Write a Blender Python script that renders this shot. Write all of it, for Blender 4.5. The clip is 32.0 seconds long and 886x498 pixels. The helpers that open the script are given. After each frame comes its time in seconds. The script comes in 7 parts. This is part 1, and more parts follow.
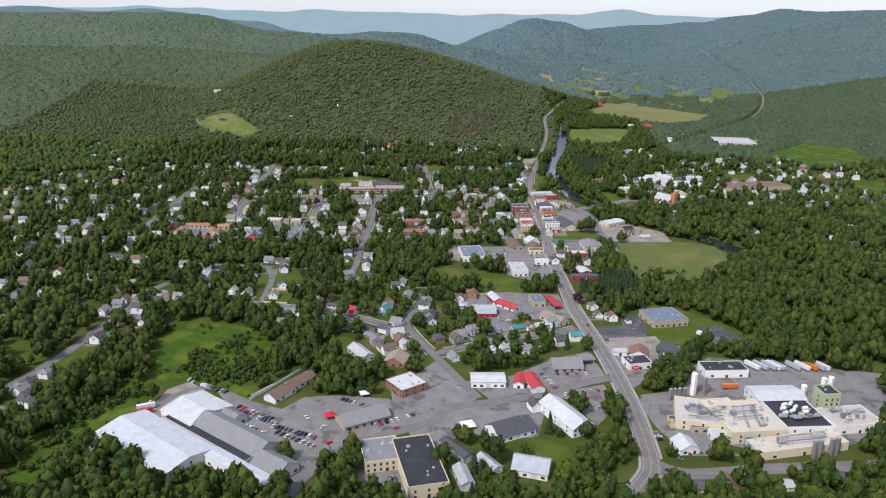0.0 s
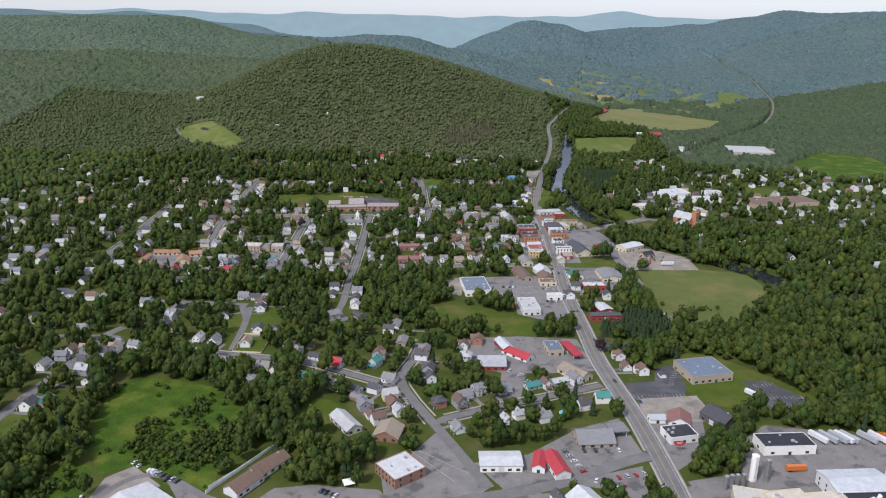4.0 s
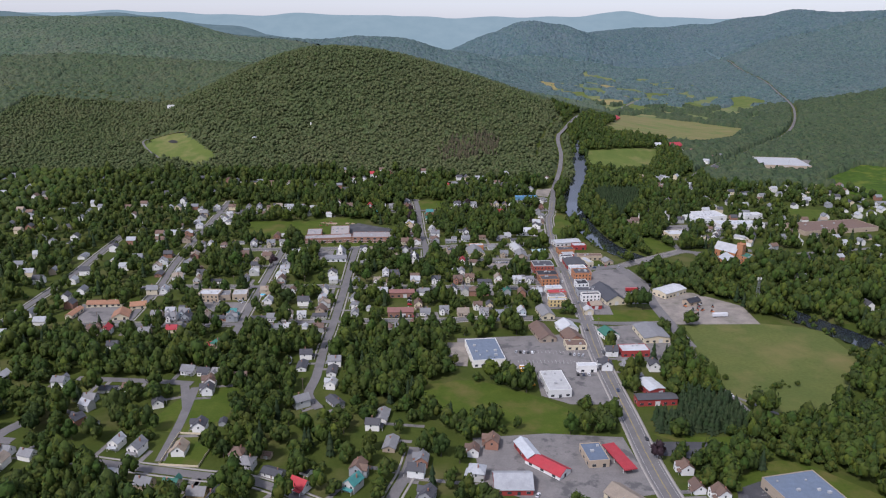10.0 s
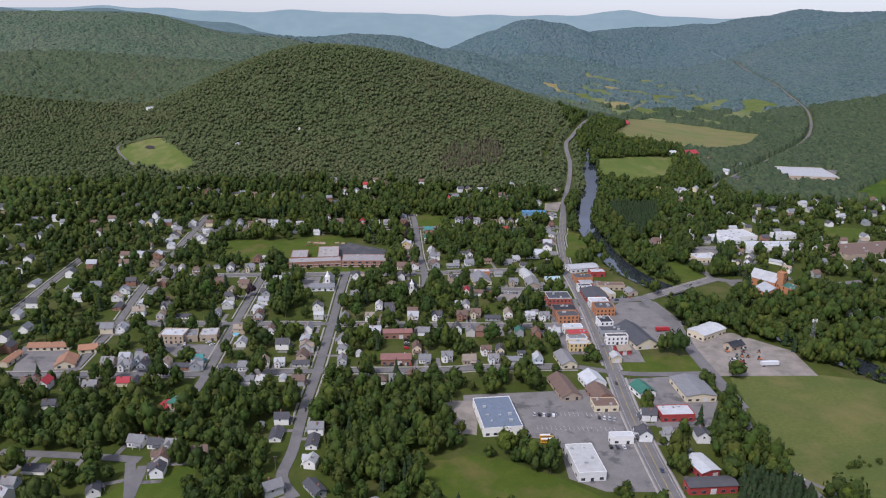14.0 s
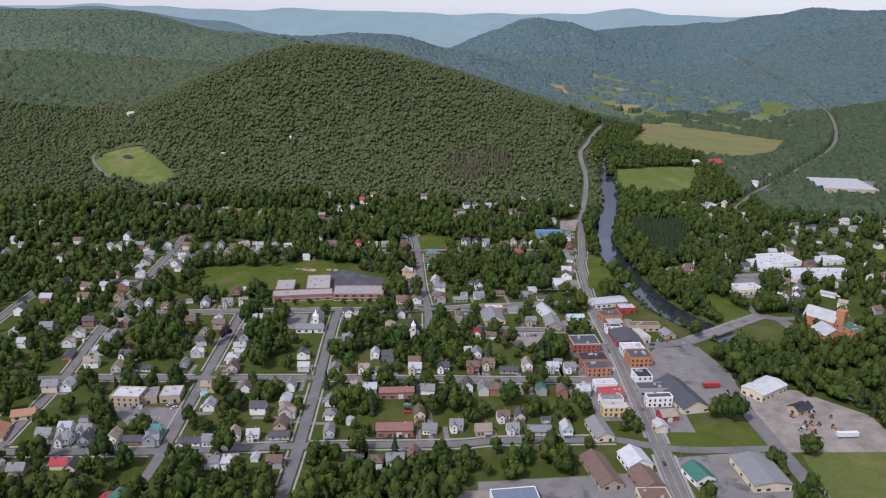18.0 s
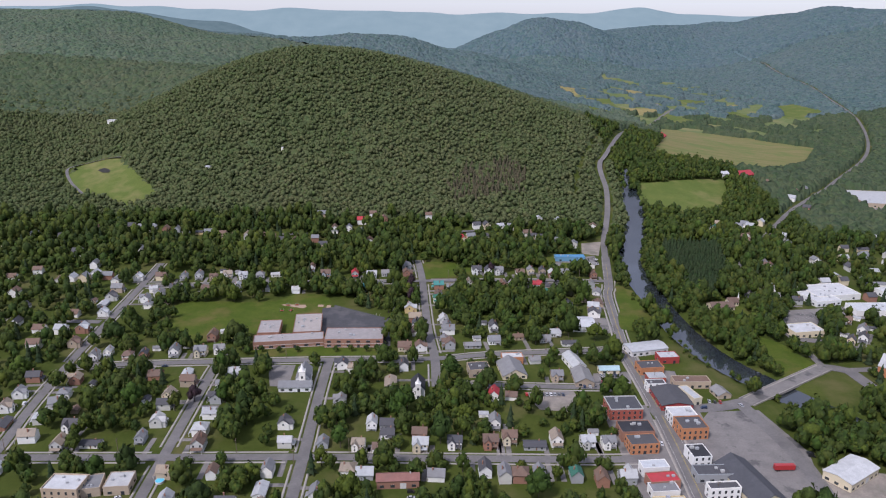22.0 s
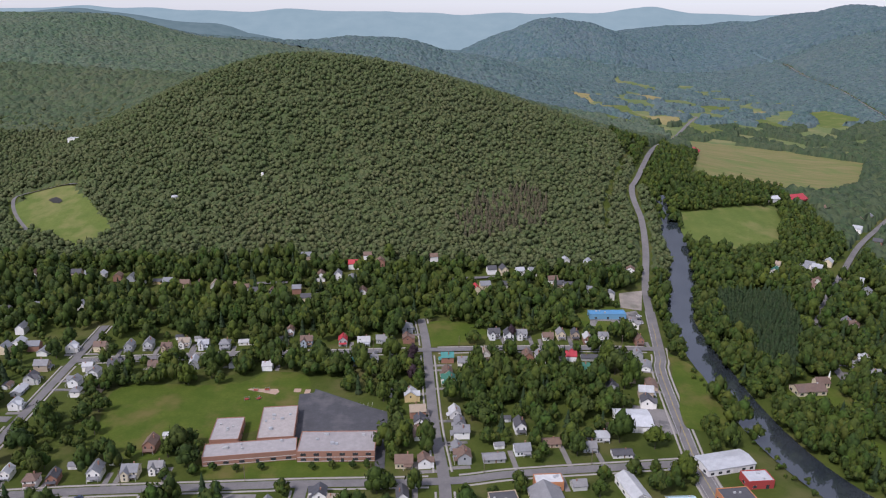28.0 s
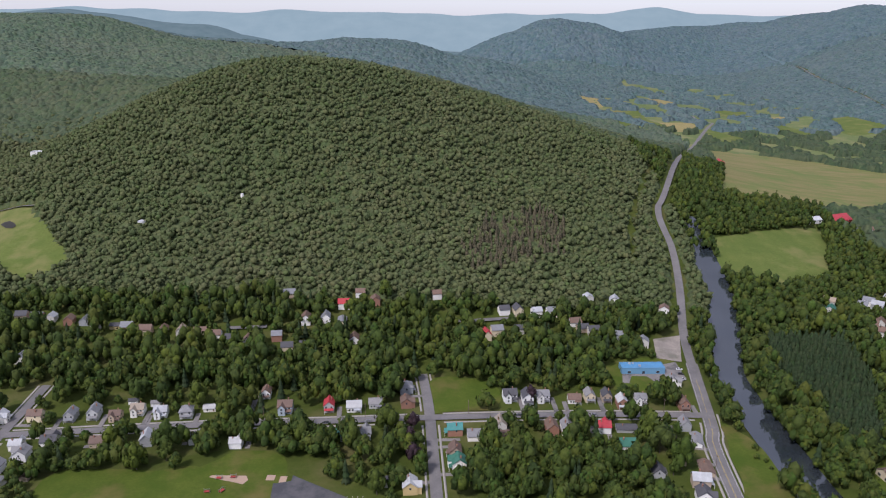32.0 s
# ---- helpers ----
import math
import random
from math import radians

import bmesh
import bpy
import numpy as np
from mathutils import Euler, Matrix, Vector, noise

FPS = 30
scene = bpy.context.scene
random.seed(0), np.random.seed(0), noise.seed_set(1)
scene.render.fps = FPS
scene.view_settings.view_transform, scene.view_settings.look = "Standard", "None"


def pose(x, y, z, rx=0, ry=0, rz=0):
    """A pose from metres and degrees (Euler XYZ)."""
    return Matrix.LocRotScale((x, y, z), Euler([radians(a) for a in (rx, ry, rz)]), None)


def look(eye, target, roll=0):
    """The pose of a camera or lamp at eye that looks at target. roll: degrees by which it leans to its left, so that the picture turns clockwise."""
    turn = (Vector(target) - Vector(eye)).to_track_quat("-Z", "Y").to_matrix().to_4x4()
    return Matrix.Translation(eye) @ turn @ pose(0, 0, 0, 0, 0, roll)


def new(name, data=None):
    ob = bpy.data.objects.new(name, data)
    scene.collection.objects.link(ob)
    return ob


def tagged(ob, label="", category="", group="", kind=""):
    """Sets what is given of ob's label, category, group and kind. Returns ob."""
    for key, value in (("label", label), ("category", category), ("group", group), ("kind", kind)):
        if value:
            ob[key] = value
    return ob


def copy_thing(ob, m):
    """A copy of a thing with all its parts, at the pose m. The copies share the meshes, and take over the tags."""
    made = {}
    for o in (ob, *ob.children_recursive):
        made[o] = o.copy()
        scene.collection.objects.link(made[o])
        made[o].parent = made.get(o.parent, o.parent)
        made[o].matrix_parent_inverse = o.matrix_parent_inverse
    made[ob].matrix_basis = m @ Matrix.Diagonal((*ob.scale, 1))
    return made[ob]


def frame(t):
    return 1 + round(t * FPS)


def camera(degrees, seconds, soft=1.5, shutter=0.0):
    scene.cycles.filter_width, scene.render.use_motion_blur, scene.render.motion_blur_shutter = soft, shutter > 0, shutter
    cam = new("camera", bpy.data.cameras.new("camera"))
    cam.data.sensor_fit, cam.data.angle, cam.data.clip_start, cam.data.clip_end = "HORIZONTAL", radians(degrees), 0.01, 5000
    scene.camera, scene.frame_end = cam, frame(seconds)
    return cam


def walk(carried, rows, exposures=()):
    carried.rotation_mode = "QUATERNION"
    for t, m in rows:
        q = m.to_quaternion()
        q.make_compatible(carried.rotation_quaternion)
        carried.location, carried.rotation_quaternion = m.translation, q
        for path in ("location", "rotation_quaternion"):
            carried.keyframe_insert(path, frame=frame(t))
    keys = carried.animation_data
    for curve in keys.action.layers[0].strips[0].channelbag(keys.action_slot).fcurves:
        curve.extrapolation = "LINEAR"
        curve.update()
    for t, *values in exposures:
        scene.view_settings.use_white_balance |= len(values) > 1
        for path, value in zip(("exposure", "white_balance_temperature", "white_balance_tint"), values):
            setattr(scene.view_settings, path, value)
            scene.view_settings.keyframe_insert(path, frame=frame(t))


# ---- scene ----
# seconds, place, heading, downward tilt, lean in degrees
PATH = [
    (0, 0.00, 0.00, 255.00, -0.640, 17.326, 0.701),
    (1, -0.83, 25.83, 255.87, -0.564, 17.343, 0.589),
    (2, -2.92, 51.61, 255.93, -0.423, 17.249, 0.570),
    (3, -4.24, 77.18, 255.22, -0.348, 17.181, 0.596),
    (6, -6.99, 156.43, 252.90, -0.096, 17.070, 0.517),
    (7, -7.79, 183.91, 252.09, -0.033, 17.029, 0.408),
    (8, -8.59, 210.88, 251.36, -0.031, 17.007, 0.315),
    (9, -8.94, 236.77, 250.76, 0.028, 16.980, 0.324),
    (10, -9.53, 263.10, 250.31, 0.019, 17.017, 0.366),
    (11, -11.91, 287.05, 250.45, 0.253, 16.961, 0.514),
    (12, -13.76, 313.76, 250.14, 0.366, 17.042, 0.618),
    (13, -14.80, 339.33, 249.96, 0.375, 17.122, 0.700),
    (14, -15.80, 364.65, 249.45, 0.406, 17.139, 0.736),
    (17, -19.22, 442.30, 249.21, 0.450, 17.181, 0.758),
    (18, -20.56, 467.79, 249.50, 0.356, 17.242, 0.758),
    (19, -21.72, 493.58, 249.55, 0.294, 17.289, 0.707),
    (20, -23.14, 518.89, 249.34, 0.259, 17.294, 0.655),
    (21, -23.98, 543.77, 249.35, 0.169, 17.263, 0.640),
    (22, -25.33, 569.73, 249.43, 0.108, 17.249, 0.618),
    (23, -25.44, 595.90, 249.79, -0.019, 17.262, 0.587),
    (24, -26.67, 621.81, 250.05, -0.084, 17.231, 0.509),
    (25, -27.77, 647.41, 250.58, -0.153, 17.207, 0.443),
    (28, -30.29, 722.70, 253.48, -0.176, 17.258, 0.373),
    (29, -31.57, 748.51, 253.51, -0.141, 17.161, 0.400),
    (30, -32.86, 774.45, 253.07, -0.106, 17.132, 0.353),
    (31, -33.74, 801.02, 253.13, -0.129, 17.163, 0.370),
    (32, -35.30, 826.73, 253.37, -0.124, 17.180, 0.321),
]


def aim(x, y, z, heading, tilt, lean):
    a, b = radians(heading), radians(tilt)
    ahead = Vector((math.sin(a) * math.cos(b), math.cos(a) * math.cos(b), -math.sin(b)))
    return look(Vector((x, y, z)), Vector((x, y, z)) + ahead * 100, lean)


cam = camera(62.51, 32.0, soft=1.15)
walk(cam, [(row[0], aim(*row[1:])) for row in PATH], [(0, 0.42, 5900, 16), (3.5, 0.34, 5850, 16), (7, 0.18, 5800, 20), (12, 0.18, 5750, 21), (32, 0.26, 5850, 23)])

# ---- light ----
SUN_HEADING, SUN_HEIGHT = radians(-140), radians(50)
world = bpy.data.worlds.new("sky")
scene.world = world
world.use_nodes = True
sky = world.node_tree.nodes.new("ShaderNodeTexSky")
sky.sky_type, sky.sun_disc = "NISHITA", False
sky.sun_elevation, sky.sun_rotation = SUN_HEIGHT, SUN_HEADING
sky.air_density, sky.dust_density, sky.ozone_density = 1.0, 1.0, 2.0
world.node_tree.nodes["Background"].inputs["Strength"].default_value = 0.12
veil = world.node_tree.nodes.new("ShaderNodeMix")    # thin high cloud over the blue
veil.data_type = "RGBA"
veil.inputs[0].default_value = 0.5
veil.inputs[7].default_value = (6.4, 6.4, 6.5, 1)
world.node_tree.links.new(sky.outputs["Color"], veil.inputs[6])
world.node_tree.links.new(veil.outputs[2], world.node_tree.nodes["Background"].inputs["Color"])
sun = new("sun", bpy.data.lights.new("sun", "SUN"))
sun.data.energy, sun.data.angle, sun.data.color = 2.9, radians(8), (1.0, 0.94, 0.85)
sun.matrix_world = look((0, 0, 0), (-math.sin(SUN_HEADING) * math.cos(SUN_HEIGHT), -math.cos(SUN_HEADING) * math.cos(SUN_HEIGHT), -math.sin(SUN_HEIGHT)))

# ---- materials ----
def blend(nt, fac, a, b):
    """A colour mix of two sockets or colours."""
    mix = nt.nodes.new("ShaderNodeMix")
    mix.data_type = "RGBA"
    for socket, value in ((mix.inputs[0], fac), (mix.inputs[6], a), (mix.inputs[7], b)):
        if isinstance(value, bpy.types.NodeSocket):
            nt.links.new(value, socket)
        else:
            socket.default_value = value if isinstance(value, float) else (*value, 1)
    return mix.outputs[2]


def noisy(nt, size, detail=3.0, low=0.35, high=0.65, stretch=(1, 1, 1), rough=0.6):
    """A noise of that size in metres, spread to 0..1."""
    nodes, links = nt.nodes, nt.links
    place, scale_node, grain, spread = (nodes.new("ShaderNode" + n) for n in ("TexCoord", "Mapping", "TexNoise", "MapRange"))
    geo = nodes.new("ShaderNodeNewGeometry")
    nodes.remove(place)
    scale_node.inputs["Scale"].default_value = [s / size for s in stretch]
    links.new(geo.outputs["Position"], scale_node.inputs["Vector"])
    links.new(scale_node.outputs["Vector"], grain.inputs["Vector"])
    grain.inputs["Scale"].default_value, grain.inputs["Detail"].default_value = 1.0, detail
    grain.inputs["Roughness"].default_value = rough
    links.new(grain.outputs["Fac"], spread.inputs["Value"])
    spread.inputs["From Min"].default_value, spread.inputs["From Max"].default_value = low, high
    return spread.outputs["Result"]


def surface(name, base, other, size=6.0, fine=0.6, stain=None, stain_size=25.0, rough=0.9, metal=0.0, spec=0.3, bump=0.0, stretch=(1, 1, 1), vary=None, by="object", stain_low=0.5, stain_high=0.7, cells=0.0):
    """Two tones mixed by noise at two scales, with stains, relief and a change from piece to piece."""
    m = bpy.data.materials.new(name)
    m.use_nodes = True
    nt = m.node_tree
    b = nt.nodes["Principled BSDF"]
    b.inputs["Roughness"].default_value, b.inputs["Metallic"].default_value = rough, metal
    b.inputs["Specular IOR Level"].default_value = spec
    col = blend(nt, noisy(nt, size, 4.0, stretch=stretch), base, other)
    mean = [(p + q) / 2 for p, q in zip(base, other)]
    if fine:
        col = blend(nt, noisy(nt, fine, 2.0, 0.25, 0.75, stretch), col, blend(nt, 0.5, col, [c * 0.62 for c in mean]))
    if stain:
        col = blend(nt, noisy(nt, stain_size, 5.0, stain_low, stain_high), col, stain)
    if cells:       # one tone and one rounded top for each tree crown
        where, stretch_node, crowns = (nt.nodes.new("ShaderNode" + n) for n in ("NewGeometry", "Mapping", "TexVoronoi"))
        stretch_node.inputs["Scale"].default_value = (1 / cells, 1 / cells, 0.25 / cells)
        nt.links.new(where.outputs["Position"], stretch_node.inputs["Vector"])
        nt.links.new(stretch_node.outputs["Vector"], crowns.inputs["Vector"])
        crowns.inputs["Scale"].default_value = 1.0
    if vary:
        if by == "object":
            r = nt.nodes.new("ShaderNodeObjectInfo").outputs["Random"]
        else:
            r = nt.nodes.new("ShaderNodeNewGeometry").outputs["Random Per Island"]
        if cells:
            r = crowns.outputs["Color"]
        ramp = nt.nodes.new("ShaderNodeValToRGB")
        while len(ramp.color_ramp.elements) < len(vary):
            ramp.color_ramp.elements.new(0.5)
        for k, (e, c) in enumerate(zip(ramp.color_ramp.elements, vary)):
            e.position, e.color = k / max(len(vary) - 1, 1), (*c, 1)
        nt.links.new(r, ramp.inputs["Fac"])
        mul = nt.nodes.new("ShaderNodeMix")
        mul.data_type, mul.blend_type = "RGBA", "MULTIPLY"
        mul.inputs[0].default_value = 1.0
        nt.links.new(col, mul.inputs[6])
        nt.links.new(ramp.outputs["Color"], mul.inputs[7])
        col = mul.outputs[2]
    nt.links.new(col, b.inputs["Base Color"])
    if cells:
        round_top, relief = nt.nodes.new("ShaderNodeMapRange"), nt.nodes.new("ShaderNodeBump")
        round_top.inputs["From Min"].default_value, round_top.inputs["From Max"].default_value = 0.75, 0.0
        nt.links.new(crowns.outputs["Distance"], round_top.inputs["Value"])
        nt.links.new(round_top.outputs["Result"], relief.inputs["Height"])
        relief.inputs["Strength"].default_value, relief.inputs["Distance"].default_value = 1.0, cells * 0.45
        nt.links.new(relief.outputs["Normal"], b.inputs["Normal"])
    elif bump:
        relief = nt.nodes.new("ShaderNodeBump")
        relief.inputs["Strength"].default_value, relief.inputs["Distance"].default_value = 0.8, bump
        nt.links.new(noisy(nt, fine or size, 3.0, 0.2, 0.8, stretch), relief.inputs["Height"])
        nt.links.new(relief.outputs["Normal"], b.inputs["Normal"])
    return m


M = {}
M["ground"] = surface("ground", (0.046, 0.066, 0.011), (0.070, 0.087, 0.016), 24, 2.0, (0.10, 0.094, 0.034), 40, spec=0.1)
M["lawn"] = surface("lawn", (0.054, 0.086, 0.010), (0.084, 0.110, 0.016), 14, 1.5, (0.116, 0.102, 0.031), 30, spec=0.1)
M["hill_grass"] = surface("hill_grass", (0.092, 0.128, 0.027), (0.126, 0.152, 0.037), 20, 2, (0.17, 0.16, 0.06), 40, spec=0.1)
M["meadow"] = surface("meadow", (0.068, 0.118, 0.010), (0.036, 0.070, 0.009), 9, 1.6, (0.122, 0.140, 0.020), 30, spec=0.1, bump=0.6)
M["dry_grass"] = surface("dry_grass", (0.118, 0.132, 0.036), (0.088, 0.112, 0.029), 40, 2.5, (0.155, 0.135, 0.05), 55, spec=0.1)
M["straw"] = surface("straw", (0.30, 0.24, 0.10), (0.24, 0.21, 0.08), 40, 4, spec=0.1)
M["fallow"] = surface("fallow", (0.140, 0.160, 0.048), (0.230, 0.185, 0.082), 22, 4, (0.115, 0.150, 0.042), 60, spec=0.1, stretch=(0.22, 1.6, 1))
M["far_green"] = surface("far_green", (0.110, 0.150, 0.050), (0.150, 0.178, 0.066), 50, 5, (0.2, 0.19, 0.085), 70, spec=0.1)
M["asphalt"] = surface("asphalt", (0.152, 0.143, 0.136), (0.186, 0.175, 0.166), 9, 1.2, (0.120, 0.114, 0.110), 16, rough=0.9)
M["lot"] = surface("lot", (0.168, 0.157, 0.147), (0.226, 0.210, 0.193), 10, 1.2, (0.100, 0.096, 0.092), 17, rough=0.92, stain_low=0.55, stain_high=0.62)
M["fresh_asphalt"] = surface("fresh_asphalt", (0.062, 0.062, 0.066), (0.082, 0.082, 0.086), 9, 1.0, (0.105, 0.10, 0.10), 18, rough=0.9)
M["gravel"] = surface("gravel", (0.32, 0.28, 0.235), (0.22, 0.195, 0.165), 10, 1.0, (0.15, 0.14, 0.11), 15, rough=0.95)
M["concrete"] = surface("concrete", (0.36, 0.33, 0.29), (0.30, 0.28, 0.25), 6, 0.8, rough=0.9)
M["line_yellow"] = surface("line_yellow", (0.42, 0.33, 0.10), (0.34, 0.27, 0.10), 3, 0.4)
M["line_white"] = surface("line_white", (0.55, 0.54, 0.50), (0.45, 0.44, 0.41), 3, 0.4)
M["water"] = surface("water", (0.020, 0.026, 0.030), (0.034, 0.040, 0.044), 40, 0, rough=0.04, spec=1.0, bump=0.0)
M["pond"] = surface("pond", (0.022, 0.020, 0.014), (0.034, 0.030, 0.02), 5, 0, rough=0.5, spec=0.2)
GREENS = [(0.50, 0.62, 0.60), (0.80, 0.95, 0.75), (1.0, 1.0, 1.0), (1.22, 1.08, 0.80), (0.85, 1.16, 0.80), (0.60, 0.74, 0.75), (1.50, 1.45, 0.85), (0.72, 0.80, 0.80), (1.05, 1.22, 0.75)]
M["leaves"] = surface("leaves", (0.023, 0.037, 0.008), (0.070, 0.092, 0.019), 2.2, 0.7, (0.062, 0.076, 0.015), 60, spec=0.15, rough=0.75, vary=GREENS, by="island", stain_low=0.45, stain_high=0.75, bump=0.35)
M["leaf_crown"] = surface("leaf_crown", (0.023, 0.037, 0.008), (0.072, 0.094, 0.019), 2.2, 0.7, spec=0.15, rough=0.75, vary=GREENS, bump=0.35)
HILLS = [(0.78, 0.88, 0.80), (0.90, 0.95, 0.86), (1.0, 1.0, 1.0), (1.07, 1.01, 0.93), (0.90, 1.02, 0.86), (0.84, 0.93, 0.88), (1.10, 1.01, 0.98), (0.90, 1.10, 0.82)]
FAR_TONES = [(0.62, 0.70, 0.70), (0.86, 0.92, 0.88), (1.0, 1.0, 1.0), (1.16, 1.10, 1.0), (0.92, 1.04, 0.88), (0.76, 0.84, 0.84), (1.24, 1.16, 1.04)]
M["hill_leaves"] = surface("hill_leaves", (0.070, 0.091, 0.038), (0.106, 0.124, 0.050), 7, 1.2, (0.104, 0.110, 0.052), 150, spec=0.1, rough=0.8, vary=HILLS, by="island", bump=0.2, stain_low=0.4, stain_high=0.75)
M["hill_floor"] = surface("hill_floor", (0.066, 0.086, 0.038), (0.098, 0.114, 0.048), 7, 1.2, spec=0.1, rough=0.85, vary=HILLS, cells=6.0)
M["sand"] = surface("sand", (0.42, 0.30, 0.21), (0.36, 0.26, 0.19), 5, 0.6)
M["brown_leaves"] = surface("brown_leaves", (0.076, 0.070, 0.044), (0.104, 0.092, 0.058), 6, 1.2, vary=[(0.8, 0.85, 0.8), (1.1, 1.05, 1.0)], by="island", rough=0.85, spec=0.1)
M["purple_leaves"] = surface("purple_leaves", (0.030, 0.018, 0.022), (0.042, 0.024, 0.028), 3, 0.8, rough=0.7, spec=0.2, bump=0.3)
# distance haze put into these two leaf colours: paler and bluer than nearer woods
M["hazed_far_leaves"] = surface("hazed_far_leaves", (0.068, 0.108, 0.110), (0.112, 0.156, 0.154), 14, 4, (0.092, 0.122, 0.126), 220, spec=0.1, rough=0.85, vary=FAR_TONES, cells=10.0, stain_low=0.4, stain_high=0.75)
M["hazed_head_leaves"] = surface("hazed_head_leaves", (0.070, 0.114, 0.128), (0.112, 0.158, 0.170), 16, 5, (0.094, 0.127, 0.140), 260, spec=0.1, rough=0.85, vary=FAR_TONES, cells=12.0, stain_low=0.4, stain_high=0.75)
# haze over the upper slopes and western hill, mixed into their leaf colour
M["hazed_ridge_leaves"] = surface("hazed_ridge_leaves", (0.066, 0.099, 0.067), (0.106, 0.137, 0.088), 12, 3, (0.100, 0.116, 0.082), 190, spec=0.1, rough=0.85, vary=FAR_TONES, cells=8.5, stain_low=0.4, stain_high=0.75)
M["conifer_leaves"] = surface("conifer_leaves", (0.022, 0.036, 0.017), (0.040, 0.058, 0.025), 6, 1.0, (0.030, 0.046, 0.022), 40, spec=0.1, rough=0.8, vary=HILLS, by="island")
# middle step towards the ridge: a weaker haze tint in the leaf colour
M["hazed_slope_leaves"] = surface("hazed_slope_leaves", (0.052, 0.076, 0.042), (0.086, 0.108, 0.058), 12, 3, (0.080, 0.092, 0.054), 190, spec=0.1, rough=0.85, vary=FAR_TONES, cells=8.0, stain_low=0.4, stain_high=0.75)
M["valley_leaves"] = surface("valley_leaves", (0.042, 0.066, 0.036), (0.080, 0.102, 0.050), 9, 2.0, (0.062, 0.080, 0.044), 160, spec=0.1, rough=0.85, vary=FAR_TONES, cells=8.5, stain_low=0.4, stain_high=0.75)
M["bark"] = surface("bark", (0.10, 0.08, 0.06), (0.07, 0.055, 0.045), 0.6, 0.2)


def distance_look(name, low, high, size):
    """A far backdrop of wooded hills; their haze is put into a faint glow."""
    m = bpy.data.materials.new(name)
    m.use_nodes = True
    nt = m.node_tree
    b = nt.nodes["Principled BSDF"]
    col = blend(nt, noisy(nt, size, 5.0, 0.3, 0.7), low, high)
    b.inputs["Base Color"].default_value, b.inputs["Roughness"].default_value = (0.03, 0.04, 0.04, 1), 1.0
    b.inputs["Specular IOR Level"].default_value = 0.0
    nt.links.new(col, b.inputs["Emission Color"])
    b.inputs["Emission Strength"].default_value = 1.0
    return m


# blue haze tones, emitted by the hill sheets themselves
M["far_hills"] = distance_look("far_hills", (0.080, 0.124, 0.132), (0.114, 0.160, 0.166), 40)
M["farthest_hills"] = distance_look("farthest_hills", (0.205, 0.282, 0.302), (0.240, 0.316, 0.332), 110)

# ---- the lie of the land ----
FLOOR = ([-400, 1250, 1500, 2100, 2850, 3280, 3900, 4300, 5400], [0, 0, 6, 22, 34, 40, 56, 66, 80])
# hill crests: half width across, then points x, y, z along the crest
CRESTS = [
    (850, [(-3400, 2500, 258), (-1297, 2700, 254), (-1085, 2700, 257), (-893, 2700, 224)]),     # broad hill west of the dome
    (520, [(-893, 2700, 224), (-625, 2600, 176), (-477, 2520, 158), (-300, 2480, 140)]),
    (250, [(-850, 2250, 168), (-484, 2110, 150), (-380, 1980, 146)]),     # saddle to the dome
    (330, [(-760, 2900, 150), (-500, 2900, 184), (-300, 2900, 206), (-188, 2900, 202), (0, 2900, 163), (103, 2900, 126), (260, 2900, 86), (372, 2900, 56)]),
    (380, [(-3400, 3800, 290), (-2080, 3900, 299), (-1760, 3900, 288), (-1580, 3900, 297), (-1331, 3900, 257), (-1038, 3900, 234), (-887, 3900, 203), (-736, 3900, 168)]),
    (380, [(-3400, 4850, 300), (-1950, 4850, 312), (-1070, 4850, 300), (-700, 4850, 296), (-360, 4850, 310), (0, 4850, 282), (440, 4850, 292), (830, 4850, 282)]),
    (300, [(90, 3900, 120), (290, 3900, 215), (400, 3900, 262), (520, 3920, 240), (700, 4000, 205), (960, 4150, 235), (1250, 4250, 235)]),
    (380, [(700, 4830, 275), (1070, 4830, 320), (1256, 4830, 297), (1780, 4830, 292), (3400, 4700, 310)]),
    (560, [(1250, 4250, 180), (1430, 4250, 246), (1658, 4150, 302), (1884, 3800, 304), (2400, 3300, 312), (3400, 3000, 312)]),     # broad hill east of the valley
    (360, [(1700, 4000, 280), (1500, 3450, 186), (1400, 3020, 112), (1400, 2600, 104), (1550, 2000, 95), (2100, 1500, 110)]),
]


def swell(x, y, seed, size):
    """Smooth rolling relief between -1 and 1."""
    a, b = x / size + seed, y / size - 2.3 * seed
    return (np.sin(a + 1.3 * np.sin(0.7 * b)) + np.sin(0.83 * b + 1.7 * np.sin(0.6 * a + seed))) / 2


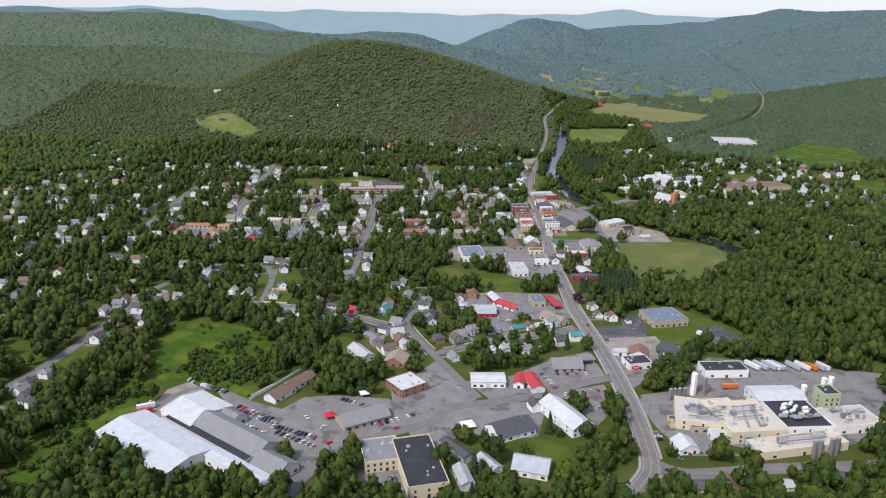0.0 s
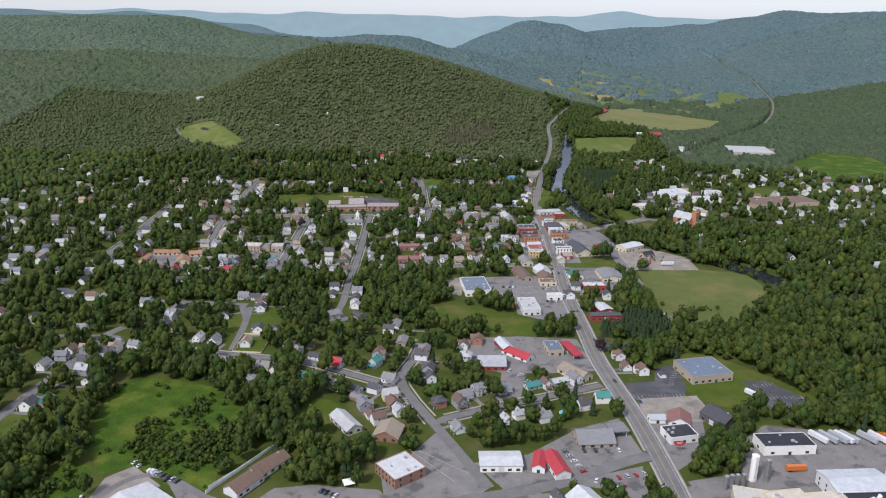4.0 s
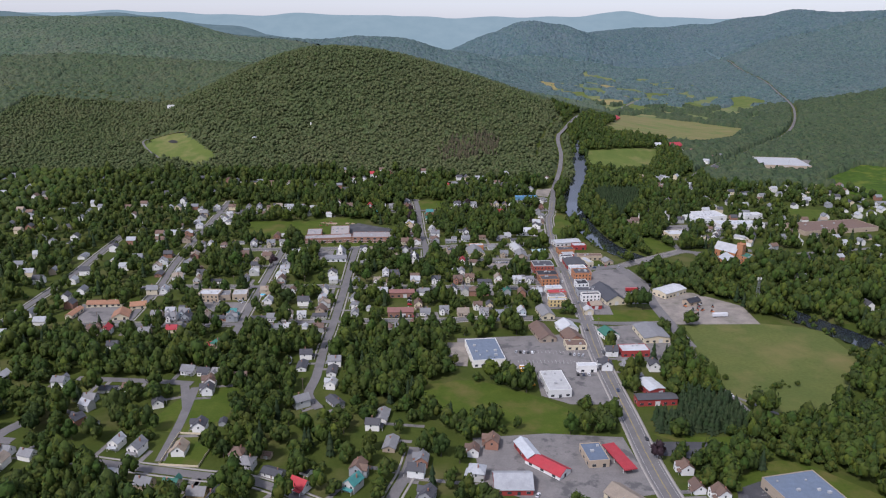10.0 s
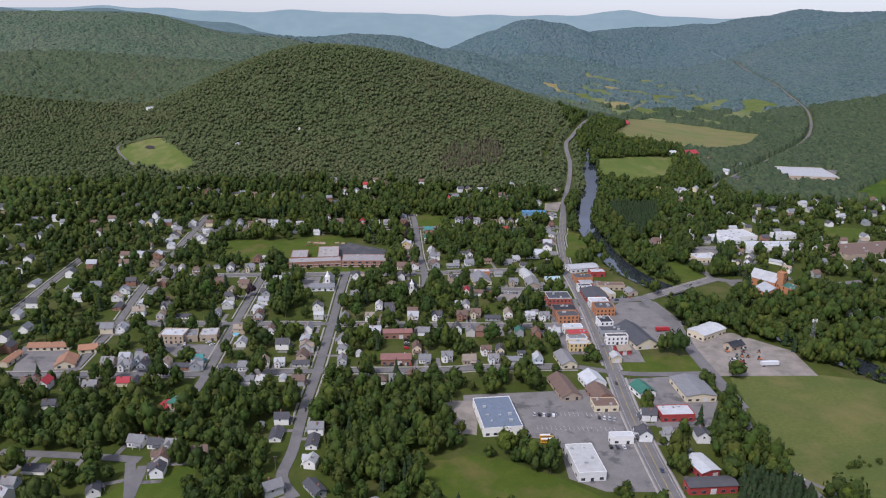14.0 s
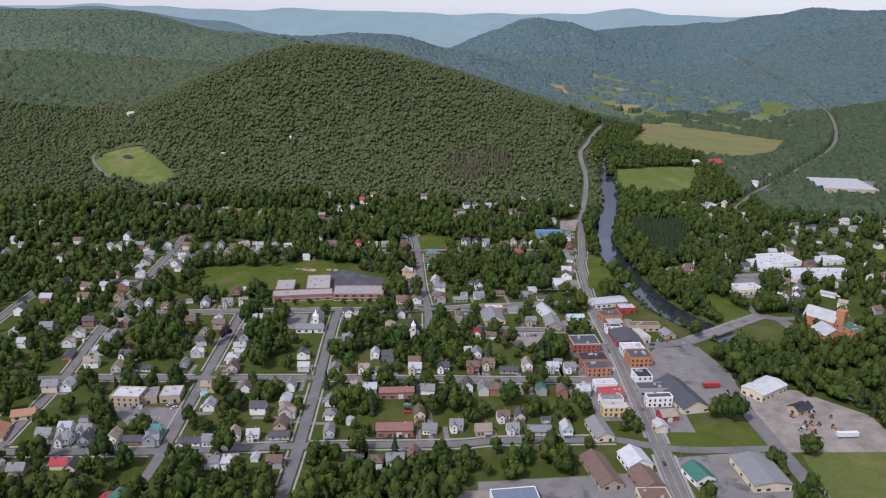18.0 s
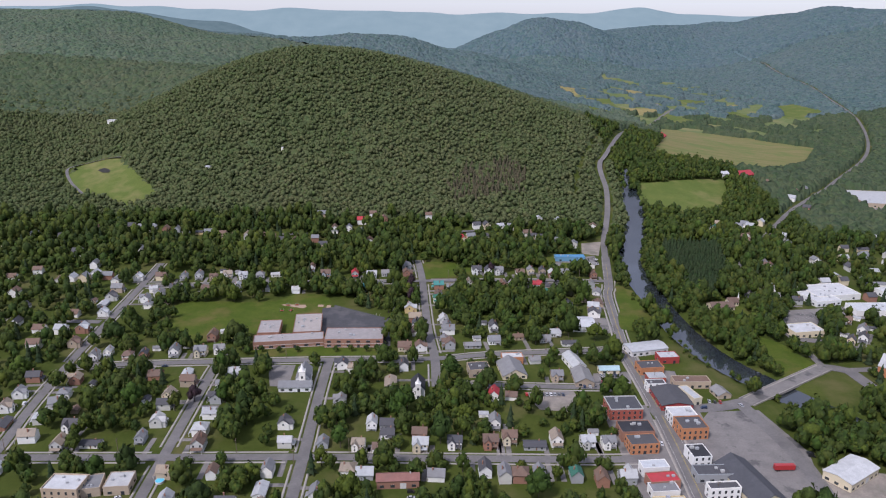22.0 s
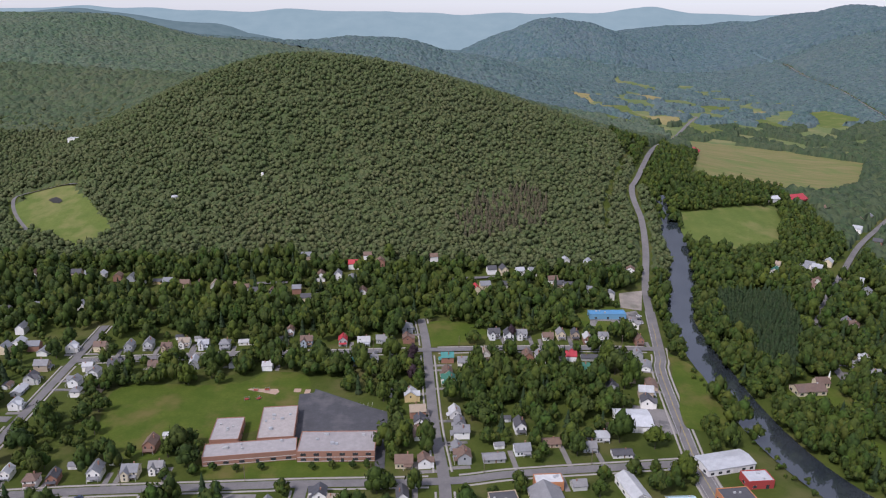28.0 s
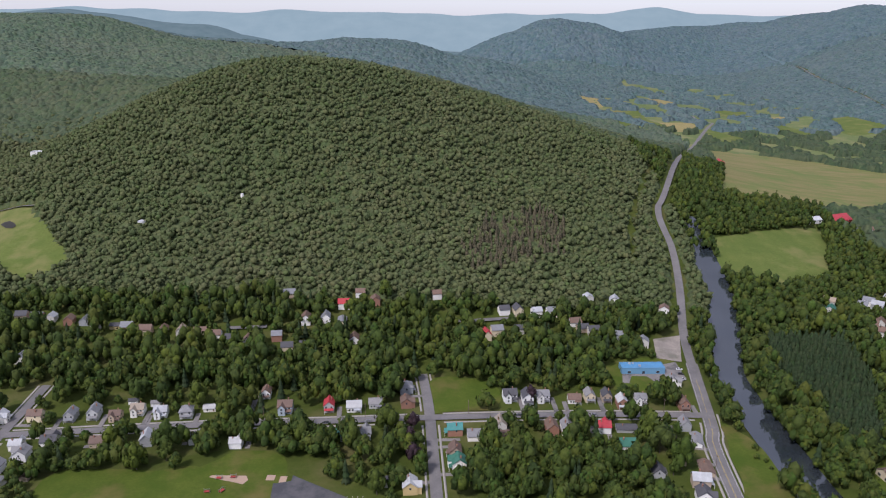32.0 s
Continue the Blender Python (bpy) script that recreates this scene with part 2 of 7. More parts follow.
def height(x, y):
    """The ground's height; x and y may be arrays."""
    x, y = np.asarray(x, float), np.asarray(y, float)
    floor = np.interp(y, *FLOOR)
    hills = np.zeros_like(x * y)
    dx, dy = x + 250, y - 1823
    rx, ry = np.where(dx < 0, 330, 500), np.where(dy < 0, 275, 420)
    dome = 190 * np.exp(-((dx / rx) ** 2 + (dy / ry) ** 2))
    total = dome ** 6
    for half, line in CRESTS:
        best = np.zeros_like(hills)
        for (x0, y0, z0), (x1, y1, z1) in zip(line, line[1:]):
            ux, uy = x1 - x0, y1 - y0
            k = np.clip(((x - x0) * ux + (y - y0) * uy) / (ux * ux + uy * uy), 0, 1)
            d = np.hypot(x - x0 - k * ux, y - y0 - k * uy)
            best = np.maximum(best, (z0 + k * (z1 - z0) - floor) * np.exp(-((d / half) ** 2)))
        total = total + best ** 6
    hills = total ** (1 / 6)
    rough = 1 + 0.05 * swell(x, y, 1.7, 170) + 0.03 * swell(x, y, 4.1, 60)
    hills = np.maximum(hills - 4, 0) * np.where(dome ** 6 > 0.5 * total, 1 + 0.3 * (rough - 1), rough)
    return floor + hills

# ---- plan of the town ----
ROADS = []
ROADS.append(("main_road", 11.5, [(103, 352), (118, 372), (124, 387), (127, 423), (128, 474), (125, 544), (117, 630), (116, 699), (115, 790), (119, 886), (123, 1008), (122, 1104)]))
ROADS.append(("upper_road", 9.0, [(122, 1104), (134, 1222), (141, 1251), (152, 1316), (156, 1340)]))
ROADS.append(("north_road", 7.0, [(155, 1335), (164, 1387), (185, 1471), (198, 1544), (203, 1619), (233, 1692), (377, 2068), (525, 2408), (585, 2532)]))
ROADS.append(("east_road", 11, [(124, 387), (132, 380), (142, 376), (165, 378), (187, 382), (209, 384), (267, 389)]))
ROADS.append(("mill_street", 9, [(122, 498), (103, 490), (64, 469), (28, 457), (2, 449), (-12, 429), (-34, 417), (-61, 399), (-83, 369), (-90, 346)]))
ROADS.append(("elm_street", 7, [(21, 463), (-4, 516), (-29, 568), (-38, 599), (-30, 632), (-26, 660)]))
ROADS.append(("low_street", 6.5, [(-240, 648), (-211, 641), (-154, 630), (-116, 623), (-77, 603), (-39, 582)]))
ROADS.append(("west_road", 9, [(-319, 461), (-306, 514), (-299, 577), (-295, 612), (-292, 666), (-284, 686)]))
ROADS.append(("west_lane", 7, [(-332, 665), (-296, 666), (-278, 664)]))
ROADS.append(("oak_street", 7, [(-7, 533), (-7, 538), (31, 556), (62, 569), (111, 590)]))
ROADS.append(("close_lane", 6, [(-187, 736), (-181, 687), (-178, 643)]))
ROADS.append(("church_avenue", 7, [(-93, 707), (-104, 726), (-103, 754), (-105, 804), (-105, 855), (-107, 948), (-110, 1030), (-111, 1082)]))
ROADS.append(("third_street", 7, [(-335, 849), (-261, 851), (-186, 853), (-106, 860), (-11, 864), (18, 868), (91, 871)]))
ROADS.append(("second_street", 7, [(-310, 944), (-289, 946), (-187, 948), (-104, 950), (-20, 950), (61, 950), (104, 952)]))
ROADS.append(("school_street", 7, [(-309, 1065), (-240, 1073), (-170, 1078), (-111, 1082), (-28, 1086), (15, 1094), (117, 1106)]))
ROADS.append(("north_street", 7, [(-316, 1231), (-247, 1240), (-178, 1248), (-117, 1253), (-41, 1260), (49, 1266), (145, 1266)]))
ROADS.append(("pine_avenue", 6.5, [(-393, 849), (-393, 949), (-394, 985), (-400, 1063), (-403, 1154)]))
ROADS.append(("maple_avenue", 6.5, [(-286, 853), (-291, 946), (-300, 1008), (-308, 1090), (-310, 1130), (-314, 1210), (-317, 1292)]))
ROADS.append(("grove_avenue", 6.5, [(-196, 788), (-187, 819), (-186, 853), (-190, 946), (-194, 1041), (-195, 1076)]))
ROADS.append(("park_avenue", 7, [(-51, 1317), (-45, 1268), (-40, 1195), (-36, 1140), (-30, 1088), (-28, 1040)]))
ROADS.append(("court_street", 6.5, [(-28, 1039), (-1, 1044), (41, 1042), (101, 1041)]))
ROADS.append(("bridge_road", 11, [(116, 1007), (139, 1011), (166, 1015), (189, 1023)]))
ROADS.append(("bridge_far", 11, [(268, 1077), (283, 1072), (287, 1050), (293, 1005)]))
ROADS.append(("depot_road", 10, [(182, 1019), (192, 956), (190, 906), (191, 869), (194, 810)]))
ROADS.append(("farm_track", 4.5, [(194, 810), (188, 777), (190, 749), (195, 730), (199, 709), (200, 689)]))
ROADS.append(("field_track", 3, [(195, 730), (209, 715), (221, 700), (230, 689)]))
ROADS.append(("hill_road", 6, [(268, 1077), (269, 1130), (268, 1184), (271, 1230), (290, 1297), (314, 1346), (395, 1459), (447, 1528), (531, 1623), (574, 1675), (795, 1973), (963, 2316), (1040, 2600), (1115, 2885), (1160, 3200), (1196, 3471), (1209, 3780)]))
ROADS.append(("bank_street", 6.5, [(-278, 749), (-219, 745), (-191, 742)]))
ROADS.append(("lane_one", 6, [(-183, 706), (-196, 740)]))
ROADS.append(("lane_two", 7, [(-358, 1149), (-317, 1148)]))
ROADS.append(("lane_three", 6, [(-30, 1394), (-4, 1398), (25, 1403)]))
ROADS.append(("lane_four", 6, [(-212, 1378), (-181, 1381)]))
ROADS.append(("store_street", 7, [(91, 871), (132, 860), (190, 862)]))
ROADS.append(("valley_road", 9, [(268, 1130), (300, 1120), (352, 1081)]))
ROADS.append(("farm_road", 8, [(585, 2532), (564, 2566), (566, 2627)]))
ROADS.append(("loop_road", 7, [(283, 1072), (330, 1077), (352, 1081)]))
ROADS.append(("river_street", 7, [(354, 1055), (420, 1075), (520, 1100), (640, 1140)]))
ROADS.append(("hill_track", 4, [(-478, 1591), (-501, 1597), (-546, 1594), (-554, 1584), (-530, 1542), (-488, 1491)]))
ROADS.append(("mill_track", 4.5, [(-218, 388), (-222, 402), (-215, 422), (-203, 442), (-186, 468), (-169, 470), (-144, 455), (-120, 436)]))
LOTS = []
LOTS.append(("gravel", [(-201, 438), (-192, 466), (-184, 473), (-177, 468), (-190, 439)]))
LOTS.append(("lot", [(132, 469), (138, 428), (148, 395), (181, 396), (172, 425), (150, 436), (147, 464)]))
LOTS.append(("yard", [(168, 480), (189, 519), (209, 537), (336, 512), (287, 424), (251, 408), (199, 399), (166, 415), (143, 448), (137, 472)]))
LOTS.append(("lot", [(-171, 474), (-144, 456), (-114, 443), (-102, 460), (-81, 464), (-42, 460), (-22, 432), (-33, 415), (-65, 396), (-87, 364), (-92, 346), (-101, 346), (-93, 381), (-133, 419)]))
LOTS.append(("lot", [(-11, 521), (2, 507), (21, 463), (-1, 439), (-20, 431), (-36, 438), (-42, 473), (-23, 501)]))
LOTS.append(("lot", [(-9, 444), (36, 456), (61, 460), (65, 440), (58, 414), (33, 408), (12, 419), (-8, 396), (-22, 400), (-29, 437)]))
LOTS.append(("lot", [(-58, 399), (-3, 419), (-2, 349), (-37, 348), (-54, 367)]))
LOTS.append(("lot", [(68, 468), (87, 477), (115, 487), (109, 442), (99, 429), (85, 464)]))
LOTS.append(("lot", [(47, 498), (83, 529), (113, 543), (119, 499), (65, 474), (29, 462), (13, 488)]))
LOTS.append(("lot", [(144, 560), (177, 577), (161, 505), (131, 479), (129, 524)]))
LOTS.append(("fresh", [(158, 619), (175, 627), (173, 587), (165, 572), (127, 570), (123, 593), (152, 598)]))
LOTS.append(("fresh", [(218, 599), (236, 601), (257, 571), (242, 552), (223, 554), (221, 583)]))
LOTS.append(("lot", [(3, 825), (113, 837), (106, 726), (85, 722), (64, 729), (66, 776), (42, 774), (3, 795)]))
LOTS.append(("lot", [(10, 671), (58, 677), (106, 673), (112, 614), (88, 609), (57, 608), (49, 569), (33, 568), (38, 608), (13, 622)]))
LOTS.append(("lot", [(48, 824), (113, 816), (107, 761), (111, 715), (80, 715), (61, 727), (61, 769), (40, 770)]))
LOTS.append(("gravel", [(-14, 817), (14, 817), (10, 773), (-5, 775)]))
LOTS.append(("gravel", [(189, 912), (246, 929), (272, 903), (271, 860), (194, 858)]))
LOTS.append(("gravel", [(201, 944), (238, 938), (253, 911), (226, 864), (193, 863), (190, 915)]))
LOTS.append(("lot", [(156, 1008), (191, 1011), (201, 961), (188, 908), (128, 905), (128, 971)]))
LOTS.append(("lot", [(121, 851), (163, 857), (160, 823), (181, 820), (163, 785), (128, 784), (127, 819)]))
LOTS.append(("fresh", [(-123, 1195), (-69, 1163), (-65, 1092), (-71, 1091), (-74, 1144), (-112, 1151), (-123, 1135)]))
LOTS.append(("lot", [(-241, 906), (-219, 906), (-190, 904), (-191, 880), (-219, 882)]))
LOTS.append(("lot", [(-345, 898), (-313, 900), (-280, 858), (-329, 853)]))
LOTS.append(("lot", [(89, 1063), (118, 1067), (113, 1045), (82, 1043)]))
LOTS.append(("gravel", [(35, 1033), (69, 1037), (71, 1026), (63, 1006), (42, 1009), (38, 1022)]))
LOTS.append(("lot", [(124, 1072), (151, 1068), (149, 1043), (131, 1025), (125, 1027)]))
LOTS.append(("lot", [(284, 1186), (329, 1201), (306, 1160), (272, 1152)]))
LOTS.append(("lot", [(280, 1191), (362, 1206), (429, 1214), (407, 1176), (346, 1174), (312, 1178)]))
LOTS.append(("lot", [(101, 1176), (123, 1169), (121, 1139), (104, 1135), (92, 1147)]))
LOTS.append(("gravel", [(136, 1377), (160, 1384), (149, 1342), (131, 1347)]))
LOTS.append(("lot", [(99, 1324), (144, 1342), (145, 1316), (130, 1305), (96, 1310)]))
LOTS.append(("lot", [(-156, 1072), (-135, 1072), (-134, 1038), (-147, 1038)]))
LOTS.append(("gravel", [(-202, 468), (-190, 480), (-167, 461), (-188, 431), (-203, 431)]))
LOTS.append(("fresh", [(121, 668), (166, 668), (161, 645), (124, 653)]))
LOTS.append(("gravel", [(132, 570), (176, 576), (181, 540), (131, 539)]))
LOTS.append(("lot", [(46, 1033), (67, 1035), (65, 1030), (47, 1026)]))
LOTS.append(("lot", [(608, 1631), (695, 1644), (624, 1520), (556, 1545)]))
LOTS.append(("lot", [(86, 893), (114, 893), (116, 1016), (84, 1016)]))
LOTS.append(("lot", [(124, 880), (146, 880), (150, 1010), (126, 1012)]))
FIELDS = []
FIELDS.append(("meadow", [(-207, 471), (-225, 497), (-239, 537), (-244, 571), (-235, 591), (-193, 588), (-158, 567), (-137, 538), (-134, 514), (-138, 488), (-140, 454), (-168, 465), (-189, 479)]))
FIELDS.append(("meadow", [(-259, 360), (-261, 388), (-251, 424), (-243, 450), (-231, 485), (-215, 479), (-207, 454), (-216, 430), (-223, 407), (-229, 385), (-235, 342), (-248, 341)]))
FIELDS.append(("big_field", [(203, 855), (242, 866), (308, 852), (320, 832), (313, 773), (266, 715), (224, 686), (202, 714), (192, 750)]))
FIELDS.append(("play_field", [(-8, 745), (12, 751), (60, 724), (85, 698), (85, 679), (55, 677), (-10, 707), (-21, 720), (-27, 743)]))
FIELDS.append(("lawn", [(-206, 681), (-184, 734), (-155, 733), (-157, 681), (-178, 675)]))
FIELDS.append(("lawn", [(-176, 640), (-178, 675), (-151, 672), (-154, 638)]))
FIELDS.append(("lawn", [(-266, 1189), (-184, 1201), (-161, 1205), (-179, 1170), (-174, 1130), (-205, 1131), (-253, 1150)]))
FIELDS.append(("lawn", [(-167, 1086), (-175, 1105), (-73, 1102), (-70, 1091)]))
FIELDS.append(("lawn", [(-44, 1264), (-48, 1291), (-41, 1313), (-8, 1310), (5, 1297), (1, 1274), (-36, 1266)]))
FIELDS.append(("bank", [(150, 1260), (164, 1227), (160, 1154), (129, 1146), (140, 1204)]))
FIELDS.append(("bank", [(149, 1260), (160, 1238), (155, 1177), (137, 1177)]))
FIELDS.append(("far_field", [(442, 2158), (557, 2123), (710, 2003), (593, 1806), (493, 1723), (304, 1709), (359, 1854)]))
FIELDS.append(("far_green", [(249, 1561), (308, 1605), (394, 1640), (374, 1574), (289, 1493), (237, 1499)]))
FIELDS.append(("hill_clear", [(-544, 1560), (-534, 1593), (-483, 1590), (-441, 1543), (-390, 1481), (-413, 1450), (-457, 1478), (-507, 1508)]))
FIELDS.append(("far_green", [(349, 2616), (437, 2642), (440, 2493), (538, 2518), (509, 2389), (419, 2390), (394, 2514)]))
FIELDS.append(("straw", [(300, 2736), (358, 2749), (352, 2644), (318, 2635)]))
FIELDS.append(("straw", [(446, 2490), (535, 2518), (501, 2382), (430, 2386)]))
FIELDS.append(("far_green", [(318, 2492), (387, 2405), (333, 2381)]))
FIELDS.append(("straw", [(735, 2669), (836, 2680), (765, 2592)]))
FIELDS.append(("far_green", [(525, 2365), (592, 2307), (528, 2245)]))
FIELDS.append(("far_green", [(627, 3328), (731, 3233), (661, 3184)]))
FIELDS.append(("straw", [(219, 2518), (280, 2534), (253, 2487)]))
FIELDS.append(("green", [(139, 890), (188, 891), (186, 864), (127, 863)]))
FIELDS.append(("green", [(129, 886), (182, 886), (186, 868), (186, 863), (121, 862)]))
FIELDS.append(("bank", [(230, 1137), (253, 1124), (263, 1075), (233, 1058), (226, 1088)]))
FIELDS.append(("far_green", [(252, 1579), (394, 1631), (346, 1508), (281, 1479), (247, 1519)]))
FIELDS.append(("lawn", [(-274, 739), (-257, 743), (-257, 724), (-262, 717)]))
FIELDS.append(("lawn", [(-188, 725), (-160, 724), (-150, 706), (-182, 706)]))
FIELDS.append(("lawn", [(-302, 507), (-296, 542), (-276, 539), (-265, 509), (-296, 494)]))
FIELDS.append(("lawn", [(-370, 547), (-332, 541), (-315, 513), (-335, 487)]))
FIELDS.append(("lawn", [(126, 677), (190, 672), (207, 657), (167, 654)]))
FIELDS.append(("lawn", [(58, 412), (76, 403), (71, 371), (54, 374)]))
FIELDS.append(("bank", [(193, 523), (347, 532), (338, 515), (210, 539)]))
FIELDS.append(("lawn", [(-105, 551), (-95, 565), (-77, 555), (-80, 532), (-105, 531)]))
FIELDS.append(("straw", [(610, 1608), (662, 1631), (606, 1545), (557, 1531)]))
FIELDS.append(("lawn", [(-258, 1175), (-183, 1203), (-166, 1178), (-204, 1109), (-232, 1116)]))
FIELDS.append(("meadow", [(764, 1601), (842, 1562), (825, 1400), (657, 1339), (625, 1468)]))
FIELDS.append(("meadow", [(689, 1260), (748, 1246), (690, 1144), (657, 1162)]))
FIELDS.append(("lawn", [(477, 1285), (536, 1276), (496, 1224), (461, 1223)]))
RIVER = [(240, 1618), (229, 1562), (225, 1508), (217, 1450), (195, 1374), (180, 1331), (177, 1281), (178, 1230), (178, 1180), (184, 1123), (196, 1082), (212, 1053), (228, 1025), (250, 990), (274, 950), (300, 905), (327, 860), (352, 815), (390, 760), (440, 690)]
FIELDS.append(("far_green", [(538, 2434), (592, 2294), (511, 2228), (492, 2316)]))
FIELDS.append(("far_green", [(896, 2614), (947, 2628), (958, 2483), (926, 2425), (833, 2408)]))
FIELDS.append(("far_green", [(749, 2551), (765, 2405), (707, 2345), (695, 2441)]))
FIELDS.append(("straw", [(470, 2800), (560, 2900), (600, 2860), (540, 2760)]))
FIELDS.append(("far_green", [(620, 2700), (700, 2780), (760, 2740), (680, 2640)]))
PLANTATION = [(232, 1382), (296, 1385), (275, 1288), (240, 1226), (220, 1226), (218, 1344)]
PINE_ROW = [(126, 677), (138, 713), (170, 731), (203, 717), (197, 684), (163, 677)]
BROWN_STAND = [(-22, 1507), (7, 1550), (69, 1581), (90, 1562), (82, 1504), (-7, 1466)]
OPEN_GROUND = [[(160, 629), (197, 646), (226, 625), (263, 571), (245, 541), (203, 555), (122, 570)], [(225, 1066), (262, 1092), (292, 1066), (292, 1030), (268, 1060), (240, 1048)], [(176, 1000), (205, 996), (252, 1012), (292, 1030), (268, 1078), (186, 1024)], [(245, 890), (300, 872), (332, 838), (345, 805), (325, 795), (290, 845), (252, 868)]]
OPEN_GROUND.append([(150, 1058), (152, 1150), (164, 1150), (172, 1120), (184, 1085), (202, 1052), (190, 1030), (172, 1034)])
OPEN_VALLEY = [(330, 2150), (700, 2050), (900, 2300), (930, 2700), (900, 3300), (600, 3500), (400, 3000), (330, 2600)]
TOWN = [(-700, 700), (-330, 600), (-300, 420), (-240, 470), (-240, 640), (-120, 640), (-100, 540), (-60, 470), (60, 350), (140, 400), (130, 640), (150, 760), (190, 900), (200, 1050), (150, 1100), (150, 1290), (60, 1300), (-60, 1290), (-320, 1290), (-760, 1180)]
EAST_VILLAGE = [(310, 1060), (480, 990), (720, 1080), (800, 1500), (480, 1440), (330, 1290)]
WOODS = []
WOODS.append([(-93, 815), (-56, 838), (-11, 848), (-11, 825), (-16, 751), (-23, 713), (-67, 713), (-78, 742)])
WOODS.append([(-302, 791), (-217, 785), (-165, 798), (-138, 814), (-123, 794), (-122, 758), (-139, 712), (-160, 726), (-194, 740), (-281, 755)])
WOODS.append([(-262, 509), (-259, 609), (-237, 552), (-222, 491), (-234, 473), (-247, 415), (-245, 384), (-259, 360), (-291, 413)])
WOODS.append([(-153, 491), (-145, 552), (-95, 554), (-80, 496), (-49, 471), (-81, 467), (-108, 495), (-133, 476)])
WOODS.append([(-432, 837), (-279, 820), (-235, 862), (-201, 793), (-197, 736), (-256, 758), (-332, 782), (-404, 789)])
WOODS.append([(-300, 1284), (-170, 1319), (-93, 1362), (-53, 1331), (-74, 1305), (-171, 1287), (-227, 1285)])
WOODS.append([(-243, 1222), (-158, 1214), (-59, 1207), (-60, 1227), (-163, 1239), (-251, 1242)])
WOODS.append([(-21, 1236), (38, 1237), (62, 1212), (90, 1196), (54, 1176), (-22, 1175)])
FIELDS.append(("lawn", [(160, 629), (197, 648), (228, 626), (263, 571), (245, 541), (203, 555), (176, 575)]))
OPEN_GROUND.append([(-181, 1154), (-182, 1197), (-168, 1215), (-126, 1216), (-68, 1170), (-61, 1125), (-110, 1124), (-167, 1123)])
FIELDS.append(("lawn", [(-252, 1132), (-262, 1193), (-183, 1199), (-164, 1218), (-132, 1213), (-130, 1162), (-169, 1129), (-223, 1122)]))
FIELDS.append(("lawn", [(211, 1204), (236, 1210), (256, 1200), (255, 1168), (217, 1160), (202, 1179)]))
FIELDS.append(("lawn", [(81, 1323), (100, 1342), (139, 1348), (143, 1319), (113, 1295), (85, 1301)]))
LOTS.append(("fresh", [(-133, 1187), (-121, 1190), (-69, 1164), (-65, 1131), (-126, 1130)]))
POND = [(-501, 1564), (-499, 1568), (-493, 1568), (-485, 1562), (-480, 1556), (-482, 1552), (-491, 1555)]
FOREST_CUT = [(151, 1510), (162, 1575), (183, 1635), (245, 1796), (428, 2426)]
LOTS.append(("gravel", [(550, 1530), (616, 1613), (660, 1633), (589, 1539)]))


def mesh_object(name, verts, faces, material, parent=None):
    """An object from arrays of corners and of faces with one count of corners."""
    verts, faces = np.asarray(verts, np.float32), np.asarray(faces, np.int32)
    me = bpy.data.meshes.new(name)
    me.vertices.add(len(verts))
    me.vertices.foreach_set("co", verts.ravel())
    n = faces.shape[1]
    me.loops.add(faces.size)
    me.loops.foreach_set("vertex_index", faces.ravel())
    me.polygons.add(len(faces))
    me.polygons.foreach_set("loop_start", np.arange(0, faces.size, n, dtype=np.int32))
    me.update(calc_edges=True)
    me.materials.append(material)
    ob = new(name, me)
    ob.parent = parent
    return ob


def part(name, bm, material, parent=None, label=""):
    me = bpy.data.meshes.new(name)
    bm.to_mesh(me)
    bm.free()
    me.materials.append(material)
    ob = new(name, me)
    ob.parent = parent
    if label:
        tagged(ob, label)
    return ob


def spline(line, step=6.0):
    """A smooth line through the points, cut into even steps."""
    p = np.array(line, float)
    ext = np.vstack([2 * p[0] - p[1], p, 2 * p[-1] - p[-2]])
    out = []
    for k in range(len(p) - 1):
        a, b, c, d = ext[k:k + 4]
        n = max(1, int(np.hypot(*(c - b)) / step))
        s = np.linspace(0, 1, n, endpoint=False)[:, None]
        out.append(0.5 * (2 * b + (c - a) * s + (2 * a - 5 * b + 4 * c - d) * s ** 2 + (3 * b - a - 3 * c + d) * s ** 3))
    return np.vstack(out + [p[-1:]])


def sides(line):
    """The unit normals to the left of a line."""
    t = np.gradient(line, axis=0)
    t /= np.maximum(np.hypot(t[:, 0], t[:, 1]), 1e-6)[:, None]
    return np.stack([-t[:, 1], t[:, 0]], -1)


def strip(name, line, offset, width, lift, material, parent=None):
    """A ribbon that follows the ground beside a line."""
    n = sides(line)
    a, b = line + n * (offset - width / 2), line + n * (offset + width / 2)
    rows = len(line)
    xy = np.vstack([a, b])
    z = np.tile(np.maximum(height(a[:, 0], a[:, 1]), height(b[:, 0], b[:, 1])), 2) + lift + np.tile(np.where(line[:, 1] > 1240, 0.35, 0), 2)
    k = np.arange(rows - 1)
    return mesh_object(name, np.column_stack([xy, z]), np.column_stack([k, k + 1, k + 1 + rows, k + rows])[:, ::-1], material, parent)


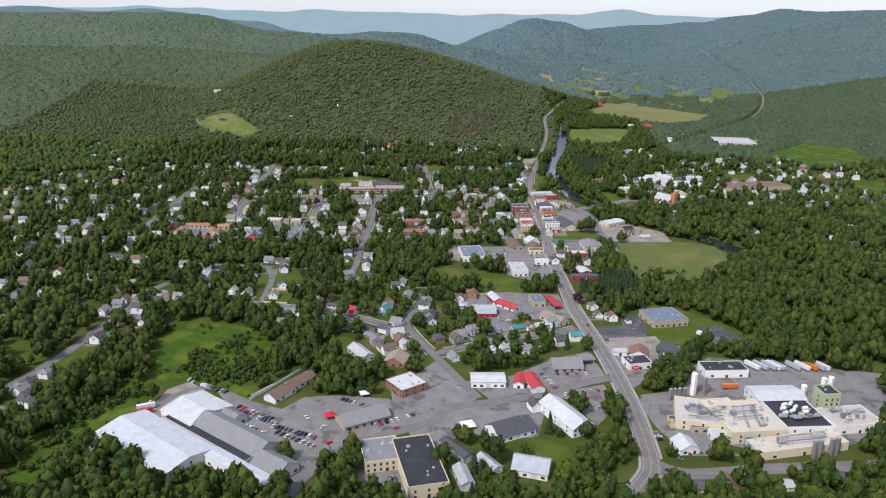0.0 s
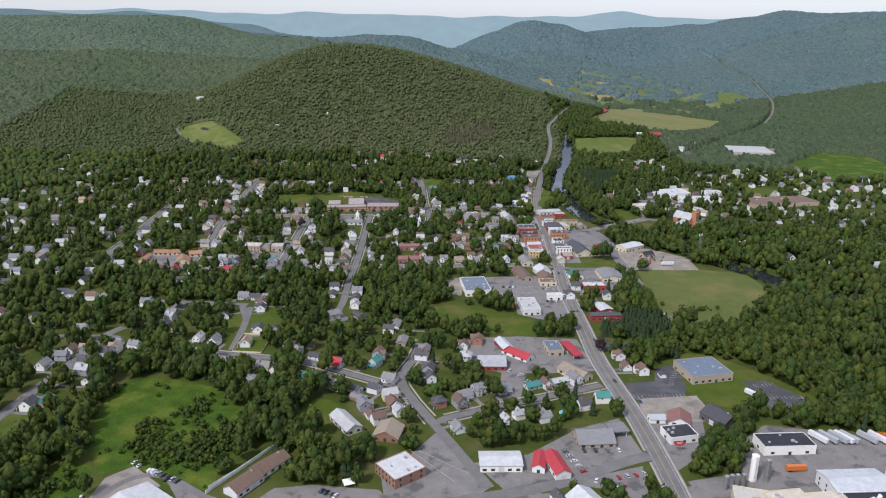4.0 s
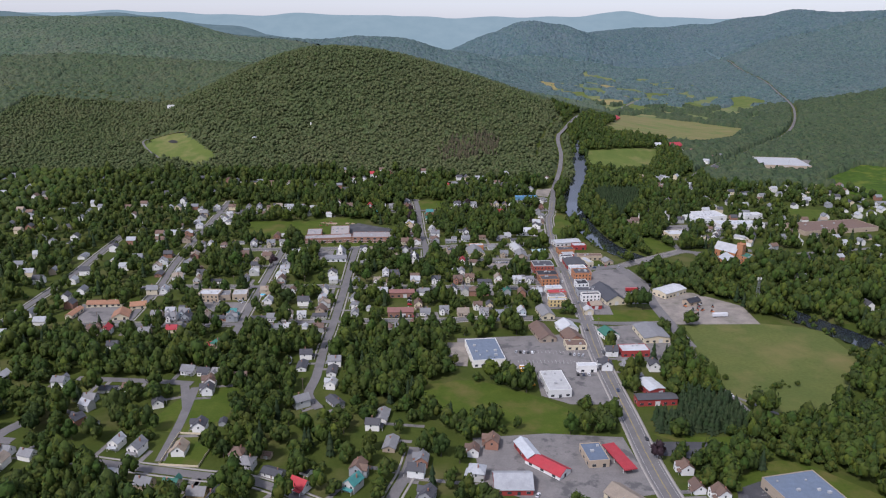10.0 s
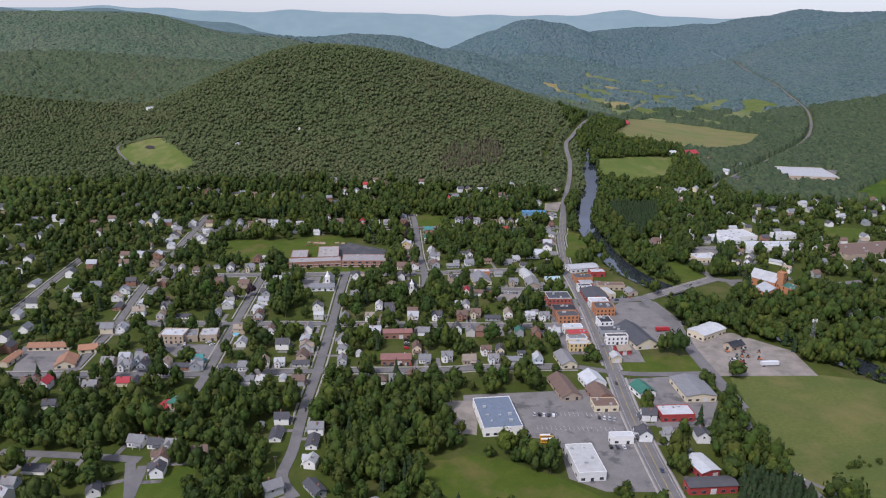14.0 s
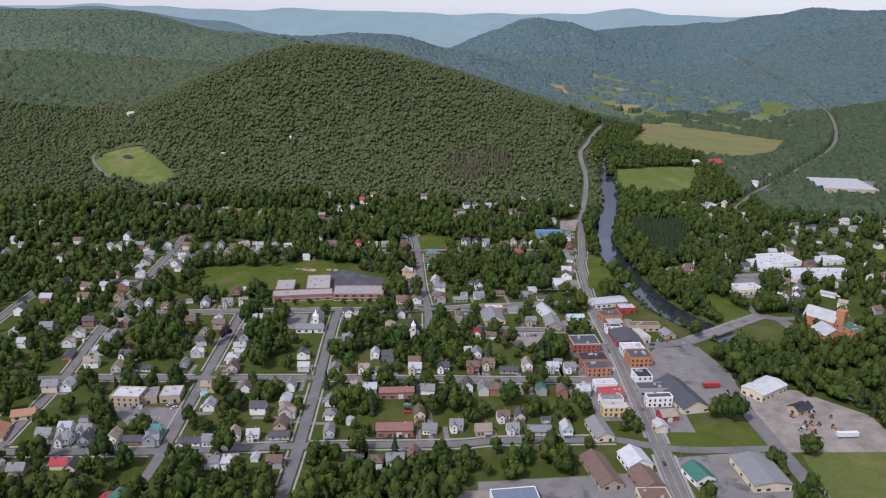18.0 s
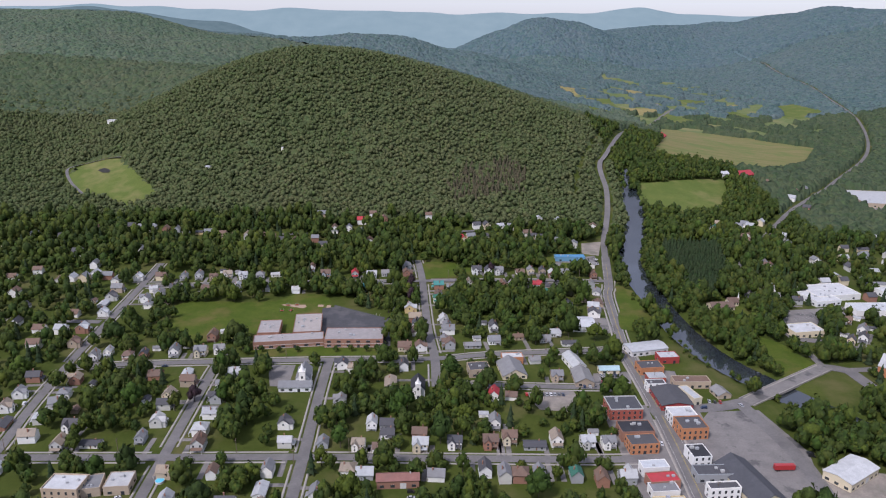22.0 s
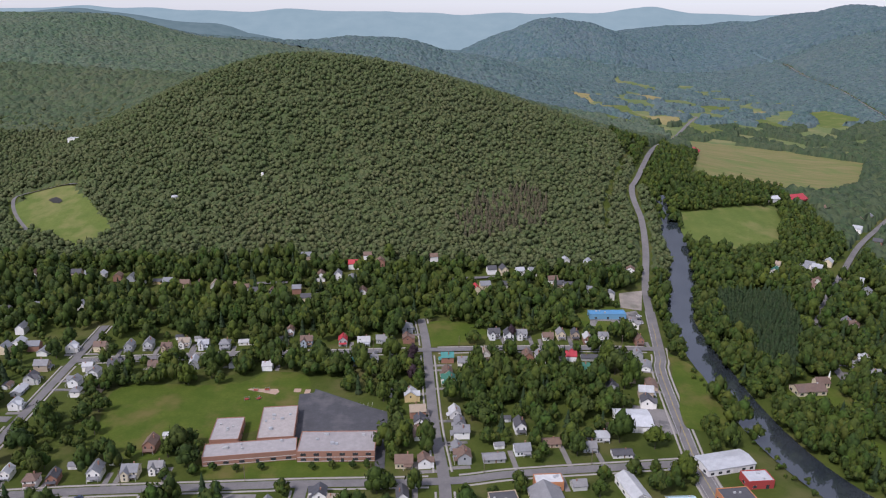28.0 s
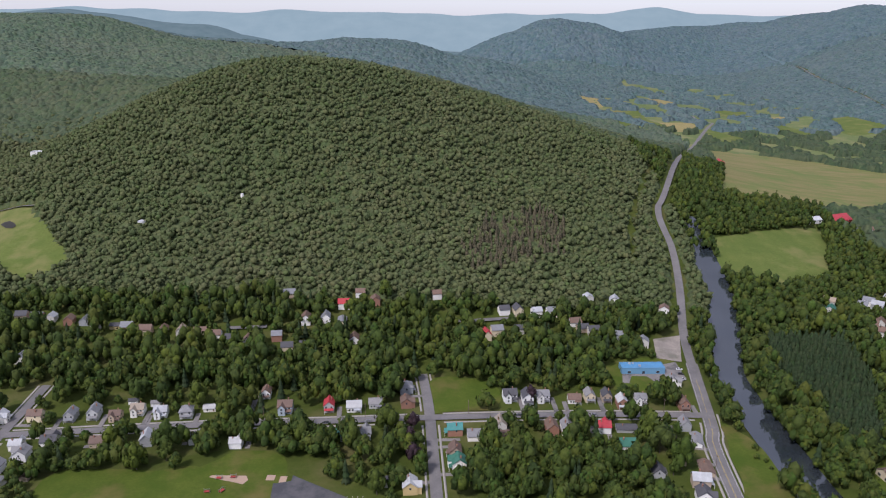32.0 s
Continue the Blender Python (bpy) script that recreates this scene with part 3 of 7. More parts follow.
def patch(name, outline, lift, material, parent=None, ragged=0.0):
    """A sheet over the ground within an outline; a ragged one has an uneven edge."""
    p = np.array(outline, float)
    if ragged:
        p = spline(np.vstack([p, p[:1]]), 9.0)[:-1]
        away = sides(np.vstack([p, p[:1]]))[:-1]
        p = p + away * (ragged * swell(p[:, 0], p[:, 1], 3.0, 5.0))[:, None]
    bm = bmesh.new()
    face = bm.faces.new([bm.verts.new((x, y, 0)) for x, y in p])
    face.normal_update()
    if face.normal.z < 0 or sum(a[0] * b[1] - b[0] * a[1] for a, b in zip(p, np.roll(p, -1, 0))) < 0:
        face.normal_flip()
    if p[:, 1].max() > 1240:
        for axis in (0, 1):
            for cut in np.arange(math.ceil(p[:, axis].min() / 25) * 25, p[:, axis].max(), 25):
                point, way = [0, 0, 0], [0, 0, 0]
                point[axis], way[axis] = cut, 1
                bmesh.ops.bisect_plane(bm, geom=bm.verts[:] + bm.edges[:] + bm.faces[:], plane_co=point, plane_no=way)
    bmesh.ops.triangulate(bm, faces=bm.faces[:])
    for face in bm.faces:
        face.normal_update()
        if face.normal.z < 0:
            face.normal_flip()
    for v in bm.verts:
        v.co.z = float(height(v.co.x, v.co.y)) + lift + (0.4 if p[:, 1].max() > 1240 else 0)
    return part(name, bm, material, parent)


def inside(x, y, outline):
    """Which of the places lie within an outline."""
    p = np.asarray(outline, float)
    got = np.zeros(np.shape(x), bool)
    for (x0, y0), (x1, y1) in zip(p, np.roll(p, -1, 0)):
        if y0 != y1:
            got ^= ((y0 > y) != (y1 > y)) & (x < (x1 - x0) * (y - y0) / (y1 - y0) + x0)
    return got


def off_line(x, y, line):
    """How far the places lie from a line."""
    best = np.full(np.shape(x), 1e9)
    p = np.asarray(line, float)
    for (x0, y0), (x1, y1) in zip(p, p[1:]):
        ux, uy = x1 - x0, y1 - y0
        k = np.clip(((x - x0) * ux + (y - y0) * uy) / max(ux * ux + uy * uy, 1e-6), 0, 1)
        best = np.minimum(best, np.hypot(x - x0 - k * ux, y - y0 - k * uy))
    return best


# ---- ground ----
def grid_sheet(name, xs, ys, material, drop=None):
    gx, gy = np.meshgrid(xs, ys)
    z = height(gx, gy)
    if drop is not None:
        z = z - drop(gx, gy)
    n, m = gx.shape
    k = (np.arange(n - 1)[:, None] * m + np.arange(m - 1)[None]).ravel()
    return mesh_object(name, np.column_stack([gx.ravel(), gy.ravel(), z.ravel()]), np.column_stack([k, k + 1, k + 1 + m, k + m]), material)


river_line = spline(RIVER, 8.0)


def river_bed(x, y):
    near = (x > 120) & (x < 420) & (y > 700) & (y < 1700)
    d = np.full(np.shape(x), 1e9)
    d[near] = off_line(x[near], y[near], river_line)
    return np.clip((16 - d) / 5, 0, 1) * 4.0


xs = np.concatenate([np.arange(-4200, 100, 25), np.arange(100, 425, 8), np.arange(425, 4300, 25)])
ys = np.concatenate([np.arange(-600, 700, 25), np.arange(700, 1700, 10), np.arange(1700, 5300, 25)])
tagged(grid_sheet("ground", xs, ys, M["ground"], river_bed), "grassy valley floor rising to wooded hills", "ground", kind="structure")
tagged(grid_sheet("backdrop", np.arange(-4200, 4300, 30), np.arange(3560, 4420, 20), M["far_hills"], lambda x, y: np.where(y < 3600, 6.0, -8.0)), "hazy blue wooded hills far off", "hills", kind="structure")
tagged(grid_sheet("backdrop", np.arange(-4200, 4300, 30), np.arange(4400, 5240, 20), M["farthest_hills"], lambda x, y: -9.0 + 0 * x), "hazy pale blue hills on the horizon", "hills", kind="structure")
water = strip("water", river_line, 0, 26, -1.6, M["water"])
tagged(water, "dark still river water between wooded banks", "river", kind="structure")

# ---- fields, lots and roads ----
FIELD_LOOK = {"big_field": ("dry_grass", "wide pale mown hay field"), "play_field": ("lawn", "mown green field beside the trees"), "meadow": ("meadow", "bright overgrown green meadow"),
              "lawn": ("lawn", "mown grass lawn"), "bank": ("lawn", "grassy bank"), "far_field": ("fallow", "wide fallow field with brown strips"), "far_green": ("hill_grass", "pale green farm field"),
              "hill_clear": ("hill_grass", "mown clearing on the hillside"), "straw": ("straw", "straw-coloured cut field"), "green": ("lawn", "mown town green")}
tagged(patch("field", OPEN_VALLEY, 0.01, M["far_green"], ragged=3.0), "pale green pasture along the far valley", "field", kind="structure")
for k, (kind_name, outline) in enumerate(FIELDS):
    look_name, words = FIELD_LOOK[kind_name]
    tagged(patch("field", outline, 0.03 + 0.0012 * k, M[look_name], ragged=1.2), words, "field", kind="structure")
for k, (kind_name, outline) in enumerate(LOTS):
    tagged(patch("pavement", outline, 0.12 + 0.002 * k, M[{"gravel": "gravel", "fresh": "fresh_asphalt"}.get(kind_name, "lot")]), "worn gravel yard" if kind_name == "gravel" else "worn grey asphalt car park", "parking lot", kind="structure")
road_lines = []
for k, (road_name, width, line) in enumerate(ROADS):
    line = spline(line)
    road_lines.append((road_name, width, line))
    road = strip("road", line, 0, width, 0.21 + 0.002 * k, M["asphalt"])
    tagged(road, "grey asphalt main road with yellow centre lines" if road_name in ("main_road", "upper_road") else "narrow grey asphalt town street", "road", kind="structure")

tagged(patch("water", POND, 0.9, M["pond"]), "small dark pond in the hillside clearing", "pond", kind="structure")

# ---- walls and roofs: materials ----
WALLS = {"white": (0.76, 0.75, 0.71), "pale": (0.50, 0.50, 0.47), "cream": (0.62, 0.54, 0.38), "tan": (0.42, 0.34, 0.25), "brick": (0.30, 0.16, 0.11), "redbrick": (0.30, 0.085, 0.06), "orange": (0.42, 0.19, 0.09),
         "red": (0.32, 0.05, 0.045), "grey": (0.33, 0.34, 0.34), "dark": (0.11, 0.10, 0.10), "yellow": (0.60, 0.46, 0.22), "sage": (0.40, 0.43, 0.26), "bluewall": (0.13, 0.28, 0.42), "lightblue": (0.42, 0.49, 0.53), "brown": (0.20, 0.13, 0.09)}
ROOFS = {"white": (0.56, 0.57, 0.57), "roofwhite": (0.56, 0.52, 0.45), "pale": (0.46, 0.47, 0.47), "grey": (0.24, 0.24, 0.24), "dark": (0.085, 0.085, 0.092), "black": (0.035, 0.036, 0.042), "tan": (0.34, 0.28, 0.21), "brown": (0.18, 0.12, 0.09),
         "brownred": (0.26, 0.13, 0.11), "red": (0.45, 0.05, 0.06), "terra": (0.40, 0.21, 0.12), "green": (0.05, 0.17, 0.12), "teal": (0.07, 0.26, 0.24), "blue": (0.16, 0.20, 0.26), "bluemetal": (0.12, 0.33, 0.55), "bluepale": (0.38, 0.52, 0.56), "schoolgrey": (0.38, 0.35, 0.33)}
LIVELY = [(0.86, 0.86, 0.87), (1.0, 1.0, 1.0), (1.08, 1.05, 1.0), (0.94, 0.97, 1.0)]
for key, c in WALLS.items():
    M["wall_" + key] = surface("wall_" + key, c, [v * 0.92 for v in c], 4, 0, [v * 0.78 for v in c], 9, rough=0.8, vary=LIVELY, stain_low=0.55, stain_high=0.85, stretch=(1, 1, 3))
for key, c in ROOFS.items():
    M["roof_" + key] = surface("roof_" + key, c, [v * 0.82 for v in c], 3, 0.5, [v * 0.6 + 0.03 for v in c], 8, rough=0.75, vary=LIVELY, stain_low=0.5, stain_high=0.8)
M["trim"] = surface("trim", (0.66, 0.65, 0.62), (0.56, 0.55, 0.52), 2, 0.2)
M["glass"] = surface("glass", (0.03, 0.035, 0.04), (0.05, 0.055, 0.06), 3, 0, rough=0.12, spec=0.6)
M["steel"] = surface("steel", (0.50, 0.50, 0.50), (0.38, 0.38, 0.38), 2, 0.3, rough=0.4, metal=0.7)
M["timber"] = surface("timber", (0.20, 0.15, 0.11), (0.14, 0.11, 0.08), 1, 0.2)


def box(bm, x0, x1, y0, y1, z0, z1, mat_index=0):
    v = [bm.verts.new((x, y, z)) for z in (z0, z1) for y in (y0, y1) for x in (x0, x1)]
    for q in ((0, 2, 3, 1), (4, 5, 7, 6), (0, 1, 5, 4), (2, 6, 7, 3), (1, 3, 7, 5), (0, 4, 6, 2)):
        bm.faces.new([v[k] for k in q]).material_index = mat_index
    return v


def boxes(*spans):
    bm = bmesh.new()
    for s in spans:
        box(bm, *s)
    return bm


def prism(bm, w, d, z0, z1, rise):
    """A body with gable ends; the ridge runs along x."""
    a, b = w / 2, d / 2
    v = [bm.verts.new(p) for p in ((-a, -b, z0), (a, -b, z0), (a, b, z0), (-a, b, z0), (-a, -b, z1), (a, -b, z1), (a, b, z1), (-a, b, z1), (-a, 0, z1 + rise), (a, 0, z1 + rise))]
    for q in ((3, 2, 1, 0), (0, 1, 5, 4), (2, 3, 7, 6), (1, 2, 6, 9, 5), (3, 0, 4, 8, 7), (4, 5, 9, 8), (6, 7, 8, 9)):
        bm.faces.new([v[k] for k in q])


def gable_roof(bm, w, d, z, rise, over=0.5, thick=0.22, hip=0.0):
    """Two sloping slabs over a body w by d, ridge along x; hip pulls the ridge's ends in."""
    a, slope = w / 2 + over, rise / (d / 2)
    b, low = d / 2 + over, z - slope * over
    lo = [(-a, -b, low), (a, -b, low), (a, b, low), (-a, b, low), (-a + hip, 0, z + rise), (a - hip, 0, z + rise)]
    v = [bm.verts.new((x, y, h + t)) for t in (0.0, thick) for x, y, h in lo]
    for q in ((6, 7, 11, 10), (8, 9, 10, 11), (0, 4, 5, 1), (2, 5, 4, 3), (0, 1, 7, 6), (2, 3, 9, 8)):
        bm.faces.new([v[k] for k in q])
    if hip:
        for q in ((7, 8, 11), (9, 6, 10), (1, 2, 8, 7), (3, 0, 6, 9)):
            bm.faces.new([v[k] for k in q])
    else:
        for q in ((1, 5, 11, 7), (5, 2, 8, 11), (3, 4, 10, 9), (4, 0, 6, 10)):
            bm.faces.new([v[k] for k in q])


def window_mesh(w, h):
    """A window whose dark pane sits back in a pale frame; it stands on y = 0 facing -y."""
    bm = bmesh.new()
    box(bm, -w / 2 - 0.1, w / 2 + 0.1, -0.07, 0.0, 0.0, h)
    bm.faces.ensure_lookup_table()
    front = min(bm.faces, key=lambda f: f.calc_center_median().y)
    bmesh.ops.inset_region(bm, faces=[front], thickness=0.1, depth=-0.045)
    front.material_index = 1
    me = bpy.data.meshes.new("window")
    bm.to_mesh(me)
    bm.free()
    me.materials.append(M["trim"])
    me.materials.append(M["glass"])
    return me


def door_mesh(w, h, key):
    bm = boxes((-w / 2, w / 2, -0.06, 0, 0, h), (-w / 2 - 0.12, w / 2 + 0.12, -0.04, 0, h, h + 0.15), (w * 0.3, w * 0.38, -0.14, -0.06, 1.0, 1.1))
    me = bpy.data.meshes.new("door")
    bm.to_mesh(me)
    bm.free()
    me.materials.append(M[key])
    return me


WIN = {"house": window_mesh(0.95, 1.5), "shop": window_mesh(2.2, 1.7), "tall": window_mesh(1.1, 1.9), "school": window_mesh(3.0, 1.8)}
DOOR = {"house": door_mesh(1.0, 2.1, "wall_brown"), "shop": door_mesh(1.9, 2.3, "glass"), "bay": door_mesh(3.4, 3.4, "trim")}


def put(name, mesh, parent, x, y, z, turn=0.0):
    ob = new(name, mesh)
    ob.parent = parent
    ob.matrix_basis = pose(x, y, z, 0, 0, turn)
    return ob


COLOUR_WORD = {"bluewall": "blue", "redbrick": "red brick", "lightblue": "light blue", "pale": "pale grey", "sage": "sage green", "roofwhite": "stained white", "brownred": "brownish red", "terra": "terracotta", "bluemetal": "bright blue metal",
               "bluepale": "pale blue", "schoolgrey": "weathered grey", "dark": "dark grey", "blue": "slate blue"}
ROOF_WORD = {"flat": "flat", "gable": "gabled", "low": "low-pitched", "canopy": "flat"}
KEEP_OFF = []
build_rng = random.Random(5)


def building(x, y, w, d, h, turn, roof, wall, cover):
    """A shop, shed, hall or works with its roof, windows, doors and roof units."""
    z = float(height(x, y))
    h += 0.017 * (len(KEEP_OFF) % 37)
    KEEP_OFF.append((x, y, w / 2 + 3.5, d / 2 + 3.5, radians(turn)))
    if w * d > 150 and not (x < -90 and y < 450):
        KEEP_OFF.append((x, y - max(d, w * abs(math.sin(radians(turn)))) / 2 - 8, w / 2, 9, 0))
    far = math.hypot(x, y - 700) > 620
    thing = new("canopy" if roof == "canopy" else "building")
    thing.matrix_basis = pose(x, y, z, 0, 0, turn)
    wall_word, roof_word = COLOUR_WORD.get(wall, wall), COLOUR_WORD.get(cover, cover)
    if roof == "canopy":
        tagged(thing, f"{roof_word} flat forecourt canopy on white posts", "canopy")
        part("roof", boxes((-w / 2, w / 2, -d / 2, d / 2, h - 0.7, h)), M["roof_" + cover], thing)
        for sx in (-0.38, 0.38):
            for sy in (-0.38, 0.0, 0.38):
                part("post", boxes((sx * w - 0.2, sx * w + 0.2, sy * d - 0.2, sy * d + 0.2, 0, h - 0.7)), M["trim"], thing)
        return thing
    tagged(thing, f"{wall_word} walled building with {roof_word} {ROOF_WORD[roof]} roof", "building")
    if roof == "flat":
        part("wall", boxes((-w / 2, w / 2, -d / 2, d / 2, -0.6, h)), M["wall_" + wall], thing)
        part("roof", boxes((-w / 2 + 0.35, w / 2 - 0.35, -d / 2 + 0.35, d / 2 - 0.35, h, h + 0.08)), M["roof_" + cover], thing)
        p = 0.45 if h < 7 else 0.8
        part("parapet", boxes((-w / 2 - 0.05, w / 2 + 0.05, -d / 2 - 0.05, -d / 2 + 0.3, h, h + p), (-w / 2 - 0.05, w / 2 + 0.05, d / 2 - 0.3, d / 2 + 0.05, h, h + p),
                              (-w / 2 - 0.05, -w / 2 + 0.3, -d / 2 + 0.3, d / 2 - 0.3, h, h + p), (w / 2 - 0.3, w / 2 + 0.05, -d / 2 + 0.3, d / 2 - 0.3, h, h + p)), M["wall_" + ("white" if wall == "white" else "pale" if wall == "redbrick" else wall)], thing)
        for _ in range(0 if min(w, d) < 7 else min(6, 1 + int(w * d / 130))):
            ux, uy, s = build_rng.uniform(-0.36, 0.36) * w, build_rng.uniform(-0.34, 0.34) * d, build_rng.uniform(0.5, 1.2)
            bm = boxes((ux - s, ux + s, uy - s * 0.7, uy + s * 0.7, h + 0.08, h + 0.5 + s * 0.8), (ux - s * 0.5, ux + s * 0.5, uy - s * 0.4, uy + s * 0.4, h + 0.5 + s * 0.8, h + 0.65 + s * 0.8))
            part("roof_unit", bm, M["roof_pale"], thing, "pale metal roof ventilation unit")
    else:
        along = w >= d
        lw, ld = (w, d) if along else (d, w)
        rise = ld * (0.27 if roof == "gable" else 0.09)
        body, top = bmesh.new(), bmesh.new()
        eave = h - rise * 0.5
        prism(body, lw, ld, -0.6, eave, rise)
        gable_roof(top, lw, ld, eave + 0.03, rise, 0.5)
        if not along:
            for bm in (body, top):
                bmesh.ops.rotate(bm, verts=bm.verts[:], matrix=Matrix.Rotation(math.pi / 2, 3, "Z"))
        part("wall", body, M["wall_" + wall], thing)
        part("roof", top, M["roof_" + cover], thing)
        if roof == "gable" and not far:
            cx = lw * 0.3
            if along:
                part("vent", boxes((cx - 0.4, cx + 0.4, -0.4, 0.4, eave + rise - 0.3, eave + rise + 0.7)), M["roof_pale"], thing)
    eave = h if roof == "flat" else h - (min(w, d) * (0.27 if roof == "gable" else 0.09)) * 0.5
    storeys = max(1, int((eave + 0.6) / 3.4))
    limit = 3 if far or cover in ("roofwhite", "black") else 6
    kind_ = "school" if cover == "schoolgrey" else "tall" if storeys > 1 else "shop"
    gap = {"school": 4.4, "tall": 3.0, "shop": 4.6}[kind_]
    if kind_ == "school":
        for band in (0.5, 3.2):
            part("band", boxes((-w / 2 + 0.3, w / 2 - 0.3, -d / 2 - 0.05, -d / 2 - 0.003, band, band + 0.32)), M["trim"], thing, "pale stone band")
    for s in range(storeys):
        n = max(1, min(limit, int((w - 2) / gap)))
        for k in range(n):
            if s == 0 and k == n // 2:
                continue
            put("window", WIN[kind_], thing, -w / 2 + w * (k + 0.5) / n, -d / 2, 0.9 + s * 3.4 if eave > 2.9 else 0.6)
        n = max(1, min(limit // 2, int((d - 2) / gap)))
        for k in range(n):
            yy = -d / 2 + d * (k + 0.5) / n
            put("window", WIN[kind_], thing, w / 2 if x < 0 else -w / 2, yy, 0.9 + s * 3.4 if eave > 2.9 else 0.6, 90 if x < 0 else -90)
    put("door", DOOR["bay" if roof != "flat" and eave > 3.9 else "shop"], thing, -w / 2 + w * (max(1, min(limit, int((w - 2) / gap))) // 2 + 0.5) / max(1, min(limit, int((w - 2) / gap))), -d / 2, 0)
    return thing


# ---- houses ----
HOUSE_MADE = {}
PARKED_DRIVES = []


def house_shape(shape, wall, cover):
    """One house at the origin, its front towards -y, with all its parts."""
    thing = new("house")
    put_wall, put_roof = M["wall_" + wall], M["roof_" + cover]
    body, top = bmesh.new(), bmesh.new()
    quarter = Matrix.Rotation(math.pi / 2, 3, "Z")
    if shape == 0:      # front gable, two storeys and a porch
        w, d, e = 7.6, 10.6, 5.5
        prism(body, d, w, -0.6, e, 3.4)
        gable_roof(top, d, w, e + 0.03, 3.4, 0.45)
        for bm in (body, top):
            bmesh.ops.rotate(bm, verts=bm.verts[:], matrix=quarter)
    elif shape == 1:    # side gable, one and a half storeys
        w, d, e = 10.4, 8.2, 3.9
        prism(body, w, d, -0.6, e, 3.4)
        gable_roof(top, w, d, e + 0.03, 3.4, 0.45)
    elif shape == 2:    # cross gable
        w, d, e = 9.6, 8.4, 5.2
        prism(body, w, d, -0.6, e, 3.1)
        gable_roof(top, w, d, e + 0.03, 3.1, 0.45)
        for bm, kind_ in ((body, 0), (top, 1)):
            wing = bmesh.new()
            if kind_ == 0:
                prism(wing, 8.0, 4.6, -0.6, e - 0.02, 2.5)
            else:
                gable_roof(wing, 8.0, 4.6, e + 0.01, 2.5, 0.4)
            bmesh.ops.rotate(wing, verts=wing.verts[:], matrix=quarter)
            bmesh.ops.translate(wing, verts=wing.verts[:], vec=(-1.9, -2.6, 0))
            tmp = bpy.data.meshes.new("wing")
            wing.to_mesh(tmp)
            wing.free()
            bm.from_mesh(tmp)
            bpy.data.meshes.remove(tmp)
    elif shape == 3:    # long low house
        w, d, e = 14.5, 8.0, 3.0
        prism(body, w, d, -0.6, e, 1.8)
        gable_roof(top, w, d, e + 0.03, 1.8, 0.6)
    else:               # square house with a hipped roof
        w, d, e = 9.2, 9.4, 5.8
        box(body, -w / 2, w / 2, -d / 2, d / 2, -0.6, e)
        gable_roof(top, w, d, e + 0.03, 3.0, 0.6, hip=4.6)
    part("wall", body, put_wall, thing)
    part("roof", top, put_roof, thing)
    front = -d / 2 - (2.0 if shape == 2 else 0)
    if shape != 3:
        pw = w * (0.9 if shape in (0, 4) else 0.5)
        px = 0 if shape in (0, 4) else w * 0.22
        fy = -d / 2
        porch = bmesh.new()
        v = [porch.verts.new(p) for p in ((px - pw / 2, fy - 2.3, 2.55), (px + pw / 2, fy - 2.3, 2.55), (px + pw / 2, fy - 0.03, 3.25), (px - pw / 2, fy - 0.03, 3.25),
                                          (px - pw / 2, fy - 2.3, 2.72), (px + pw / 2, fy - 2.3, 2.72), (px + pw / 2, fy - 0.03, 3.42), (px - pw / 2, fy - 0.03, 3.42))]
        for q in ((3, 2, 1, 0), (4, 5, 6, 7), (0, 1, 5, 4), (1, 2, 6, 5), (2, 3, 7, 6), (3, 0, 4, 7)):
            porch.faces.new([v[k] for k in q])
        porch_roof = part("porch_roof", porch, put_roof, thing)
        for k in (-0.47, 0.47):
            part("porch_post", boxes((px + k * pw - 0.1, px + k * pw + 0.1, fy - 2.25, fy - 2.05, -0.3, 2.6)), M["trim"], porch_roof)
        put("door", DOOR["house"], thing, px, fy, 0.4)
    else:
        put("door", DOOR["house"], thing, 1.0, -d / 2, 0.2)
    ridge = {0: 8.9, 1: 7.3, 2: 8.3, 3: 4.8, 4: 8.8}[shape]
    part("chimney", boxes((w * 0.18, w * 0.18 + 0.7, 0.6, 1.3, e - 0.5, ridge + 0.8), (w * 0.18 - 0.08, w * 0.18 + 0.78, 0.52, 1.38, ridge + 0.8, ridge + 0.95)), M["wall_brick"], thing, "red brick chimney")
    if shape == 0:
        spots = [(-2.0, front, 3.5, 0), (2.0, front, 3.5, 0), (w / 2, 1, 3.6, 90), (-w / 2, 1, 3.6, -90)]
    elif shape == 1:
        spots = [(-3.2, front, 1.1, 0), (-1.0, front, 1.1, 0), (w / 2, 0, 3.6, 90), (-w / 2, 0, 3.6, -90)]
    elif shape == 2:
        spots = [(-1.9, -6.6, 1.1, 0), (-1.9, -6.6, 3.6, 0), (3.0, -d / 2, 3.4, 0), (w / 2, 0, 3.6, 90), (-w / 2, 0, 3.6, -90)]
    elif shape == 3:
        spots = [(-4, front, 1.0, 0), (4.5, front, 1.0, 0), (w / 2, 0, 1.0, 90), (-w / 2, 0, 1.0, -90)]
    else:
        spots = [(-2.6, front, 3.6, 0), (2.6, front, 3.6, 0), (w / 2, 0, 3.6, 90), (-w / 2, 0, 3.6, -90)]
    for px, py, pz, a in spots:
        put("window", WIN["house"], thing, px, py, pz, a)
    words = {0: "gable-fronted house with a porch", 1: "cottage with a steep roof and porch", 2: "two-storey house with crossing gables", 3: "long low single-storey house", 4: "square house under a hipped roof"}[shape]
    tagged(thing, f"{COLOUR_WORD.get(wall, wall)} {words}, {COLOUR_WORD.get(cover, cover)} roof", "house", "houses of the town")
    return thing


FAR_HOUSES = []
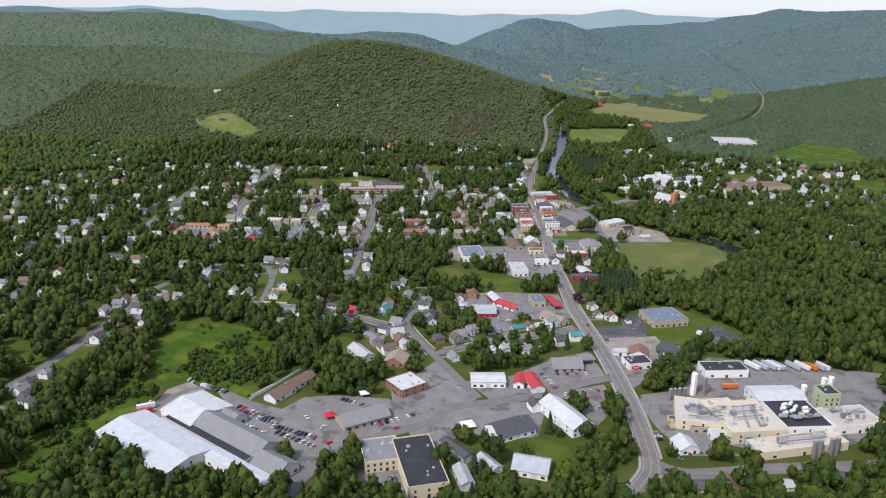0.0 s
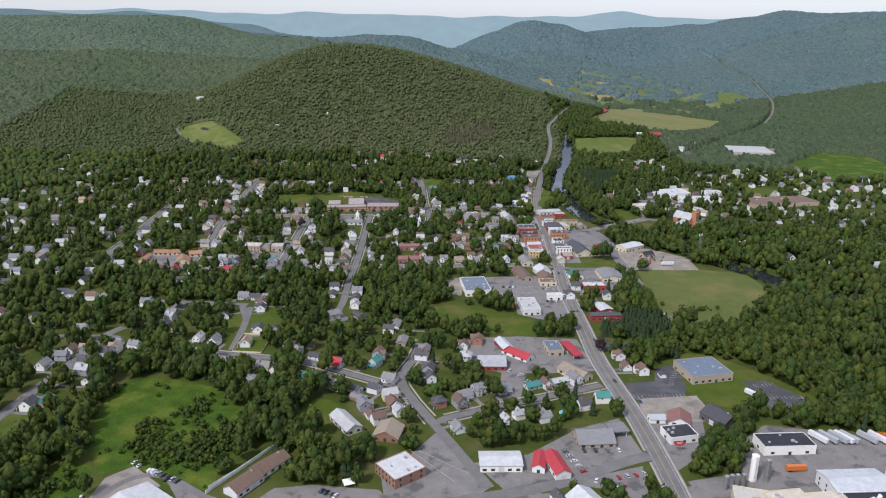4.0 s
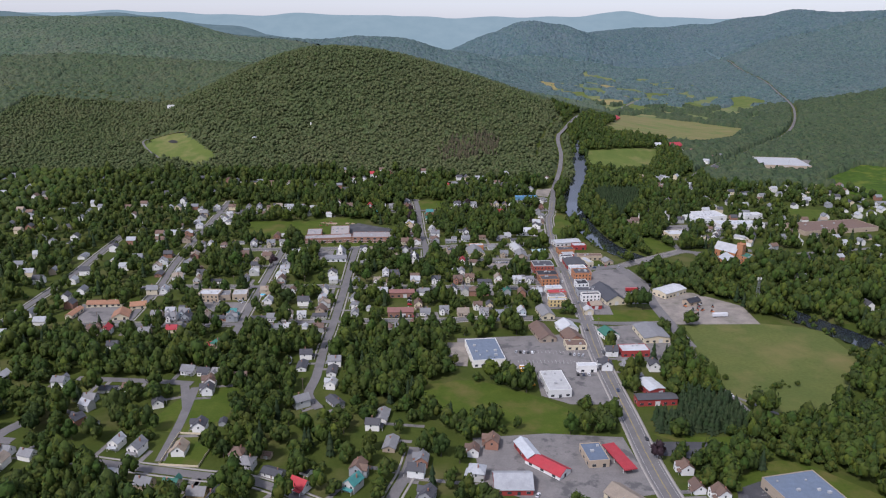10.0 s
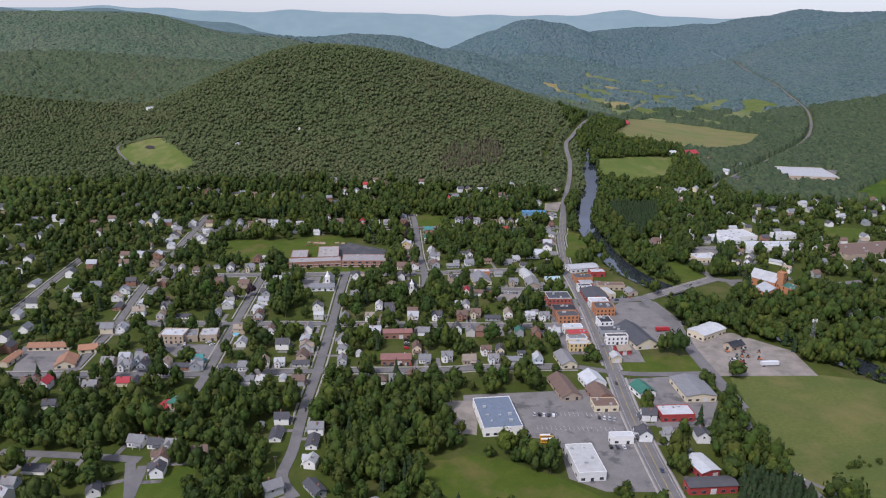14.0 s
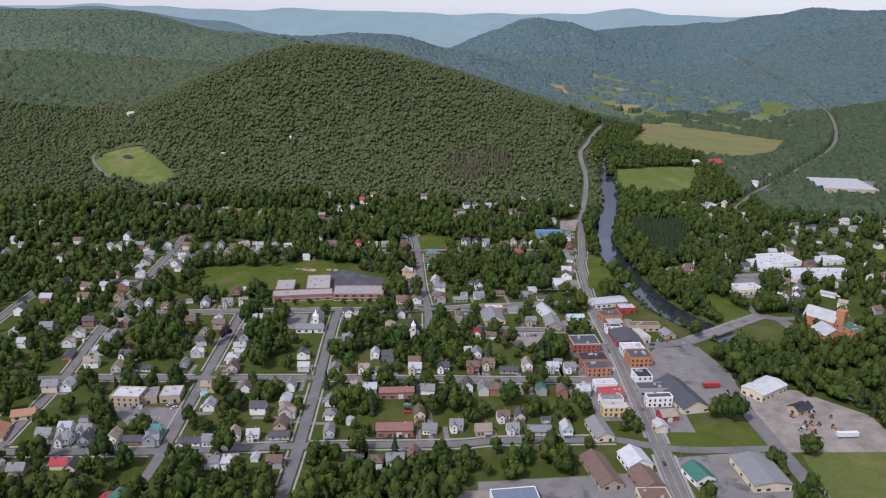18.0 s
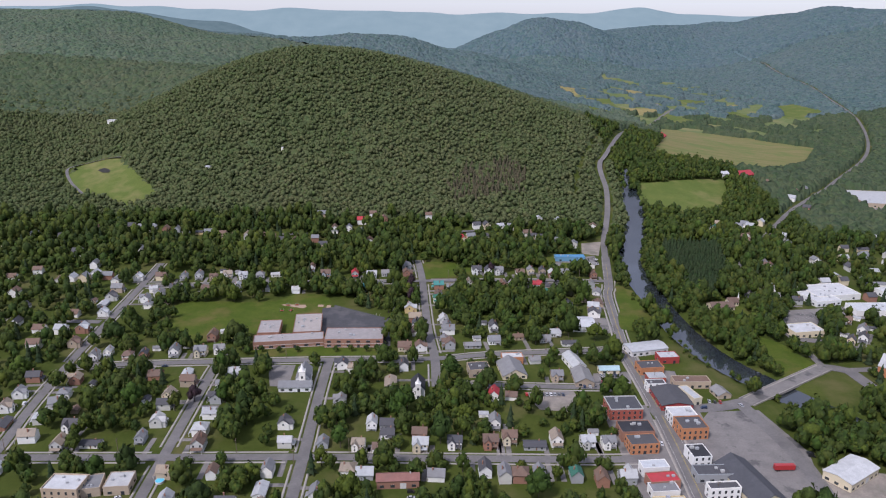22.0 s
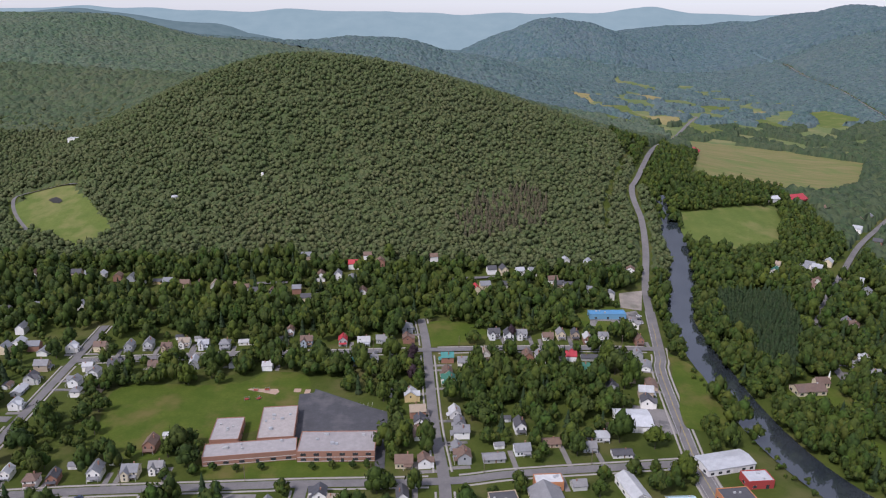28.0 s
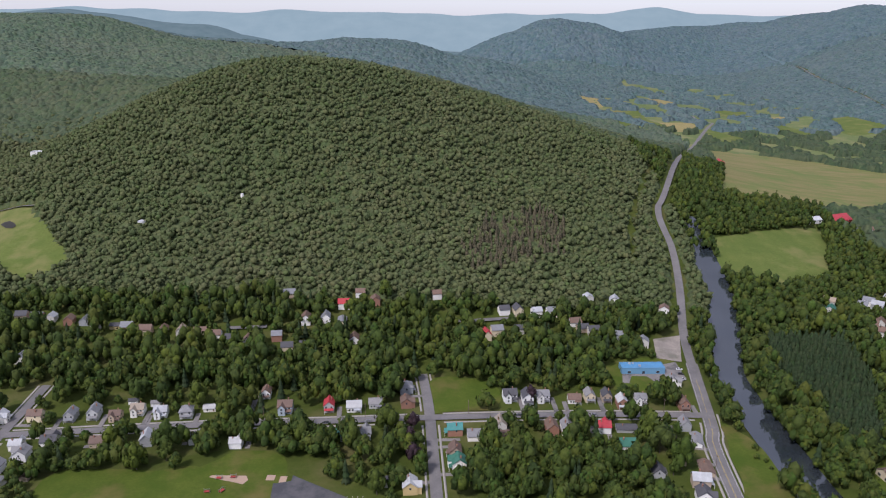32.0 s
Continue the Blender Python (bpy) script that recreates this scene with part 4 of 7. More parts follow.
town_streets = [(n, w, line) for n, w, line in road_lines]
house_rng = random.Random(11)


def facing(x, y):
    """The turn that sets a front towards the nearest street."""
    best = (1e9, 0.0)
    for _, _, line in town_streets:
        d = np.hypot(line[:, 0] - x, line[:, 1] - y)
        k = int(d.argmin())
        if d[k] < best[0]:
            a = sides(line)[k]
            s = 1 if (line[k] - (x, y)) @ a > 0 else -1
            best = (float(d[k]), math.degrees(math.atan2(s * a[1], s * a[0])) + 90)
    return best


def houses(rows):
    for x, y, code in rows:
        away, turn = facing(x, y)
        if away > 60:
            turn = house_rng.choice((0, 90, -90, 180)) + 5
        wall = house_rng.choice(["white"] * 11 + ["pale", "pale", "cream", "cream", "tan", "grey", "grey", "brick"])
        cover = house_rng.choice(["grey"] * 5 + ["dark"] * 4 + ["pale"] * 3 + ["brown"] * 2 + ["tan"])
        shape = house_rng.choice([0, 0, 0, 1, 1, 2, 2, 2, 3, 4])
        cover = {"t": "teal", "T": "green", "r": "red", "R": "red", "b": "brown"}.get(code, cover)
        wall = {"b": house_rng.choice(["brick", "tan", "white"]), "y": "yellow", "l": "lightblue", "g": "grey", "R": "grey"}.get(code, wall)
        KEEP_OFF.append((x, y, 7.4, 7.4, radians(turn)))
        KEEP_OFF.append((x, y - 9, 6, 9, 0.0) if y > 1290 or abs(x) > 335 else (x, y - 10, 6.0, 9.0, 0.0))
        place = pose(x, y, float(height(x, y)), 0, 0, turn + house_rng.uniform(-3, 3)) @ Matrix.Diagonal((*[house_rng.uniform(0.86, 1.0)] * 3, 1))
        if abs(x) > 335 or y > 1330:
            FAR_HOUSES.append((shape, wall, cover, place))
            continue
        key = (shape, wall, cover)
        if key not in HOUSE_MADE:
            HOUSE_MADE[key] = house_shape(*key)
            HOUSE_MADE[key].matrix_basis = place
        else:
            copy_thing(HOUSE_MADE[key], place)
        PARKED_DRIVES.append((x, y, turn))

# ---- the buildings ----
building(-181.0, 392.3, 74, 34, 8, -36, "low", "white", "white")
building(-150.8, 398.1, 82, 6.6, 6, -36, "flat", "pale", "black")
building(-168.4, 432.6, 33, 33, 7.5, -36, "low", "white", "white")
building(-133.1, 401.2, 61, 19, 9.5, -36, "gable", "pale", "grey")
building(-121.4, 366.3, 52, 10, 6.5, -36, "low", "white", "white")
building(-101.9, 371.9, 23, 17, 7.5, -36, "gable", "white", "grey")
building(-143.0, 425.9, 15, 13, 6, -36, "gable", "pale", "grey")
building(-40.6, 385.1, 22.5, 25.0, 7, 15, "flat", "cream", "grey")
building(-16.6, 373.4, 23.5, 51.1, 8, 15, "flat", "cream", "black")
building(-56.9, 430.5, 32.6, 17.3, 6, 30, "gable", "tan", "grey")
building(-30.7, 475.3, 21.2, 21.9, 6, -52, "flat", "brick", "white")
building(-41.2, 518.6, 16.8, 17.1, 5, -11, "gable", "brick", "tan")
building(-70.2, 529.3, 24.8, 11.2, 5, -55, "gable", "pale", "pale")
building(28.8, 486.2, 25.0, 15.1, 5, 2, "low", "white", "white")
building(52.5, 486.5, 7.5, 16.6, 4.5, -11, "gable", "white", "red")
building(62.4, 483.2, 9.5, 22.6, 5, 13, "gable", "white", "red")
building(90.5, 515.5, 23.6, 18.6, 5, 5, "gable", "tan", "grey")
building(107.4, 523.6, 12.5, 11.3, 4.5, 11, "canopy", "white", "grey")
building(78.5, 434.2, 16.5, 39.7, 8, 27, "gable", "white", "white")
building(40.6, 419.3, 27.5, 18.6, 6, 28, "gable", "white", "dark")
building(50.2, 377.4, 21.3, 17.4, 6, -15, "gable", "white", "pale")
building(24.7, 378.2, 17.1, 7.4, 5, -56, "gable", "white", "pale")
building(5.1, 393.3, 6.8, 24.1, 5, 38, "gable", "grey", "dark")
building(9.4, 364.7, 7.9, 19.0, 5, 15, "gable", "pale", "pale")
building(146.5, 519.7, 19.0, 14.4, 5, 12, "flat", "white", "black")
building(153.3, 541.0, 14.2, 15.5, 4, -15, "gable", "white", "brownred")
building(179.9, 540.1, 19.6, 16.3, 7, -59, "gable", "dark", "dark")
building(137.6, 540.3, 10.3, 7.2, 4, 1, "gable", "white", "pale")
building(191.8, 610.9, 33.1, 29.3, 6, 13, "flat", "tan", "blue")
building(31.0, 620.9, 21.4, 17.8, 6, 1, "gable", "red", "pale")
building(42.9, 653.4, 8.8, 19.7, 5, 19, "gable", "red", "white")
building(53.3, 638.7, 11.0, 25.3, 4, 46, "gable", "white", "red")
building(82.8, 648.9, 12.6, 19.0, 4.5, 8, "flat", "tan", "blue")
building(97.1, 645.5, 8.1, 28.5, 4, 16, "canopy", "white", "red")
building(93.5, 605.7, 13.7, 23.9, 5, 38, "gable", "cream", "tan")
building(24.1, 791.8, 25.2, 39.3, 5.6, 8, "flat", "white", "blue")
building(72.4, 739.5, 16.3, 29.9, 5.5, 6, "flat", "white", "pale")
building(100.2, 766.5, 14.6, 5.7, 5, 4, "flat", "white", "white")
building(139.1, 718.2, 28.0, 9.0, 5, 5, "low", "red", "dark")
building(140.3, 736.6, 12.6, 17.6, 5, 18, "low", "red", "white")
building(132.7, 754.0, 13.2, 8.4, 4, 6, "canopy", "white", "grey")
building(143.6, 798.1, 22.4, 13.0, 4.5, 4, "flat", "red", "white")
building(167.2, 833.2, 22.0, 30.0, 5, 5, "low", "cream", "grey")
building(130.7, 831.0, 12.7, 14.8, 5, 16, "gable", "white", "green")
building(75.3, 833.9, 14.1, 31.2, 5, 12, "gable", "tan", "brown")
building(97.5, 844.5, 15.2, 16.1, 6.2, 12, "gable", "white", "white")
building(99.1, 825.4, 14.7, 18.2, 5, 12, "gable", "brick", "brown")
building(98.9, 809.5, 16.7, 12.0, 4, 3, "flat", "cream", "brown")
building(98.5, 902.5, 17.4, 7.4, 6.2, 4, "flat", "yellow", "pale")
building(83.5, 878.6, 11.9, 21.9, 5, 9, "gable", "cream", "grey")
building(100.8, 925.0, 17.5, 9.3, 5.6, 8, "flat", "brick", "red")
building(99.3, 937.6, 15.7, 8.0, 5.6, 6, "flat", "white", "white")
building(99.0, 916.5, 15.5, 8.7, 5, 6, "flat", "white", "grey")
building(98.7, 962.1, 18.0, 11.5, 6.6, 6, "flat", "orange", "dark")
building(98.2, 977.1, 20.9, 13.6, 6.6, 4, "flat", "brick", "black")
building(97.1, 1005.4, 21.7, 17.6, 7.2, 4, "flat", "redbrick", "dark")
building(134.5, 980.8, 17.2, 15.2, 7.2, 5, "flat", "orange", "dark")
building(133.2, 995.0, 16.8, 13.2, 6.6, 5, "flat", "white", "white")
building(129.2, 950.6, 11.4, 13.5, 6.2, 6, "flat", "white", "black")
building(132.7, 932.9, 23.0, 9.8, 5, 3, "flat", "grey", "dark")
building(131.5, 915.5, 17.7, 6.5, 6.6, 5, "flat", "white", "dark")
building(132.0, 897.4, 10.6, 9.8, 5, 12, "gable", "red", "tan")
building(123.4, 882.8, 7.5, 8.4, 5, 6, "gable", "cream", "pale")
building(150.1, 924.3, 19.7, 40.7, 6.2, 12, "gable", "cream", "dark")
building(212.6, 934.9, 29.8, 16.5, 5.6, 34, "low", "cream", "white")
building(225.8, 908.3, 14.2, 9.2, 5, 27, "gable", "tan", "black")
building(138.0, 1103.4, 31.7, 15.4, 5, 15, "low", "white", "pale")
building(150.5, 1086.3, 15.5, 10.7, 5, 6, "flat", "red", "white")
building(131.7, 1067.8, 18.1, 12.3, 5.6, 8, "flat", "orange", "dark")
building(131.8, 1051.3, 12.9, 8.3, 5, 5, "flat", "redbrick", "pale")
building(128.0, 1038.7, 13.2, 7.1, 6.2, 4, "flat", "white", "dark")
building(155.6, 1045.7, 26.3, 9.4, 5, 1, "flat", "tan", "brown")
building(134.5, 1022.8, 21.6, 27.1, 5, 3, "low", "red", "dark")
building(148.8, 1026.1, 6.5, 18.7, 5, 17, "flat", "cream", "pale")
building(172.4, 1032.0, 9.9, 11.6, 4, 12, "gable", "tan", "grey")
building(94.6, 1150.9, 22.6, 21.9, 5.5, -2, "low", "white", "white")
building(114.3, 1328.0, 32.5, 10.1, 4.5, 2, "flat", "bluewall", "bluemetal")
building(76.4, 1076.4, 10.4, 22.8, 5.6, 13, "gable", "white", "pale")
building(78.6, 1052.4, 13.3, 21.2, 5, 1, "gable", "tan", "grey")
building(100.5, 1065.6, 15.0, 7.1, 4, 3, "gable", "cream", "bluepale")
building(2.9, 1061.8, 15.6, 13.2, 5.6, 9, "flat", "tan", "dark")
building(27.8, 1064.6, 18.0, 24.6, 5, 8, "gable", "cream", "grey")
building(29.6, 1081.5, 16.2, 8.6, 5, 4, "flat", "orange", "white")
building(-147.6, 1109.5, 55.1, 14.6, 5.6, 9, "flat", "brick", "schoolgrey")
building(-95.5, 1115.9, 46.8, 22.8, 6.4, 2, "flat", "brick", "schoolgrey")
building(-137.6, 1140.6, 22.7, 38.8, 5.2, 7, "flat", "brick", "schoolgrey")
building(-167.9, 1131.4, 17.7, 26.5, 5.2, 6, "flat", "brick", "schoolgrey")
building(-127.9, 1035.2, 22.7, 10.0, 5, 3, "gable", "white", "grey")
building(310.7, 1038.0, 18.5, 19.0, 6.2, 7, "gable", "orange", "pale")
building(333.3, 1218.9, 26.7, 27.6, 5, 14, "flat", "white", "white")
building(379.7, 1192.1, 61.3, 19.4, 5, 2, "flat", "white", "white")
building(282.5, 1142.0, 28.1, 18.3, 5, 11, "flat", "cream", "white")
building(232.1, 1196.7, 21.8, 12.0, 5, 7, "gable", "cream", "brown")
building(-229.8, 912.6, 19.7, 14.2, 7, -2, "flat", "tan", "white")
building(-217.3, 916.2, 11.1, 13.6, 5, 12, "flat", "tan", "grey")
building(-202.9, 918.6, 13.5, 14.2, 5, 6, "flat", "tan", "pale")
building(-48.7, 923.7, 23.7, 7.7, 6, 4, "gable", "brick", "brownred")
building(-47.2, 875.8, 22.8, 9.6, 6, 3, "gable", "brick", "brownred")
building(-321.7, 894.9, 31.4, 8.9, 4, 5, "gable", "cream", "terra")
building(-295.9, 868.5, 14.3, 17.1, 4, 14, "gable", "cream", "terra")
building(-289.8, 891.6, 13.6, 9.6, 4, 16, "gable", "cream", "terra")
building(-339.1, 871.0, 19.9, 6.4, 4, 87, "gable", "cream", "terra")
building(170.7, 438.6, 35.3, 32.3, 6.5, -15, "flat", "cream", "roofwhite")
building(183.2, 446.9, 21.9, 10.7, 8, 9, "flat", "cream", "roofwhite")
building(195.9, 430.9, 37.2, 38.7, 7.5, 8, "flat", "cream", "roofwhite")
building(230.1, 463.5, 34.5, 21.1, 8.5, 4, "low", "white", "white")
building(232.6, 436.1, 31.3, 34.9, 7, 5, "flat", "white", "black")
building(268.2, 437.3, 35.3, 24.2, 6, 10, "flat", "white", "roofwhite")
building(219.9, 405.6, 62.6, 15.2, 5.5, 13, "flat", "cream", "roofwhite")
building(209.4, 508.9, 33.3, 15.5, 6, 4, "flat", "white", "black")
building(260.4, 454.0, 11.6, 13.0, 16, 7, "flat", "sage", "black")
building(149.0, 403.6, 12.8, 13.8, 5, 11, "gable", "white", "white")
building(173.7, 416.9, 9.8, 6.9, 4, 2, "flat", "white", "white")
building(192.5, 404.4, 8.5, 9.4, 5, -4, "flat", "bluewall", "black")
building(170.3, 425.6, 22.9, 7.1, 4, 4, "flat", "tan", "brown")
building(150.7, 431.9, 7.1, 8.8, 4, 2, "flat", "yellow", "dark")
building(331.6, 1041.7, 15.0, 20.8, 6, 22, "flat", "orange", "green")
building(414.4, 1237.0, 28.4, 15.8, 5, 13, "flat", "white", "white")
building(617.3, 1573.4, 46.1, 41.8, 5, 11, "flat", "tan", "white")
building(494.6, 1179.9, 109.4, 41.2, 5, 13, "flat", "tan", "brown")
building(350.7, 1234.9, 45.9, 31.4, 5, 11, "flat", "white", "white")
building(610.5, 1596.5, 83.4, 85.8, 5, -8, "flat", "tan", "pale")
building(367.0, 1904.7, 54.0, 20.2, 4, 61, "gable", "red", "red")
building(438.4, 1682.4, 28.5, 20.6, 4, 24, "gable", "red", "red")
building(398.7, 1661.4, 16.9, 11.8, 5, 18, "gable", "white", "white")
building(-556, 1762, 24, 12, 5, 8, "flat", "white", "white")
building(-119.1, 460.9, 20.8, 11.0, 5, 59, "gable", "white", "brown")
building(-108.9, 480.5, 22.2, 11.0, 5, 55, "gable", "white", "brown")
houses([(-424, 678, ""), (-411, 643, ""), (-446, 724, ""), (-424, 707, ""), (-404, 706, ""), (-387, 697, ""), (-367, 696, ""), (-305, 622, ""), (-305, 636, ""), (-312, 607, ""), (-282, 613, ""), (-272, 628, ""), (-274, 650, ""), (-283, 554, "t"), (-289, 546, ""), (-298, 484, ""), (-303, 469, ""), (-301, 457, ""), (-289, 442, ""), (-337, 499, "")])
houses([(-9, 557, ""), (-55, 541, "b"), (-61, 552, ""), (-49, 534, "b")])
houses([(19, 577, ""), (9, 568, ""), (4, 525, ""), (142, 361, ""), (161, 361, "b"), (192, 364, ""), (227, 371, ""), (59, 449, "")])
houses([(-381, 768, ""), (-365, 756, ""), (-343, 752, ""), (-330, 745, ""), (-285, 738, ""), (-248, 686, ""), (-253, 716, ""), (-235, 679, ""), (-204, 710, ""), (-177, 740, ""), (-165, 679, ""), (-169, 653, ""), (-195, 653, ""), (-210, 659, ""), (-177, 618, ""), (-198, 623, ""), (-132, 647, ""), (-124, 637, ""), (-144, 609, "y"), (-133, 604, ""), (-146, 588, ""), (-95, 591, "b"), (-108, 591, "t"), (-89, 617, "r"), (-84, 580, ""), (-72, 578, ""), (-56, 576, ""), (-46, 592, ""), (-58, 633, ""), (-59, 618, "t"), (-54, 682, ""), (-49, 695, ""), (-41, 661, ""), (-161, 616, "T"), (-116, 769, ""), (-92, 761, ""), (-92, 774, ""), (-107, 630, ""), (-24, 631, ""), (-21, 642, "")])
houses([(-17, 608, ""), (-16, 594, ""), (-44, 566, ""), (-41, 556, "b"), (-36, 545, ""), (-65, 564, ""), (-292, 635, ""), (-277, 598, ""), (-266, 584, ""), (-270, 638, ""), (-258, 646, ""), (-315, 675, "")])
houses([(5, 557, ""), (37, 578, ""), (60, 586, "t"), (69, 587, ""), (80, 593, ""), (91, 594, ""), (106, 566, "t"), (91, 556, ""), (45, 542, ""), (62, 539, ""), (36, 535, ""), (134, 636, ""), (135, 618, ""), (146, 611, ""), (22, 662, "b"), (10, 653, ""), (11, 629, "")])
houses([(-233, 732, "b"), (-246, 730, ""), (-250, 705, ""), (-175, 728, ""), (-106, 711, ""), (-83, 714, ""), (-89, 738, ""), (-116, 786, ""), (-190, 804, "T"), (-199, 801, "R"), (-275, 803, ""), (-292, 830, "r"), (-304, 832, ""), (-273, 830, ""), (-260, 830, ""), (-239, 836, "r"), (-229, 831, ""), (-151, 838, ""), (-141, 838, ""), (-115, 839, ""), (-69, 843, ""), (-56, 840, "b"), (-45, 843, ""), (-34, 847, "b"), (-199, 759, ""), (-187, 757, ""), (-176, 755, ""), (-157, 747, "")])
houses([(116, 771, ""), (133, 772, ""), (152, 770, ""), (125, 795, "")])
houses([(-290, 927, ""), (-280, 930, ""), (-279, 965, ""), (-256, 957, ""), (-238, 960, ""), (-210, 966, ""), (-207, 985, ""), (-210, 1006, ""), (-213, 1022, ""), (-232, 1049, "b"), (-211, 1053, ""), (-205, 1039, "b"), (-178, 1033, ""), (-178, 1016, ""), (-176, 995, ""), (-176, 975, ""), (-172, 959, ""), (-176, 1054, ""), (-125, 984, ""), (-120, 962, ""), (-124, 933, ""), (-155, 930, ""), (-181, 929, ""), (-173, 905, ""), (-139, 900, ""), (-124, 915, ""), (-120, 896, ""), (-120, 881, ""), (-119, 870, ""), (-146, 867, ""), (-135, 869, ""), (-159, 862, ""), (-172, 862, ""), (-198, 872, "t"), (-196, 862, ""), (-206, 863, ""), (-219, 863, ""), (-235, 861, ""), (-240, 871, "l"), (-248, 861, "")])
houses([(-254, 875, ""), (-264, 868, ""), (-78, 933, ""), (-68, 931, ""), (-93, 913, ""), (-90, 894, ""), (-88, 872, ""), (-27, 930, ""), (-25, 878, ""), (-32, 895, ""), (-97, 963, ""), (-75, 961, ""), (-62, 958, ""), (-58, 974, ""), (-59, 985, ""), (-69, 985, ""), (-93, 1015, ""), (-61, 1042, ""), (-38, 975, "b"), (-37, 961, ""), (-53, 1068, ""), (-304, 981, ""), (-314, 1001, ""), (-315, 1020, ""), (-284, 1020, ""), (-281, 1005, ""), (-283, 987, ""), (-259, 979, ""), (-317, 1043, ""), (-286, 1041, "")])
houses([(-16, 964, ""), (6, 965, ""), (18, 970, ""), (33, 963, ""), (47, 968, ""), (66, 966, ""), (79, 966, ""), (1, 935, ""), (12, 930, ""), (21, 930, "b"), (32, 931, ""), (82, 929, ""), (67, 927, "b"), (53, 931, "T"), (-8, 882, ""), (9, 877, ""), (28, 879, ""), (45, 879, ""), (62, 878, "l"), (23, 894, ""), (34, 894, ""), (10, 987, "")])
houses([(-398, 1244, ""), (-387, 1244, ""), (-375, 1244, ""), (-368, 1253, ""), (-354, 1249, ""), (-343, 1245, ""), (-324, 1248, ""), (-331, 1217, ""), (-329, 1198, ""), (-330, 1184, ""), (-321, 1163, ""), (-345, 1160, ""), (-323, 1129, ""), (-339, 1126, ""), (-317, 1102, ""), (-290, 1078, ""), (-283, 1087, ""), (-265, 1080, ""), (-254, 1083, ""), (-232, 1088, ""), (-212, 1089, ""), (-199, 1094, ""), (-211, 1117, "b"), (-296, 1195, ""), (-288, 1181, ""), (-99, 1069, ""), (-90, 1063, ""), (-54, 1182, "y"), (-48, 1159, ""), (-46, 1147, ""), (-46, 1135, ""), (-54, 1102, ""), (-42, 1102, "")])
houses([(-23, 1160, ""), (-20, 1147, ""), (-19, 1134, ""), (-22, 1118, ""), (-18, 1107, "g"), (0, 1108, "g"), (19, 1142, ""), (18, 1116, ""), (36, 1125, "b"), (60, 1120, ""), (79, 1114, ""), (70, 1132, ""), (113, 1189, ""), (110, 1175, ""), (47, 1081, ""), (60, 1054, ""), (12, 1024, "r"), (24, 1024, "b")])
houses([(-302, 1250, ""), (-280, 1252, ""), (-266, 1255, ""), (-251, 1253, "b"), (-239, 1260, ""), (-223, 1258, ""), (-206, 1258, ""), (-191, 1266, ""), (-142, 1266, "l"), (-159, 1284, ""), (-113, 1269, "r"), (-96, 1269, ""), (-82, 1274, ""), (-62, 1293, ""), (-61, 1275, "b"), (-297, 1218, ""), (-288, 1208, ""), (-278, 1221, ""), (-249, 1223, "b"), (-220, 1226, ""), (-190, 1228, ""), (-164, 1224, ""), (-100, 1234, "t"), (-86, 1236, "")])
houses([(-28, 1242, "t"), (-28, 1220, "b"), (-26, 1205, "T"), (-15, 1237, ""), (2, 1249, ""), (1, 1235, "b"), (11, 1286, ""), (23, 1283, ""), (34, 1286, ""), (56, 1284, "b"), (67, 1287, ""), (79, 1287, ""), (88, 1279, ""), (102, 1284, ""), (130, 1277, "b"), (45, 1245, ""), (69, 1247, "r"), (84, 1248, ""), (79, 1227, "T"), (35, 1245, "b"), (123, 1251, ""), (125, 1234, ""), (121, 1203, "b"), (91, 1199, "g")])
houses([(-388, 1392, ""), (-375, 1392, ""), (-362, 1389, ""), (-345, 1385, "b"), (-332, 1385, ""), (-320, 1379, ""), (-302, 1379, "y"), (-292, 1373, ""), (-276, 1370, "b"), (-262, 1370, "b"), (-247, 1369, ""), (-231, 1367, ""), (-218, 1364, ""), (-204, 1360, ""), (-190, 1355, "b"), (-169, 1364, ""), (-158, 1350, ""), (-144, 1351, ""), (-171, 1427, ""), (-150, 1389, ""), (-134, 1392, ""), (-120, 1390, ""), (-121, 1412, "r"), (-95, 1419, "b"), (-109, 1430, ""), (-107, 1363, ""), (-42, 1431, "")])
houses([(16, 1411, ""), (28, 1411, ""), (44, 1410, ""), (57, 1411, ""), (93, 1436, ""), (116, 1435, ""), (-1, 1372, "r"), (8, 1379, ""), (27, 1382, ""), (75, 1397, ""), (80, 1388, ""), (88, 1383, ""), (106, 1376, ""), (125, 1367, ""), (157, 1422, ""), (132, 1309, "")])
houses([(316, 1450, ""), (309, 1434, "T"), (343, 1445, ""), (358, 1446, ""), (344, 1415, ""), (332, 1394, "")])
houses([(290, 1218, ""), (301, 1247, ""), (324, 1308, ""), (309, 1211, ""), (378, 1387, "")])
houses([(296, 1121, ""), (313, 1122, ""), (325, 1126, ""), (359, 1132, ""), (373, 1132, ""), (415, 1262, ""), (448, 1263, ""), (405, 1268, "")])
houses([(404, 844, ""), (384, 849, ""), (387, 899, ""), (377, 888, ""), (394, 882, ""), (439, 938, ""), (373, 957, ""), (361, 977, ""), (406, 964, "")])


